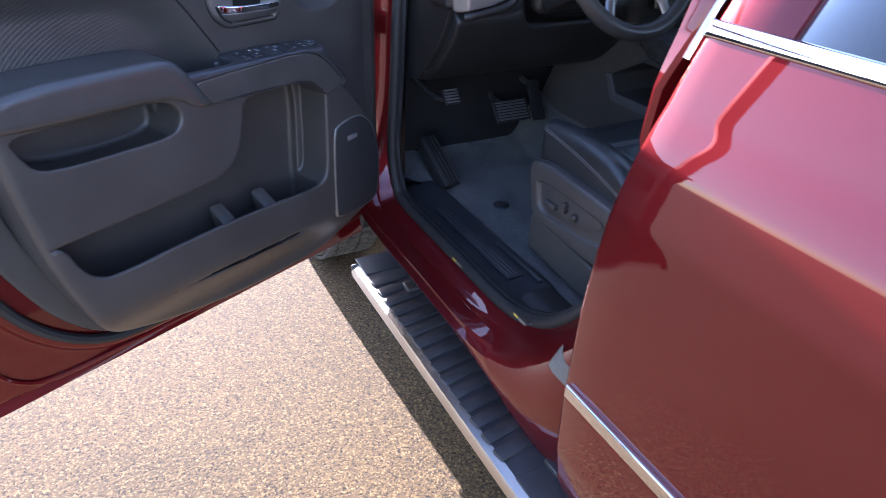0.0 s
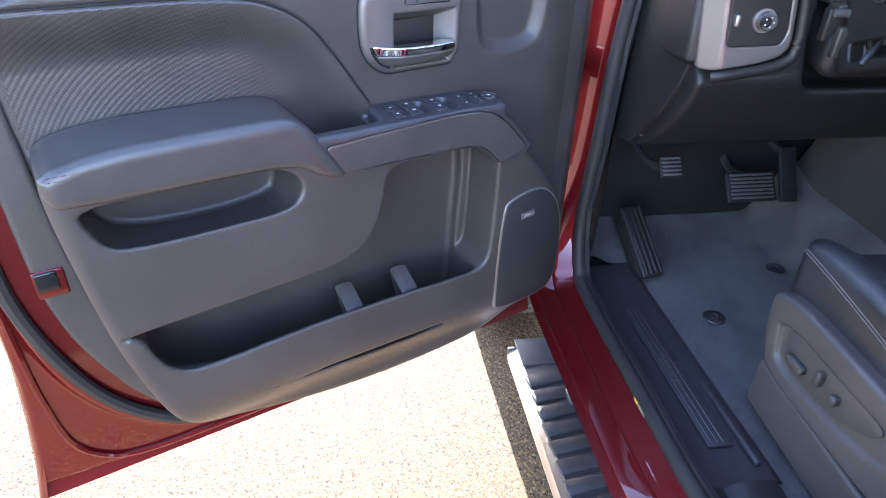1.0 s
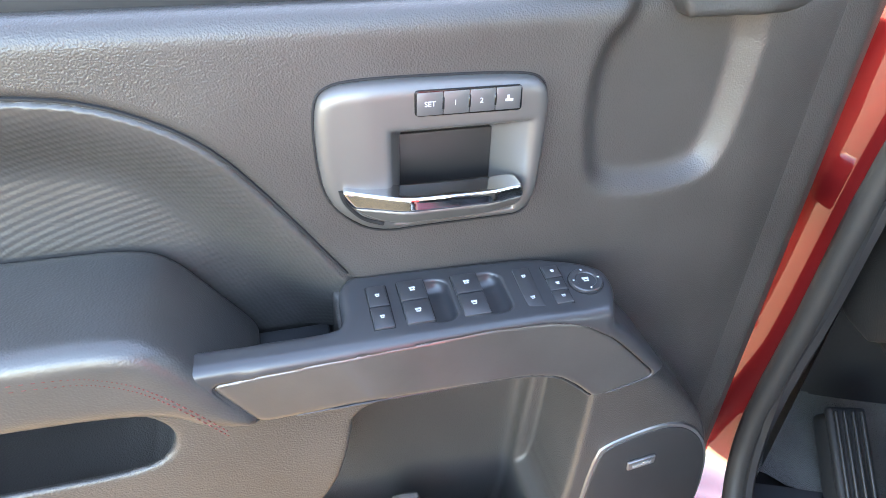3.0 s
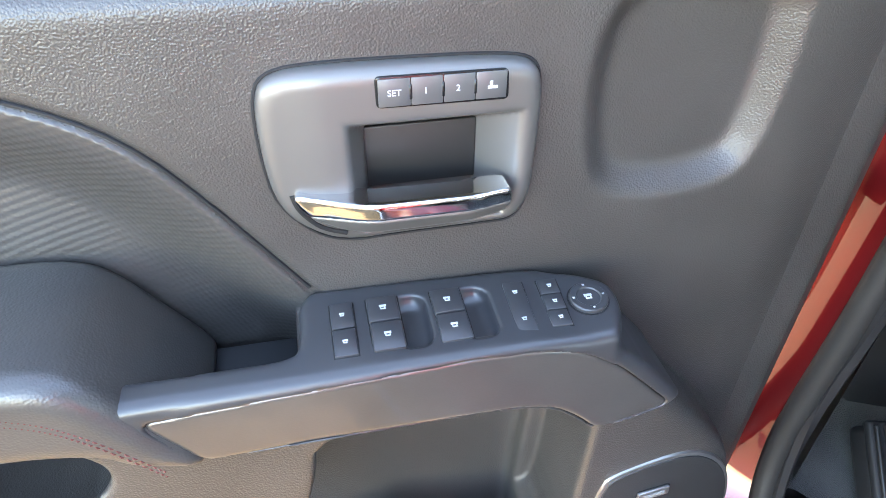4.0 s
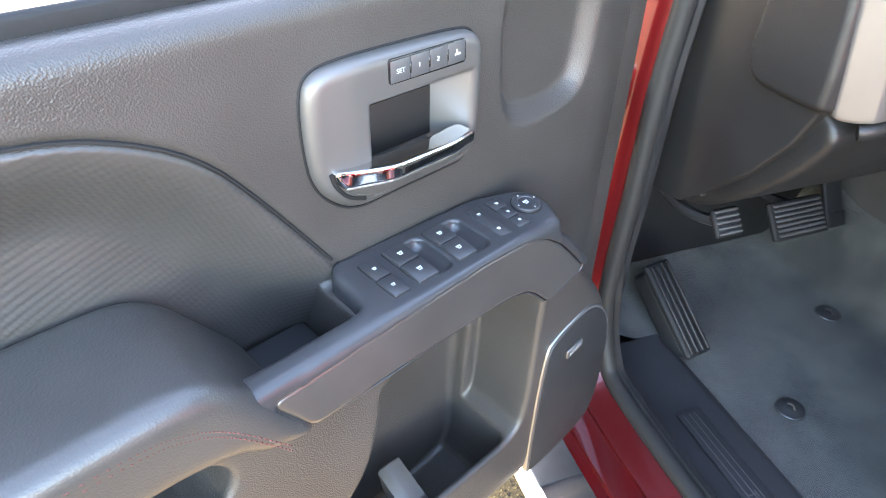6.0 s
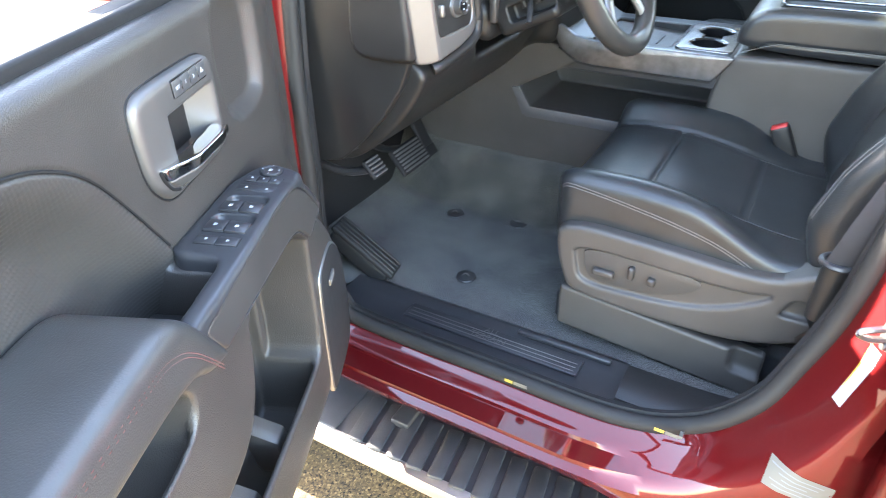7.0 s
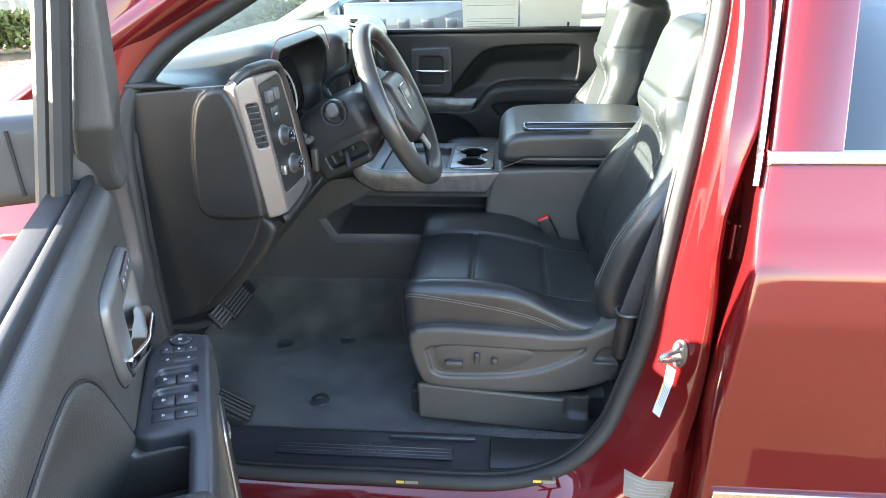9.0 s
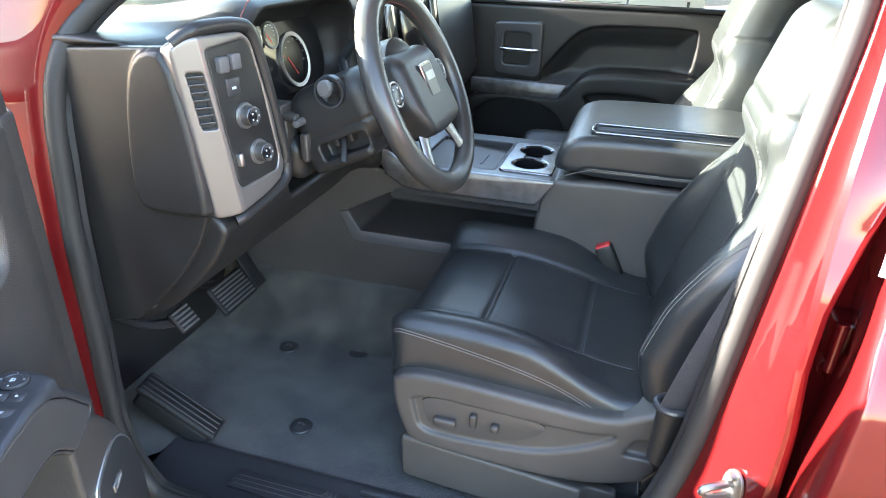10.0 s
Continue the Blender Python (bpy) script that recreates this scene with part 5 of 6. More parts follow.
# instrument cluster
clus = part("instrument_panel", block(0, 0, 0, 0.01, 0.41, 0.17, 0.003, 1, pose(-0.380, 0.51, 1.41, 0, -10, 0)), GLOSSBLACK, dash, "dark instrument cluster with red dials")
NEEDLE = mat("red_dial_print", (0.6, 0.05, 0.04), 0.5)
for gy, gz, gr in ((0.425, 1.452, 0.026), (0.485, 1.452, 0.026), (0.40, 1.385, 0.048), (0.575, 1.392, 0.056)):
    g = part("gauge", lathe([(gr * 0.86, 0.004), (gr, 0.005), (gr, 0.0)], 32, pose(-0.370, gy, gz, 0, 0, -90) @ pose(0, 0, 0, 12, 0, 0), caps=False), SATIN, clus)
    for a in range(11):
        t = radians(-30 + 24 * a)
        part("tick", block(0, 0, 0, 0.0008, 0.004, 0.0016, 0, 1, pose(-0.3705, gy + 0.75 * gr * math.cos(t), gz + 0.75 * gr * math.sin(t), math.degrees(-t) * 0, -12, 0)), PRINT if a < 8 else NEEDLE, g, smooth=False)
    part("needle", block(0, 0, 0, 0.001, 0.003, gr * 0.8, 0, 1, pose(-0.368, gy - gr * 0.15, gz - gr * 0.2, 35, -12, 0)), NEEDLE, g, smooth=False)
# centre stack
part("centre_bezel", block(0, 0, 0, 0.012, 0.40, 0.30, 0.02, 3, pose(-0.258, 1.0, 1.34, 0, -8, 0)), BEZEL, dash, "grey centre stack surround")
part("screen", block(0, 0, 0, 0.006, 0.20, 0.13, 0.004, 2, pose(-0.249, 1.0, 1.41, 0, -8, 0)), GLOSSBLACK, dash, "dark display screen")
for yy in (0.835, 1.165):
    vv = part("centre_vent", block(0, 0, 0, 0.008, 0.06, 0.15, 0.006, 2, pose(-0.249, yy, 1.41, 0, -8, 0)), GLOSSBLACK, dash)
    for k in range(6):
        part("vent_slat", block(0, 0, 0, 0.004, 0.050, 0.010, 0.001, 1, pose(-0.2455 - 0.003 * k, yy, 1.355 + 0.022 * k, 0, -8, 0)), PLASTIC_SMOOTH, vv)
for k in range(5):
    part("stack_button", block(0, 0, 0, 0.010, 0.05, 0.018, 0.003, 2, pose(-0.243, 0.89 + 0.055 * k, 1.30, 0, -8, 0)), PLASTIC_SMOOTH, dash)
part("stack_controls", block(0, 0, 0, 0.008, 0.34, 0.09, 0.004, 2, pose(-0.250, 1.0, 1.25, 0, -8, 0)), GLOSSBLACK, dash)
part("hood_release", block(-0.485, 0.17, 1.01, 0.05, 0.03, 0.012, 0.003), PLASTIC_SMOOTH, dash, "hood release lever")
hs = [(-0.296, 0.353 - 0.0865 * math.sin(a), 1.4565 + 0.0865 * math.cos(a)) for a in np.linspace(1.4, 0, 6)] + [(-0.296, 0.667 + 0.0865 * math.sin(a), 1.4565 + 0.0865 * math.cos(a)) for a in np.linspace(0, 1.4, 6)]
part("hood_stitching", tube(hs, 0.0013, 6), STITCH_RED, dash, "faded stitched seam on the gauge hood")

# steering wheel and column
TW = pose(-0.072, 0.53, 1.366, 0, 0, 0) @ Matrix.Rotation(radians(-24), 4, "Y")
wheel = thing("steering_wheel", "black leather steering wheel with silver spokes", "steering wheel", TW)
# local: x towards the driver, y across, z up the rim
th = np.linspace(0, 2 * math.pi, 64, endpoint=False)
part("rim", tube(np.stack([np.zeros(64), 0.188 * np.cos(th), 0.188 * np.sin(th)], 1), 0.0215, 16, closed=True, up=(1, 0, 0)), RIM_LEATHER, wheel, "black leather rim with worn stitching")
bm = bmesh.new()
for k in range(70):
    t = radians(28 + 124 * k / 70)
    c = Vector((0.006, 0.169 * math.cos(t), 0.169 * math.sin(t)))
    bmesh.ops.create_cube(bm, size=1, matrix=Matrix.Translation(c) @ Matrix.Rotation(t, 4, "X") @ pose(0, 0, 0, 0, 0, 35) @ Matrix.Diagonal((0.010, 0.002, 0.0012, 1)))
part("rim_stitching", bm, STITCH_RED, wheel, "red stitches inside the rim", smooth=False)
nets("airbag_cover", lambda x, y, z: smax(smax(rbox(x + 0.10 * z, y, z, (-0.012, 0, -0.008), (0.036, 0.108, 0.088), 0.034), np.abs(y) - 0.108 + 0.45 * np.maximum(0, -0.02 - z), 0.015), -(z + 0.092 - 0.1 * np.abs(y)), 0.01), (-0.07, -0.12, -0.11), (0.05, 0.12, 0.09), 0.0045, PLASTIC, wheel, "black airbag cover")
for s in (-1, 1):
    sp = part("spoke", block(0, 0, 0, 0.022, 0.11, 0.05, 0.009, 3, Matrix.Translation((-0.012, s * 0.135, 0.012))), PLASTIC_SMOOTH, wheel)
    part("spoke_buttons", block(0, 0, 0, 0.006, 0.04, 0.036, 0.006, 3, Matrix.Translation((0.002, s * 0.128, 0.014))), PLASTIC_SMOOTH, sp)
    part("button_frame", tube([(0.003, s * 0.128 + 0.024 * math.cos(t), 0.014 + 0.022 * math.sin(t)) for t in th[::4]], 0.0022, 6, closed=True, up=(1, 0, 0)), SATIN, sp)
    for dy, dz in ((0.01, 0.01), (-0.01, 0.01), (0.01, -0.01), (-0.01, -0.01)):
        part("button_mark", block(0.0055, s * 0.128 + dy, 0.014 + dz, 0.001, 0.005, 0.003, 0), PRINT, sp, smooth=False)
    part("lower_spoke", tube([(-0.008, s * 0.055, -0.06), (-0.004, s * 0.085, -0.115), (0.0, s * 0.098, -0.158)], [0.02, 0.015, 0.016], 10, squash=0.5, up=(1, 0, 0)), SATIN, wheel, "silver lower spoke")
part("badge_frame", prism(rounded([(-0.03, 0.034), (0.03, 0.034), (0.026, -0.034), (-0.026, -0.034)], 0.006), 0.003, 0.001, 1, Matrix.Translation((0.0225, 0, 0.010)) @ pose(0, 0, 0, 0, 0, -90)), CHROME, wheel, "plain chrome badge")
part("badge_field", block(0.0262, 0, 0.010, 0.002, 0.047, 0.058, 0.0005, 1), PLASTIC_SMOOTH, wheel)
part("badge_bar", block(0.0276, 0, 0.018, 0.002, 0.042, 0.016, 0.0005, 1), SATIN, wheel)

column = thing("steering_column", "black steering column shroud with stalks", "steering column")
CA, SA = math.cos(radians(24)), math.sin(radians(24))


def shroud_sdf(x, y, z):
    a, b = (x + 0.2) * CA + (z - 1.322) * SA, -(x + 0.2) * SA + (z - 1.322) * CA
    d = rbox(a, y, b, (-0.005, 0.53, 0.004), (0.098, 0.122, 0.070), 0.046)
    d = smin(d, rbox(a, y, b, (-0.02, 0.49, -0.060), (0.07, 0.085, 0.030), 0.014), 0.012)
    d = smax(d, -(np.sqrt((x + 0.208) ** 2 + (z - 1.372) ** 2) - 0.028 + 10 * (y > 0.425)), 0.004)
    d = smax(d, -rbox(a, y, b, (-0.005, 0.40, -0.052), (0.050, 0.036, 0.016), 0.006), 0.004)
    return d + 0.0025 * np.exp(-((b + 0.018) / 0.003) ** 2)


nets("shroud", shroud_sdf, (-0.34, 0.38, 1.18), (-0.07, 0.67, 1.46), 0.0042, PLASTIC, column, "black column shroud")
axis = pose(-0.2, 0.53, 1.322, 0, -24, 0) @ pose(0, 0, 0, 0, 0, -90)
part("hub_collar", lathe([(0.070, 0.080), (0.092, 0.084), (0.098, 0.094), (0.095, 0.118), (0.075, 0.130), (0.0, 0.130)], 40, axis), PLASTIC, column, "dark collar behind the wheel hub")
for bx, bz, lx, lz in ((-0.292, 1.318, 0.035, 0.014), (-0.305, 1.285, 0.02, 0.060), (-0.262, 1.262, 0.016, 0.055), (-0.328, 1.330, 0.05, 0.02)):
    part("column_bracket", block(bx, 0.42, bz, lx, 0.05, lz, 0.004), PLASTIC_SOFT, column, "dark bracket under the gauges")
part("bracket_pin", lathe([(0.0, -0.02), (0.007, -0.018), (0.008, 0.01)], 16, pose(-0.268, 0.40, 1.312)), BUTTON, column)
for k in range(3):
    part("pocket_lever", block(0, 0, 0, 0.012, 0.02, 0.022, 0.003, 2, pose(-0.205 + 0.03 * k, 0.425, 1.277 + 0.013 * k, 0, -24, 0)), PLASTIC, column)
part("signal_stalk", tube(catmull([(-0.212, 0.46, 1.366), (-0.208, 0.42, 1.374), (-0.205, 0.383, 1.382)], 4), [0.011] * 4 + [0.013] * 4 + [0.015], 12), PLASTIC_SMOOTH, column, "black turn signal stalk")
part("stalk_cap", lathe([(0.0, 0.0), (0.012, 0.001), (0.0145, 0.004), (0.0145, 0.012)], 20, pose(-0.205, 0.376, 1.384)), BUTTON, column)
part("stalk_ring", lathe([(0.025, 0.006), (0.026, 0.0), (0.030, 0.0), (0.031, 0.012)], 28, pose(-0.208, 0.404, 1.372), caps=False), PLASTIC_SMOOTH, column)
part("tilt_lever", tube(catmull([(-0.20, 0.44, 1.285), (-0.185, 0.41, 1.265), (-0.180, 0.395, 1.245)], 4), 0.006, 8), PLASTIC_SMOOTH, column)
part("shift_lever", tube(catmull([(-0.25, 0.58, 1.36), (-0.285, 0.63, 1.385), (-0.262, 0.63, 1.42), (-0.215, 0.63, 1.445), (-0.20, 0.63, 1.50), (-0.198, 0.63, 1.56)], 6), [0.010] * 20 + [0.013] * 11, 10), LEATHER, column, "column shift lever with leather grip")
nets("lower_column_cover", lambda x, y, z: rbox(x, y, z - 0.3 * (-0.30 - x), (-0.345, 0.50, 1.235), (0.075, 0.10, 0.045), 0.03), (-0.45, 0.36, 1.13), (-0.22, 0.64, 1.34), 0.007, PLASTIC, column)

# seats
def seat(name, label, cy, side, with_panel):
    s = thing(name, label, "truck seat", Matrix.Translation((0, cy, 0)), group="front seats")

    def cushion(x, y, z):
        w = 0.268 - 0.012 * sstep(0.1, -0.07, x)
        core = rbox(x, y, z, (0.20, 0, 0.905), (0.262, 0.265, 0.10), 0.045)
        top = 0.948 + 0.045 * sstep(0.13, 0.24, np.abs(y)) * sstep(0.40, 0.2, x) - 0.05 * sstep(0.08, 0.42, x) - 0.01 * sstep(0.02, -0.07, x)
        d = smax(core, z - top, 0.03)
        groove = np.minimum(np.abs(np.abs(y) - 0.155), 1)
        d = d + 0.006 * np.exp(-(groove / 0.006) ** 2) * sstep(0.88, 0.93, z)
        for gx in (0.105, 0.295):
            d = d + 0.006 * np.exp(-((x - gx) / 0.006) ** 2) * sstep(0.16, 0.15, np.abs(y)) * sstep(0.88, 0.93, z)
        return d

    nets("cushion", cushion, (-0.075, -0.28, 0.80), (0.475, 0.28, 1.02), 0.006, LEATHER, s, "black leather seat cushion")
    hz = np.linspace(1.0, 0.85, 400)

    def on_top(x, y):
        f = cushion(np.full(400, x), np.full(400, y), hz)
        return hz[(f < 0).argmax()] if (f < 0).any() else 0.9

    def on_side(x, z):
        hy = np.linspace(0.285, 0.15, 400)
        f = cushion(np.full(400, x), hy, np.full(400, z))
        return hy[(f < 0).argmax()] if (f < 0).any() else 0.26

    for line in ([(0.105, y) for y in np.linspace(-0.15, 0.15, 16)], [(0.305, y) for y in np.linspace(-0.15, 0.15, 16)], [(x, 0.152) for x in np.linspace(-0.03, 0.40, 24)], [(x, -0.152) for x in np.linspace(-0.03, 0.40, 24)]):
        part("seam", tube([(x, y, on_top(x, y) + 0.0004) for x, y in line], 0.0011, 6), SEAM, s, "sewn seam of the cushion")
    for k in (-1, 1):
        for off in (0.0, -0.006):
            edge = catmull([(-0.047, 0.955), (-0.027, 0.966), (0.037, 0.959), (0.109, 0.947), (0.181, 0.933), (0.253, 0.914), (0.303, 0.894), (0.347, 0.871)], 5)
            part("piping", tube([(x, k * (on_side(x, z + off) + 0.0005), z + off) for x, z in edge], 0.0012, 6), STITCH, s, "pale twin-stitched seam")

    lean = 0.3057

    def shift(z):
        return lean * (z - 0.92)

    def back(x, y, z):
        xs = x - shift(z)
        w = 0.262 - 0.120 * sstep(1.15, 1.44, z)
        bol = 0.062 * sstep(0.13, 0.215, np.abs(y)) * sstep(1.30, 1.06, z) * sstep(0.86, 1.0, z)
        d = rbox(xs + bol * 0.9, y, z, (0.500, 0, 1.20), (0.065, 1.0, 0.335), 0.05)
        d = smax(d, np.abs(y) - w, 0.05)
        head = rbox(xs, y, z, (0.458, 0, 1.445), (0.064, 0.142, 0.100), 0.03)
        d = smin(d, head, 0.09)
        g = np.abs(np.abs(y) - 0.135)
        d = d + 0.006 * np.exp(-(g / 0.006) ** 2) * sstep(1.40, 1.36, z)
        d = d + 0.003 * np.exp(-((z - 1.395) / 0.005) ** 2)
        return d

    nets("backrest", back, (0.28, -0.28, 0.86), (0.80, 0.28, 1.575), 0.0065, LEATHER, s, "black leather backrest with built-in head restraint")
    zz = np.linspace(1.02, 1.36, 18)
    nets("back_insert", lambda x, y, z: smax(smax(np.abs(y) - 0.125 + 0.03 * sstep(1.25, 1.38, z), np.abs(z - 1.18) - 0.185, 0.01), np.abs(back(x, y, z) + 0.004) - 0.006, 0.003), (0.30, -0.14, 0.98), (0.66, 0.14, 1.38), 0.006, WEAVE_SEAT, s, "ribbed leather back insert")
    for k in (-0.06, 0.06):
        part("headrest_post", tube([(0.455 + shift(1.54), k, 1.54), (0.455 + shift(1.60), k, 1.60)], 0.006, 8), CHROME, s)
    gx = np.linspace(0.28, 0.75, 600)
    for yy in (0.226, 0.236, -0.226, -0.236):
        pts = []
        for zz in np.linspace(0.97, 1.36, 22):
            inside = back(gx, np.full(600, yy), np.full(600, zz)) < 0
            if inside.any():
                pts.append((gx[inside.argmax()], yy, zz))
        part("bolster_stitching", tube(pts, 0.0013, 6), STITCH, s, "pale twin stitching on the bolster")
    return s


dseat = seat("driver_seat", "black leather driver seat with power side controls", 0.558, -1, True)
pseat = seat("passenger_seat", "black leather passenger seat lit by the sun", 1.47, 1, False)

# seat side trim (local y = outboard of the driver seat)
SIDE = chaikin([(-0.035, 0.895), (0.20, 0.885), (0.37, 0.872), (0.43, 0.905), (0.50, 0.935), (0.50, 0.78), (0.36, 0.715), (0.18, 0.712), (0.0, 0.722), (-0.02, 0.76), (-0.04, 0.83)], 2)
SIDEIN = chaikin([(0.0, 0.845), (0.18, 0.838), (0.33, 0.832), (0.40, 0.85), (0.33, 0.80), (0.24, 0.765), (0.1, 0.755), (0.02, 0.757), (0.008, 0.80)], 2)


def side_panel(x, y, z):
    d = smax(poly(x, z, SIDE), smax(-0.292 - y, y + 0.225, 0.003), 0.012)
    d = smax(d, -slab(poly(x, z, SIDEIN), y, -0.32, -0.283, 0.004), 0.008)
    slot = rbox(x - 0.5 * (z - 0.83), y, z, (0.455, -0.29, 0.828), (0.045, 0.012, 0.02), 0.008)
    return smax(d, -slot, 0.004)


nets("side_trim", side_panel, (-0.06, -0.30, 0.70), (0.515, -0.215, 0.95), 0.004, PLASTIC_LOW, dseat, "grey plastic seat side trim")
CTRL = chaikin([(0.012, 0.838), (0.17, 0.832), (0.26, 0.828), (0.24, 0.795), (0.18, 0.768), (0.1, 0.760), (0.03, 0.762), (0.018, 0.80)], 2)
part("control_panel", prism([(p[0] + 0.008, p[1] + 0.006) for p in CTRL], 0.004, 0.0012, 2, Matrix.Translation((0, -0.2865, 0))), PLASTIC_LOW, dseat)
for cx, cz, w, h in ((0.070, 0.794, 0.045, 0.016), (0.126, 0.812, 0.014, 0.03), (0.168, 0.804, 0.016, 0.018)):
    part("seat_control", block(cx, -0.292, cz, w, 0.016, h, 0.005), PLASTIC_SOFT, dseat)
nets("seat_base_cover", lambda x, y, z: smax(rbox(x, y, z + 0.09 * (x - 0.2), (0.19, -0.262, 0.652), (0.215, 0.02, 0.052), 0.008), -rbox(x, y, z + 0.09 * (x - 0.2), (0.45, -0.29, 0.70), (0.11, 0.025, 0.05), 0.02), 0.006), (-0.04, -0.295, 0.56), (0.42, -0.235, 0.75), 0.0045, PLASTIC_LOW, dseat, "grey plastic seat base cover")
part("seat_frame", block(0.2, 0.0, 0.73, 0.42, 0.44, 0.12, 0.01), RUBBER, dseat)
part("seat_rail", block(0.2, -0.2, 0.625, 0.5, 0.05, 0.07, 0.006), PLASTIC_SMOOTH, dseat)
part("seat_rail", block(0.2, 0.2, 0.625, 0.5, 0.05, 0.07, 0.006), PLASTIC_SMOOTH, dseat)
part("seat_plinth", block(0.2, 0.0, 0.72, 0.40, 0.44, 0.25, 0.01), PLASTIC, pseat)

# seat belt and buckle
belt = thing("seat_belt", "dark grey driver seat belt with a black anchor sleeve", "seat belt")
part("webbing", tube(catmull([(0.456, 0.205, 0.975), (0.472, 0.190, 1.06), (0.492, 0.188, 1.14), (0.540, 0.205, 1.30), (0.590, 0.265, 1.5), (0.62, 0.33, 1.7)], 8), 0.019, 8, squash=0.12, up=(0, 1, 0)), WEB, belt)
part("anchor_sleeve", tube([(0.455, 0.222, 0.80), (0.455, 0.222, 0.86), (0.459, 0.220, 0.972)], [0.020, 0.020, 0.023], 14), PLASTIC, belt)
part("anchor_ring", tube(np.stack([0.459 + 0.026 * np.cos(th[::4]), 0.219 + 0.022 * np.sin(th[::4]), np.full(16, 0.974)], 1), 0.006, 8, closed=True), PLASTIC_SMOOTH, belt)
buckle = thing("belt_buckle", "black belt buckle with a red release button", "belt buckle", pose(0.327, 0.79, 0.925, 0, -26, 0))
part("housing", block(0, 0, 0, 0.042, 0.03, 0.105, 0.007), PLASTIC, buckle)
part("release_button", block(0.0, 0, 0.048, 0.036, 0.026, 0.016, 0.004), RED_PLASTIC, buckle)
part("strap", block(0.01, 0, -0.08, 0.008, 0.04, 0.10, 0.002), WEB, buckle)

# centre console
console = thing("centre_console", "black centre console with padded lid and cup holders", "console")


def box_sdf(x, y, z):
    d = poly(x, z, chaikin([(0.178, 1.124), (0.66, 1.124), (0.66, 0.60), (0.10, 0.60), (0.122, 0.92), (0.137, 1.05), (0.155, 1.10)], 1))
    return smax(d, np.abs(y - 1.0) - 0.203, 0.014)


def lid_sdf(x, y, z):
    d = poly(x, z, chaikin([(0.170, 1.130), (0.164, 1.170), (0.190, 1.218), (0.255, 1.234), (0.63, 1.234), (0.665, 1.205), (0.665, 1.130)], 2))
    d = smax(d, np.abs(y - 1.0) - 0.208, 0.026)
    d = d + 0.003 * np.exp(-((z - 1.157 + 0.030 * sstep(0.25, 0.18, x)) / 0.003) ** 2)
    return smax(d, -rbox(x, y, z, (0.42, 0.862, 1.248), (0.178, 0.040, 0.034), 0.012), 0.004)


nets("console_box", box_sdf, (0.09, 0.78, 0.59), (0.68, 1.22, 1.14), 0.006, PLASTIC_LOW, console, "grey console box")
nets("console_lid", lid_sdf, (0.15, 0.78, 1.12), (0.68, 1.22, 1.25), 0.0042, LEATHER, console, "black padded console lid with a phone slot")
part("lid_seam", tube([(0.185, 0.7915, 1.130), (0.225, 0.7905, 1.146), (0.26, 0.7905, 1.1565), (0.45, 0.7905, 1.1565), (0.64, 0.7905, 1.1565)], 0.0012, 6), STITCH, console, "stitched seam along the lid")
part("lid_rim", tube([(0.42 + sx * 0.177, 0.862 + sy * 0.040, 1.2350) for sx, sy in ((-1, -0.6), (-0.95, -1), (0.95, -1), (1, -0.6), (1, 0.6), (0.95, 1), (-0.95, 1), (-1, 0.6))], 0.0032, 8, closed=True), SURROUND, console, "thin bright rim of the lid slot")
TRAY = rounded([(-0.262, 0.802), (0.160, 0.802), (0.160, 1.198), (-0.262, 1.198)], 0.01)
BIN = rounded([(-0.20, 0.885), (0.005, 0.885), (0.005, 1.14), (-0.20, 1.14)], 0.014)


def tray_sdf(x, y, z):
    top = 1.094 + 0.030 * sstep(-0.20, -0.27, x)
    d = smax(poly(x, y, TRAY), smax(z - top, 1.03 - z, 0.002), 0.003)
    d = smax(d, -smax(poly(x, y, BIN), 1.046 - z, 0.004), 0.003)
    cups = np.minimum(np.sqrt((x - 0.085) ** 2 + (y - 0.955) ** 2), np.sqrt((x - 0.085) ** 2 + (y - 1.075) ** 2)) - 0.0425
    return smax(d, -smax(cups, 1.042 - z, 0.002), 0.002)


nets("tray", tray_sdf, (-0.28, 0.79, 1.02), (0.17, 1.21, 1.14), 0.0042, PLASTIC_SMOOTH, console, "black console tray")
for k in range(2):
    part("tray_divider", block(-0.125 + 0.075 * k, 1.02, 1.062, 0.006, 0.09, 0.03, 0.002), PLASTIC_SMOOTH, console)
STRIPE = rounded([(-0.283, 1.136), (-0.256, 1.148), (-0.215, 1.122), (-0.16, 1.114), (0.176, 1.114), (0.132, 1.053), (-0.16, 1.053), (-0.205, 1.058), (-0.252, 1.086)], 0.008)
part("side_strip", prism(STRIPE, 0.014, 0.0035, 3, Matrix.Translation((0, 0.786, 0))), PATTERN, console, "silver woven-pattern side strip")
part("strip_gap", prism(rounded([(-0.262, 1.086), (-0.207, 1.052), (-0.16, 1.047), (0.130, 1.047), (0.135, 1.060), (-0.20, 1.066)], 0.004), 0.010, 0.001, 1, Matrix.Translation((0, 0.789, 0))), RUBBER, console, "black edge under the strip")
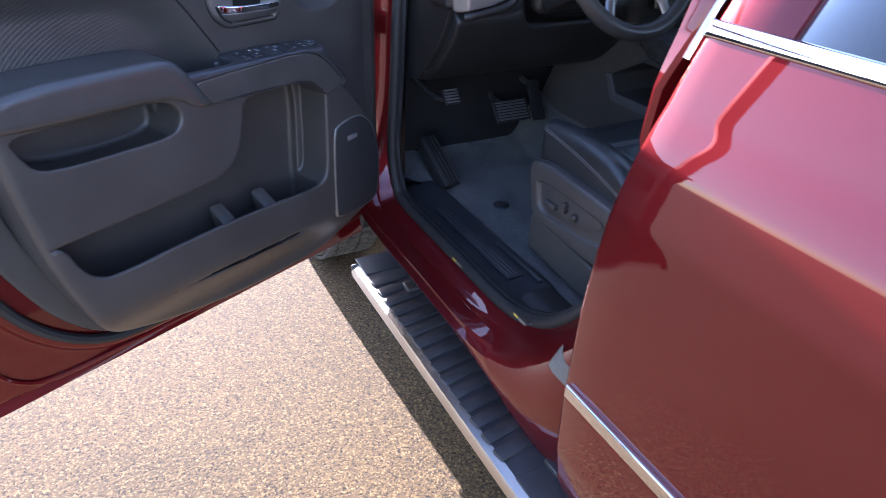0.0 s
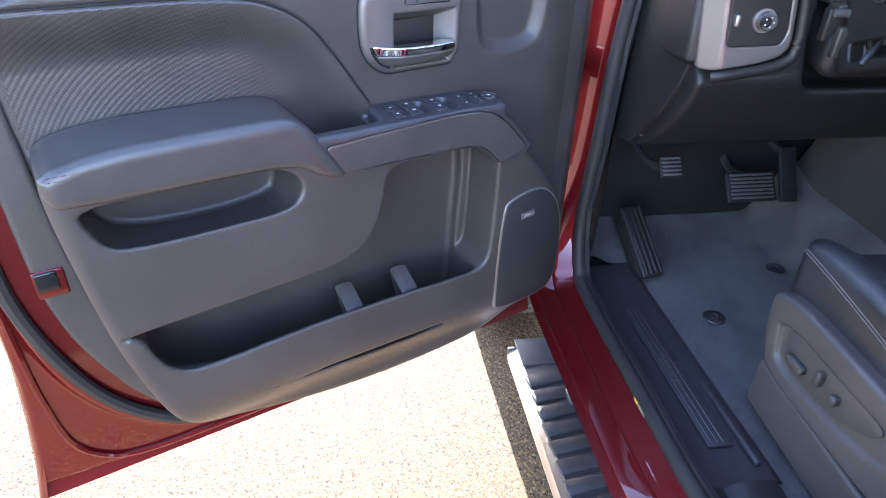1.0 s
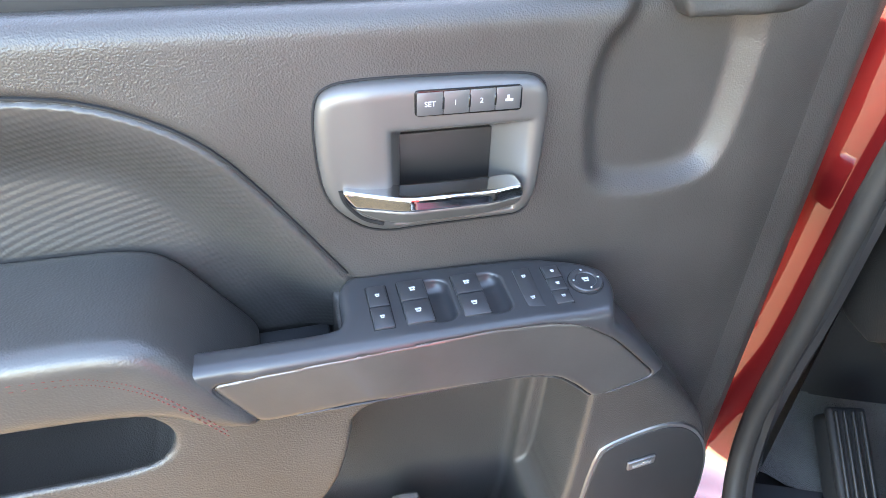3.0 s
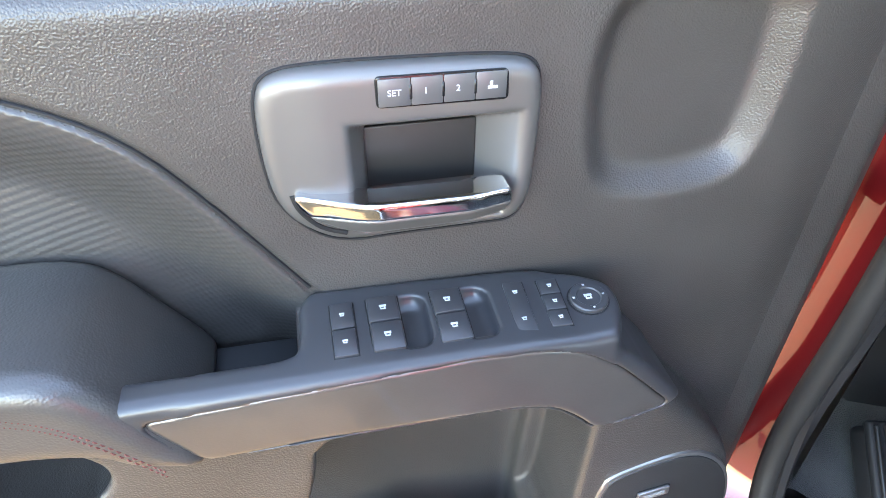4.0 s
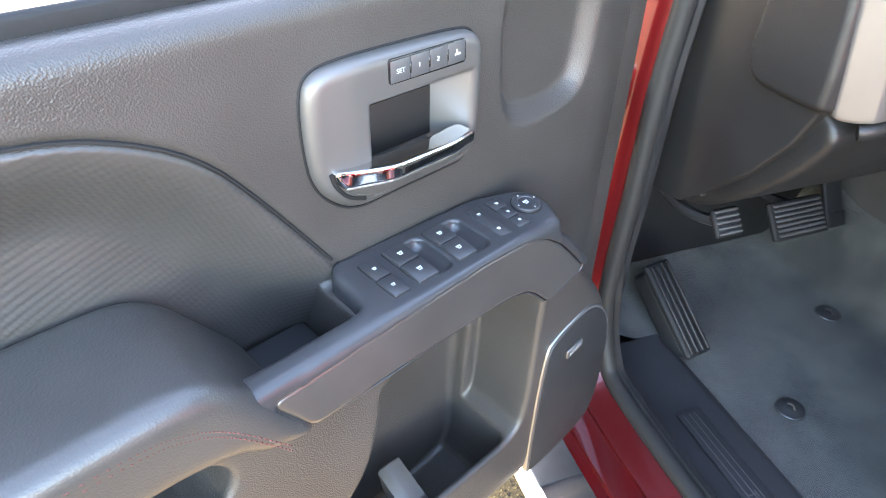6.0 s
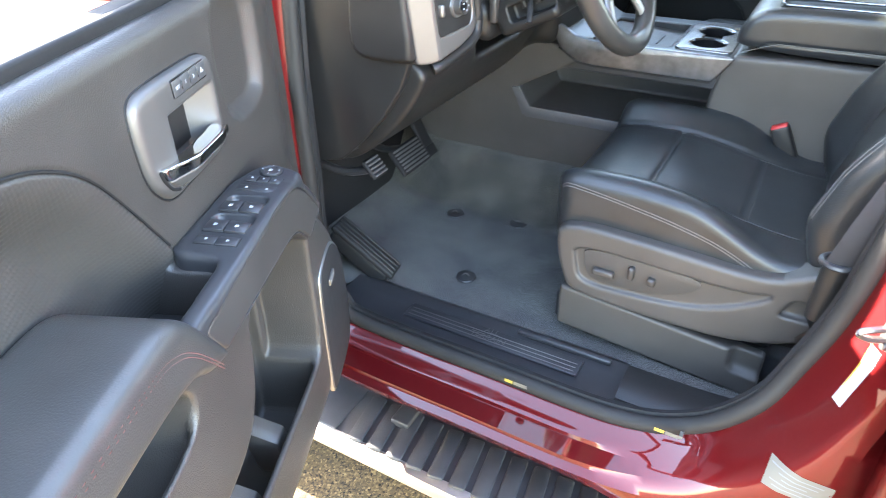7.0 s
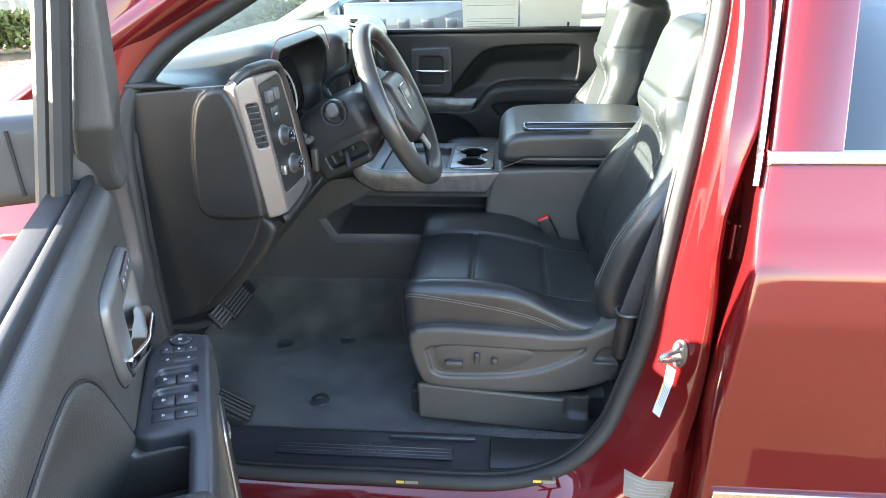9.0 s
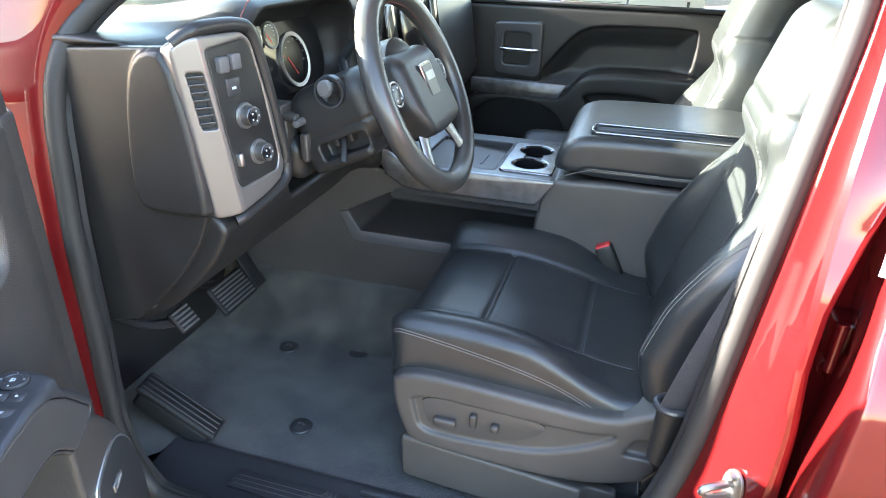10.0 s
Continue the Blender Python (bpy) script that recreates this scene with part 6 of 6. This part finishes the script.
nets("cup_surround", lambda x, y, z: smax(slab(poly(x, y, rounded([(0.015, 0.885), (0.155, 0.885), (0.155, 1.145), (0.015, 1.145)], 0.015)), z, 1.088, 1.0995, 0.003), -np.minimum(np.minimum(np.sqrt((x - 0.085) ** 2 + (y - 0.955) ** 2), np.sqrt((x - 0.085) ** 2 + (y - 1.075) ** 2)) - 0.044, np.maximum(np.abs(x - 0.085) - 0.022, np.abs(y - 1.015) - 0.06)), 0.003), (0.005, 0.875, 1.08), (0.165, 1.155, 1.105), 0.0033, SURROUND, console, "bright cup holder surround")
for yy in (0.955, 1.075):
    part("cup_well", lathe([(0.043, 0.0), (0.045, 0.003), (0.04, 0.0), (0.036, -0.05), (0.0, -0.05)], 28, Matrix.Translation((0.085, yy, 1.096)) @ pose(0, 0, 0, 90, 0, 0), caps=False), GLOSSBLACK, console, "dark cup holder well")
SLOT = rounded([(-0.372, 0.962), (-0.338, 0.908), (0.2, 0.908), (0.2, 1.047), (-0.215, 1.047)], 0.008)
nets("tunnel_bin", lambda x, y, z: smax(smax(poly(x, z, chaikin([(-0.62, 1.05), (-0.35, 1.10), (-0.26, 1.09), (0.15, 1.06), (0.15, 0.60), (-0.72, 0.60), (-0.78, 0.72)], 1)), np.abs(y - 1.0) - 0.20, 0.012), -slab(poly(x, z, SLOT), y, 0.7, 1.05, 0.003), 0.004), (-0.80, 0.785, 0.59), (0.16, 1.215, 1.10), 0.0065, PLASTIC_LOW, console, "grey console side with an open storage slot")
LIP = [(-0.392, 0.958), (-0.366, 0.962), (-0.334, 0.910), (0.14, 0.910), (0.14, 0.880), (-0.340, 0.877), (-0.356, 0.884)]
part("slot_lip", prism(LIP, 0.010, 0.003, 2, Matrix.Translation((0, 0.793, 0))), BUTTON, console, "pale grey lip of the storage slot")

# passenger door inner face
pdoor = thing("passenger_door", "closed passenger door with black inner panel", "truck door")
PB = chaikin([(0.49, 1.352), (0.20, 1.348), (0.105, 1.335), (0.04, 1.282), (-0.07, 1.135), (0.0, 1.10), (0.44, 1.10), (0.505, 1.18), (0.505, 1.33)], 1)


def pd(x, y, z):
    b = poly(x, z, PB)
    top = 1.875 + 0.012 * sstep(-0.002, 0.006, -b) + 0.035 * sstep(0.0, 0.08, -b)
    d = smax(np.abs(x + 0.0) - 0.62, smax(top - y, y - 1.96, 0.003), 0.01)
    d = smax(d, z - 1.405, 0.015)
    d = smax(d, 0.6 - z, 0.01)
    low = smax(poly(x, z, chaikin([(0.56, 1.190), (0.44, 1.192), (0.20, 1.192), (0.125, 1.175), (0.075, 1.118), (0.045, 1.085), (-0.25, 1.095), (-0.33, 1.05), (-0.40, 0.9), (-0.38, 0.66), (0.5, 0.66), (0.56, 0.9)], 2)), 1.80 - y, 0.02)
    d = smin(d, low, 0.01)
    d = smax(d, -slab(poly(x, z, chaikin([(0.02, 1.068), (-0.30, 1.062), (-0.33, 0.78), (0.4, 0.76), (0.45, 0.86), (0.10, 0.90)], 2)), y, 1.7, 1.88, 0.006), 0.006)
    d = smax(d, -slab(poly(x, z, chaikin([(0.125, 1.118), (0.40, 1.118), (0.41, 1.07), (0.39, 1.035), (0.19, 1.037), (0.145, 1.065)], 2)), y, 1.7, 1.87, 0.006), 0.006)
    return smax(d, y - 1.97, 0.003)


nets("door_panel", pd, (-0.64, 1.78, 0.59), (0.64, 1.98, 1.42), 0.008, PLASTIC, pdoor, "black moulded passenger door panel")
PBZ = rounded([(-0.229, 1.344), (-0.045, 1.350), (-0.043, 1.160), (-0.062, 1.142), (-0.216, 1.150), (-0.230, 1.175)], 0.02)
nets("handle_bezel", lambda x, y, z: smax(slab(poly(x, z, PBZ), y, 1.852, 1.89, 0.008), -smax(rbox(x, y, z, (-0.140, 1.85, 1.248), (0.052, 0.034, 0.060), 0.016), -10, 0.001), 0.005), (-0.24, 1.845, 1.13), (-0.03, 1.895, 1.36), 0.0042, PLASTIC_SMOOTH, pdoor, "satin black handle surround with a deep pocket")
part("release_handle", tube(catmull([(-0.205, 1.862, 1.246), (-0.19, 1.846, 1.246), (-0.12, 1.842, 1.246), (-0.070, 1.846, 1.246), (-0.058, 1.862, 1.246)], 5), 0.0075, 10), CHROME, pdoor, "chrome release lever")
part("trim_strip", prism(rounded([(-0.30, 1.142), (0.070, 1.138), (0.038, 1.082), (-0.30, 1.085)], 0.008), 0.03, 0.004, 2, Matrix.Translation((0, 1.795, 0))), PATTERN, pdoor, "silver patterned trim strip")
part("belt_seal", block(0.0, 1.90, 1.412, 1.2, 0.05, 0.015, 0.005), RUBBER, pdoor)
part("lock_pin", tube([(0.45, 1.885, 1.40), (0.45, 1.885, 1.44)], 0.005, 8), PLASTIC_SMOOTH, pdoor)
pg = raw("door_glass", [(-0.60, 1.95, 1.40), (0.62, 1.95, 1.40), (0.58, 1.74, 1.83), (-0.1, 1.74, 1.83)], [(0, 1, 2, 3)], GLASS, pdoor, "clear passenger window", smooth=False)
pg.visible_shadow = False
# far B-pillar trim, rear bench
part("far_pillar_trim", block(0.66, 1.84, 1.2, 0.12, 0.12, 1.3, 0.03), PLASTIC_LOW, truck, "grey pillar trim on the far side")
part("near_pillar_trim", block(0.67, 0.24, 1.2, 0.10, 0.06, 1.2, 0.02), PLASTIC, truck)
part("rear_side_trim", block(1.22, 1.875, 1.0, 1.0, 0.03, 0.84, 0.02), PLASTIC, truck, "dark trim behind the far pillar")
bench = thing("rear_bench", "dark rear bench seat in the shade", "truck seat")
part("cushion", block(1.35, 1.0, 0.88, 0.5, 1.5, 0.2, 0.05), LEATHER, bench)
part("backrest", block(1.6, 1.0, 1.2, 0.16, 1.5, 0.6, 0.05), LEATHER, bench)

# stickers on the pillar
AP_V = np.array(APERTURE[0])
AP_F = np.array(APERTURE[1])
AP_T = np.vstack([AP_F[:, [0, 1, 2]], AP_F[:, [0, 2, 3]]])


def jamb_y(x, z):
    """Outermost y of the painted opening at x, z."""
    a, b, c = (AP_V[AP_T[:, i]] for i in range(3))
    den = (b[:, 2] - c[:, 2]) * (a[:, 0] - c[:, 0]) + (c[:, 0] - b[:, 0]) * (a[:, 2] - c[:, 2])
    den = np.where(np.abs(den) < 1e-12, 1e-12, den)
    s = ((b[:, 2] - c[:, 2]) * (x - c[:, 0]) + (c[:, 0] - b[:, 0]) * (z - c[:, 2])) / den
    t = ((c[:, 2] - a[:, 2]) * (x - c[:, 0]) + (a[:, 0] - c[:, 0]) * (z - c[:, 2])) / den
    ok = (s >= -1e-6) & (t >= -1e-6) & (s + t <= 1 + 1e-6)
    y = (s * a[:, 1] + t * b[:, 1] + (1 - s - t) * c[:, 1])[ok]
    return y.min() if len(y) else 0.05


def wrap_on(name, dx, dz, sx, sz, mt, parent, ctr, turn, lift=0.0006):
    """Thin print that follows the painted surface."""
    ca, sa = math.cos(radians(turn)), math.sin(radians(turn))
    rails = []
    for i in range(13):
        r = []
        for j in range(7):
            px, pz = dx + sx * (i / 12 - 0.5), dz + sz * (j / 6 - 0.5)
            X, Z = ctr[0] + ca * px + sa * pz, ctr[1] - sa * px + ca * pz
            r.append((X, jamb_y(X, Z) - lift, Z))
        rails.append(np.array(r))
    return raw(name, *sheet(rails), mt, parent)


lab = thing("pillar_label", "curved white warning sticker with a yellow stripe", "sticker")
arc = catmull([(0.528, 0.0, 0.918), (0.524, 0.0, 0.886), (0.516, 0.0, 0.85), (0.505, 0.0, 0.812)], 9)

def ribbon(a, b, dy, name, mt, i0=0, i1=None):
    t = np.gradient(arc, axis=0)
    nrm = np.stack([t[:, 2], 0 * t[:, 0], -t[:, 0]], 1)
    nrm /= np.linalg.norm(nrm, axis=1)[:, None]
    rails = []
    for k in range(11):
        r = arc - nrm * 0.55 * (a + (b - a) * k / 10)
        r[:, 1] = [jamb_y(q[0], q[2]) - 0.0012 + dy for q in r]
        rails.append(r[i0:i1])
    return raw(name, *sheet(rails), mt, lab)


LABEL_PAPER = mat("bluish_label_paper", (0.42, 0.47, 0.52), 0.5, var=0.04)
ribbon(-0.010, 0.013, 0.0, "paper", LABEL_PAPER)
ribbon(-0.010, -0.0075, -0.0008, "stripe", YELLOW, 0, 22)
ribbon(-0.006, 0.004, -0.0008, "warning_field", YELLOW, 5, 10)
for k in range(4):
    ribbon(-0.004 + 0.004 * k, -0.0028 + 0.004 * k, -0.0008, "print_line", GREYINK, 12, 23)
tag = thing("data_label", "pale printed data label at the pillar foot", "sticker")
LABEL_AT = (0.494, 0.665)
wrap_on("paper", 0, 0, 0.098, 0.046, TAN_PAPER, tag, LABEL_AT, 4)
for k in range(5):
    wrap_on("print_line", -0.005 + 0.004 * (k % 2), 0.015 - 0.0075 * k, 0.08 - 0.02 * (k % 3), 0.0022, GREYINK, tag, LABEL_AT, 4, 0.0012)
# small stickers on the rocker
for sx, sz in ((-0.026, 0.620), (0.278, 0.640)):
    stick = thing("rocker_sticker", "small yellow and white sticker on the red rocker", "sticker", group="rocker stickers")
    wrap_on("yellow_field", -0.012, 0, 0.018, 0.008, FADED_YELLOW, stick, (sx, sz), 0)
    wrap_on("white_field", 0.014, 0, 0.030, 0.009, TAN_PAPER, stick, (sx, sz), 0)
# pillar plug
plug = part("pillar_plug", lathe([(0.0, -0.004), (0.006, -0.004), (0.007, -0.001), (0.012, -0.0015), (0.014, 0.0), (0.014, 0.006)], 20, pose(0.632, 0.146, 1.136)), PAINT, truck)
part("plug_ring", lathe([(0.016, 0.0), (0.017, -0.003), (0.020, -0.003), (0.021, 0.002)], 24, pose(0.632, 0.146, 1.136), caps=False), PAINT, truck)
part("grommet", lathe([(0.0, -0.005), (0.008, -0.005), (0.011, -0.002), (0.012, 0.004)], 20, pose(0.628, 0.146, 0.785)), RUBBER, truck, "black rubber grommet in the pillar")
for hz in (0.70, 1.20):
    hinge = part("rear_door_hinge", block(0.618, 0.125, hz, 0.034, 0.046, 0.058, 0.005), PAINT, truck, "painted rear door hinge")
    part("hinge_pin", tube([(0.606, 0.092, hz - 0.034), (0.606, 0.092, hz + 0.034)], 0.0065, 10), PAINT, hinge)
part("check_wire", tube(catmull([(0.606, 0.09, 0.735), (0.60, 0.085, 0.765), (0.606, 0.08, 0.785), (0.622, 0.078, 0.79)], 5), 0.0025, 6), PAINT, truck)

# ---- surroundings ----
LEAF = mat("hedge_leaf", (0.075, 0.085, 0.018), 0.6, var=0.4, vscale=3, color2=(0.13, 0.135, 0.035))
FENCE = mat("weathered_fence", (0.30, 0.25, 0.19), 0.8, var=0.25)


def build_hedge():
    rng = np.random.default_rng(4)
    n = 42000
    c = np.array([-12.0, 12.5])
    d = np.array([0.85, 0.53])
    d /= np.linalg.norm(d)
    q = np.array([-d[1], d[0]])
    a = rng.uniform(-16, 16, n)
    w = rng.uniform(-0.4, 0.4, n)
    z = GROUND_Z + 0.9 * rng.uniform(0.03, 1, n) ** 0.6 + 0.06 * np.sin(a * 3) * rng.uniform(0, 1, n)
    s = rng.uniform(0.05, 0.10, n)
    ctr = np.stack([c[0] + a * d[0] + w * q[0], c[1] + a * d[1] + w * q[1], z], 1)
    r1 = rng.normal(size=(n, 3))
    r1 /= np.linalg.norm(r1, axis=1)[:, None]
    r2 = np.cross(r1, rng.normal(size=(n, 3)))
    r2 /= np.linalg.norm(r2, axis=1)[:, None]
    s = s[:, None]
    vs = np.stack([ctr - r1 * s, ctr + r2 * s * 0.5, ctr + r1 * s, ctr - r2 * s * 0.5], 1).reshape(-1, 3)
    me = bpy.data.meshes.new("hedge")
    me.from_pydata(vs.tolist(), [], np.arange(4 * n).reshape(-1, 4).tolist())
    h = link("hedge", me, LEAF, smooth=False)
    tagged(h, "clipped green hedge along the lot", "hedge", kind="stuff")
    fence = thing("fence", "weathered slatted fence behind the hedge", "fence")
    for k in range(90):
        aa = -16 + k * 0.36
        p = c + d * aa + q * 1.2
        part("slat", block(0, 0, 0, 0.26, 0.03, 1.9, 0.004, 1, Matrix.Translation((p[0], p[1], 0.95)) @ Matrix.Rotation(math.atan2(d[1], d[0]), 4, "Z")), FENCE, fence, smooth=False)


build_hedge()


def build_window_papers():
    for x0, x1, lines in ((0.0, 0.238, 5), (0.246, 0.505, 0)):
        p = thing("window_paper", "white printed sheet taped to the passenger window", "paper sheet", group="window papers")
        mid = (x0 + x1) / 2
        tilt = math.degrees(math.atan2(0.21, 0.43))
        m = pose(mid, 1.872, 1.536, tilt, 0, 0)
        part("sheet", block(0, 0, 0, x1 - x0, 0.001, 0.30, 0, 1, m), WHITE, p, smooth=False)
        for k in range(lines):
            part("ruled_line", block(0, 0, 0, (x1 - x0) * 0.86, 0.0006, 0.0018, 0, 1, m @ Matrix.Translation((0, -0.001, -0.125 + 0.012 * k + (0.05 if k > 3 else 0)))), GREYINK, p, smooth=False)


build_window_papers()
DARKPAINT = mat("dark_grey_paint", (0.06, 0.075, 0.085), 0.3, 0.4, coat=0.8)
BODYWHITE = mat("white_car_paint", (0.7, 0.7, 0.69), 0.3, coat=0.8)


def parked_truck():
    t = thing("parked_pickup", "dark grey pickup parked beyond the passenger side", "truck", Matrix.Translation((-0.35, 4.6, 0)))
    part("tailgate", block(0, 0, 1.08, 1.62, 0.08, 0.62, 0.03), DARKPAINT, t)
    part("bed_side", block(-0.9, 1.1, 1.05, 0.16, 2.3, 0.75, 0.06), DARKPAINT, t)
    part("bed_side", block(0.9, 1.1, 1.05, 0.16, 2.3, 0.75, 0.06), DARKPAINT, t)
    part("bumper", block(0, -0.10, 0.66, 1.95, 0.22, 0.2, 0.04), STEEL, t)
    for k in range(6):
        part("raised_bar", block(-0.5 + 0.2 * k, -0.043, 1.22, 0.10, 0.012, 0.09, 0.006), DARKPAINT, t)
    pl = part("number_plate", block(0.05, -0.048, 0.98, 0.31, 0.01, 0.155, 0.004), WHITE, t, "white plate with plain bars")
    for k in range(2):
        part("plate_bar", block(0.05, -0.055, 1.01 - 0.06 * k, 0.22 - 0.1 * k, 0.003, 0.035, 0), GREYINK, pl, smooth=False)
    part("cab", block(0, 3.0, 1.45, 1.7, 1.6, 0.85, 0.15), DARKPAINT, t)
    part("rear_window", block(0, 2.19, 1.62, 1.4, 0.02, 0.36, 0.03), GLOSSBLACK, t)
    for sx in (-0.83, 0.83):
        part("tail_lamp", block(sx, -0.01, 0.98, 0.14, 0.08, 0.42, 0.03), RED_PLASTIC, t)
        for wy in (0.9, 4.2):
            w = part("tyre", lathe([(0.2, -0.13), (0.36, -0.13), (0.39, -0.08), (0.39, 0.08), (0.36, 0.13), (0.2, 0.13)], 32, Matrix.Translation((sx, wy, 0.41)) @ pose(0, 0, 0, 0, 0, 90)), TYRE, t)


parked_truck()


def parked_car(loc, yaw, mt, label):
    c = thing("parked_car", label, "car", pose(*loc, 0, 0, yaw), group="parked cars")
    nets("body", lambda x, y, z: smin(rbox(x, y, z, (0, 0, 0.62), (2.2, 0.9, 0.34), 0.2), rbox(x - 0.25 * 0, y, z + 0.18 * np.abs(x - 0.2), (0.2, 0, 1.1), (1.25, 0.78, 0.42), 0.25), 0.12), (-2.3, -1.0, 0.2), (2.3, 1.0, 1.6), 0.07, mt, c)
    for s in (-1, 1):
        part("side_window", block(0.2, s * 0.775, 1.16, 1.7, 0.02, 0.34, 0.05), GLOSSBLACK, c)
        for wx in (-1.35, 1.4):
            part("tyre", lathe([(0.18, -0.1), (0.31, -0.1), (0.33, -0.06), (0.33, 0.06), (0.31, 0.1), (0.18, 0.1)], 28, Matrix.Translation((wx, s * 0.84, 0.35))), TYRE, c)
            part("rim", lathe([(0.0, -0.06), (0.2, -0.08), (0.21, 0.08), (0.0, 0.06)], 24, Matrix.Translation((wx, s * 0.86, 0.35))), ALU, c)


parked_car((-9.5, 6.5, 0.0), 25, BODYWHITE, "white car parked ahead near the hedge")
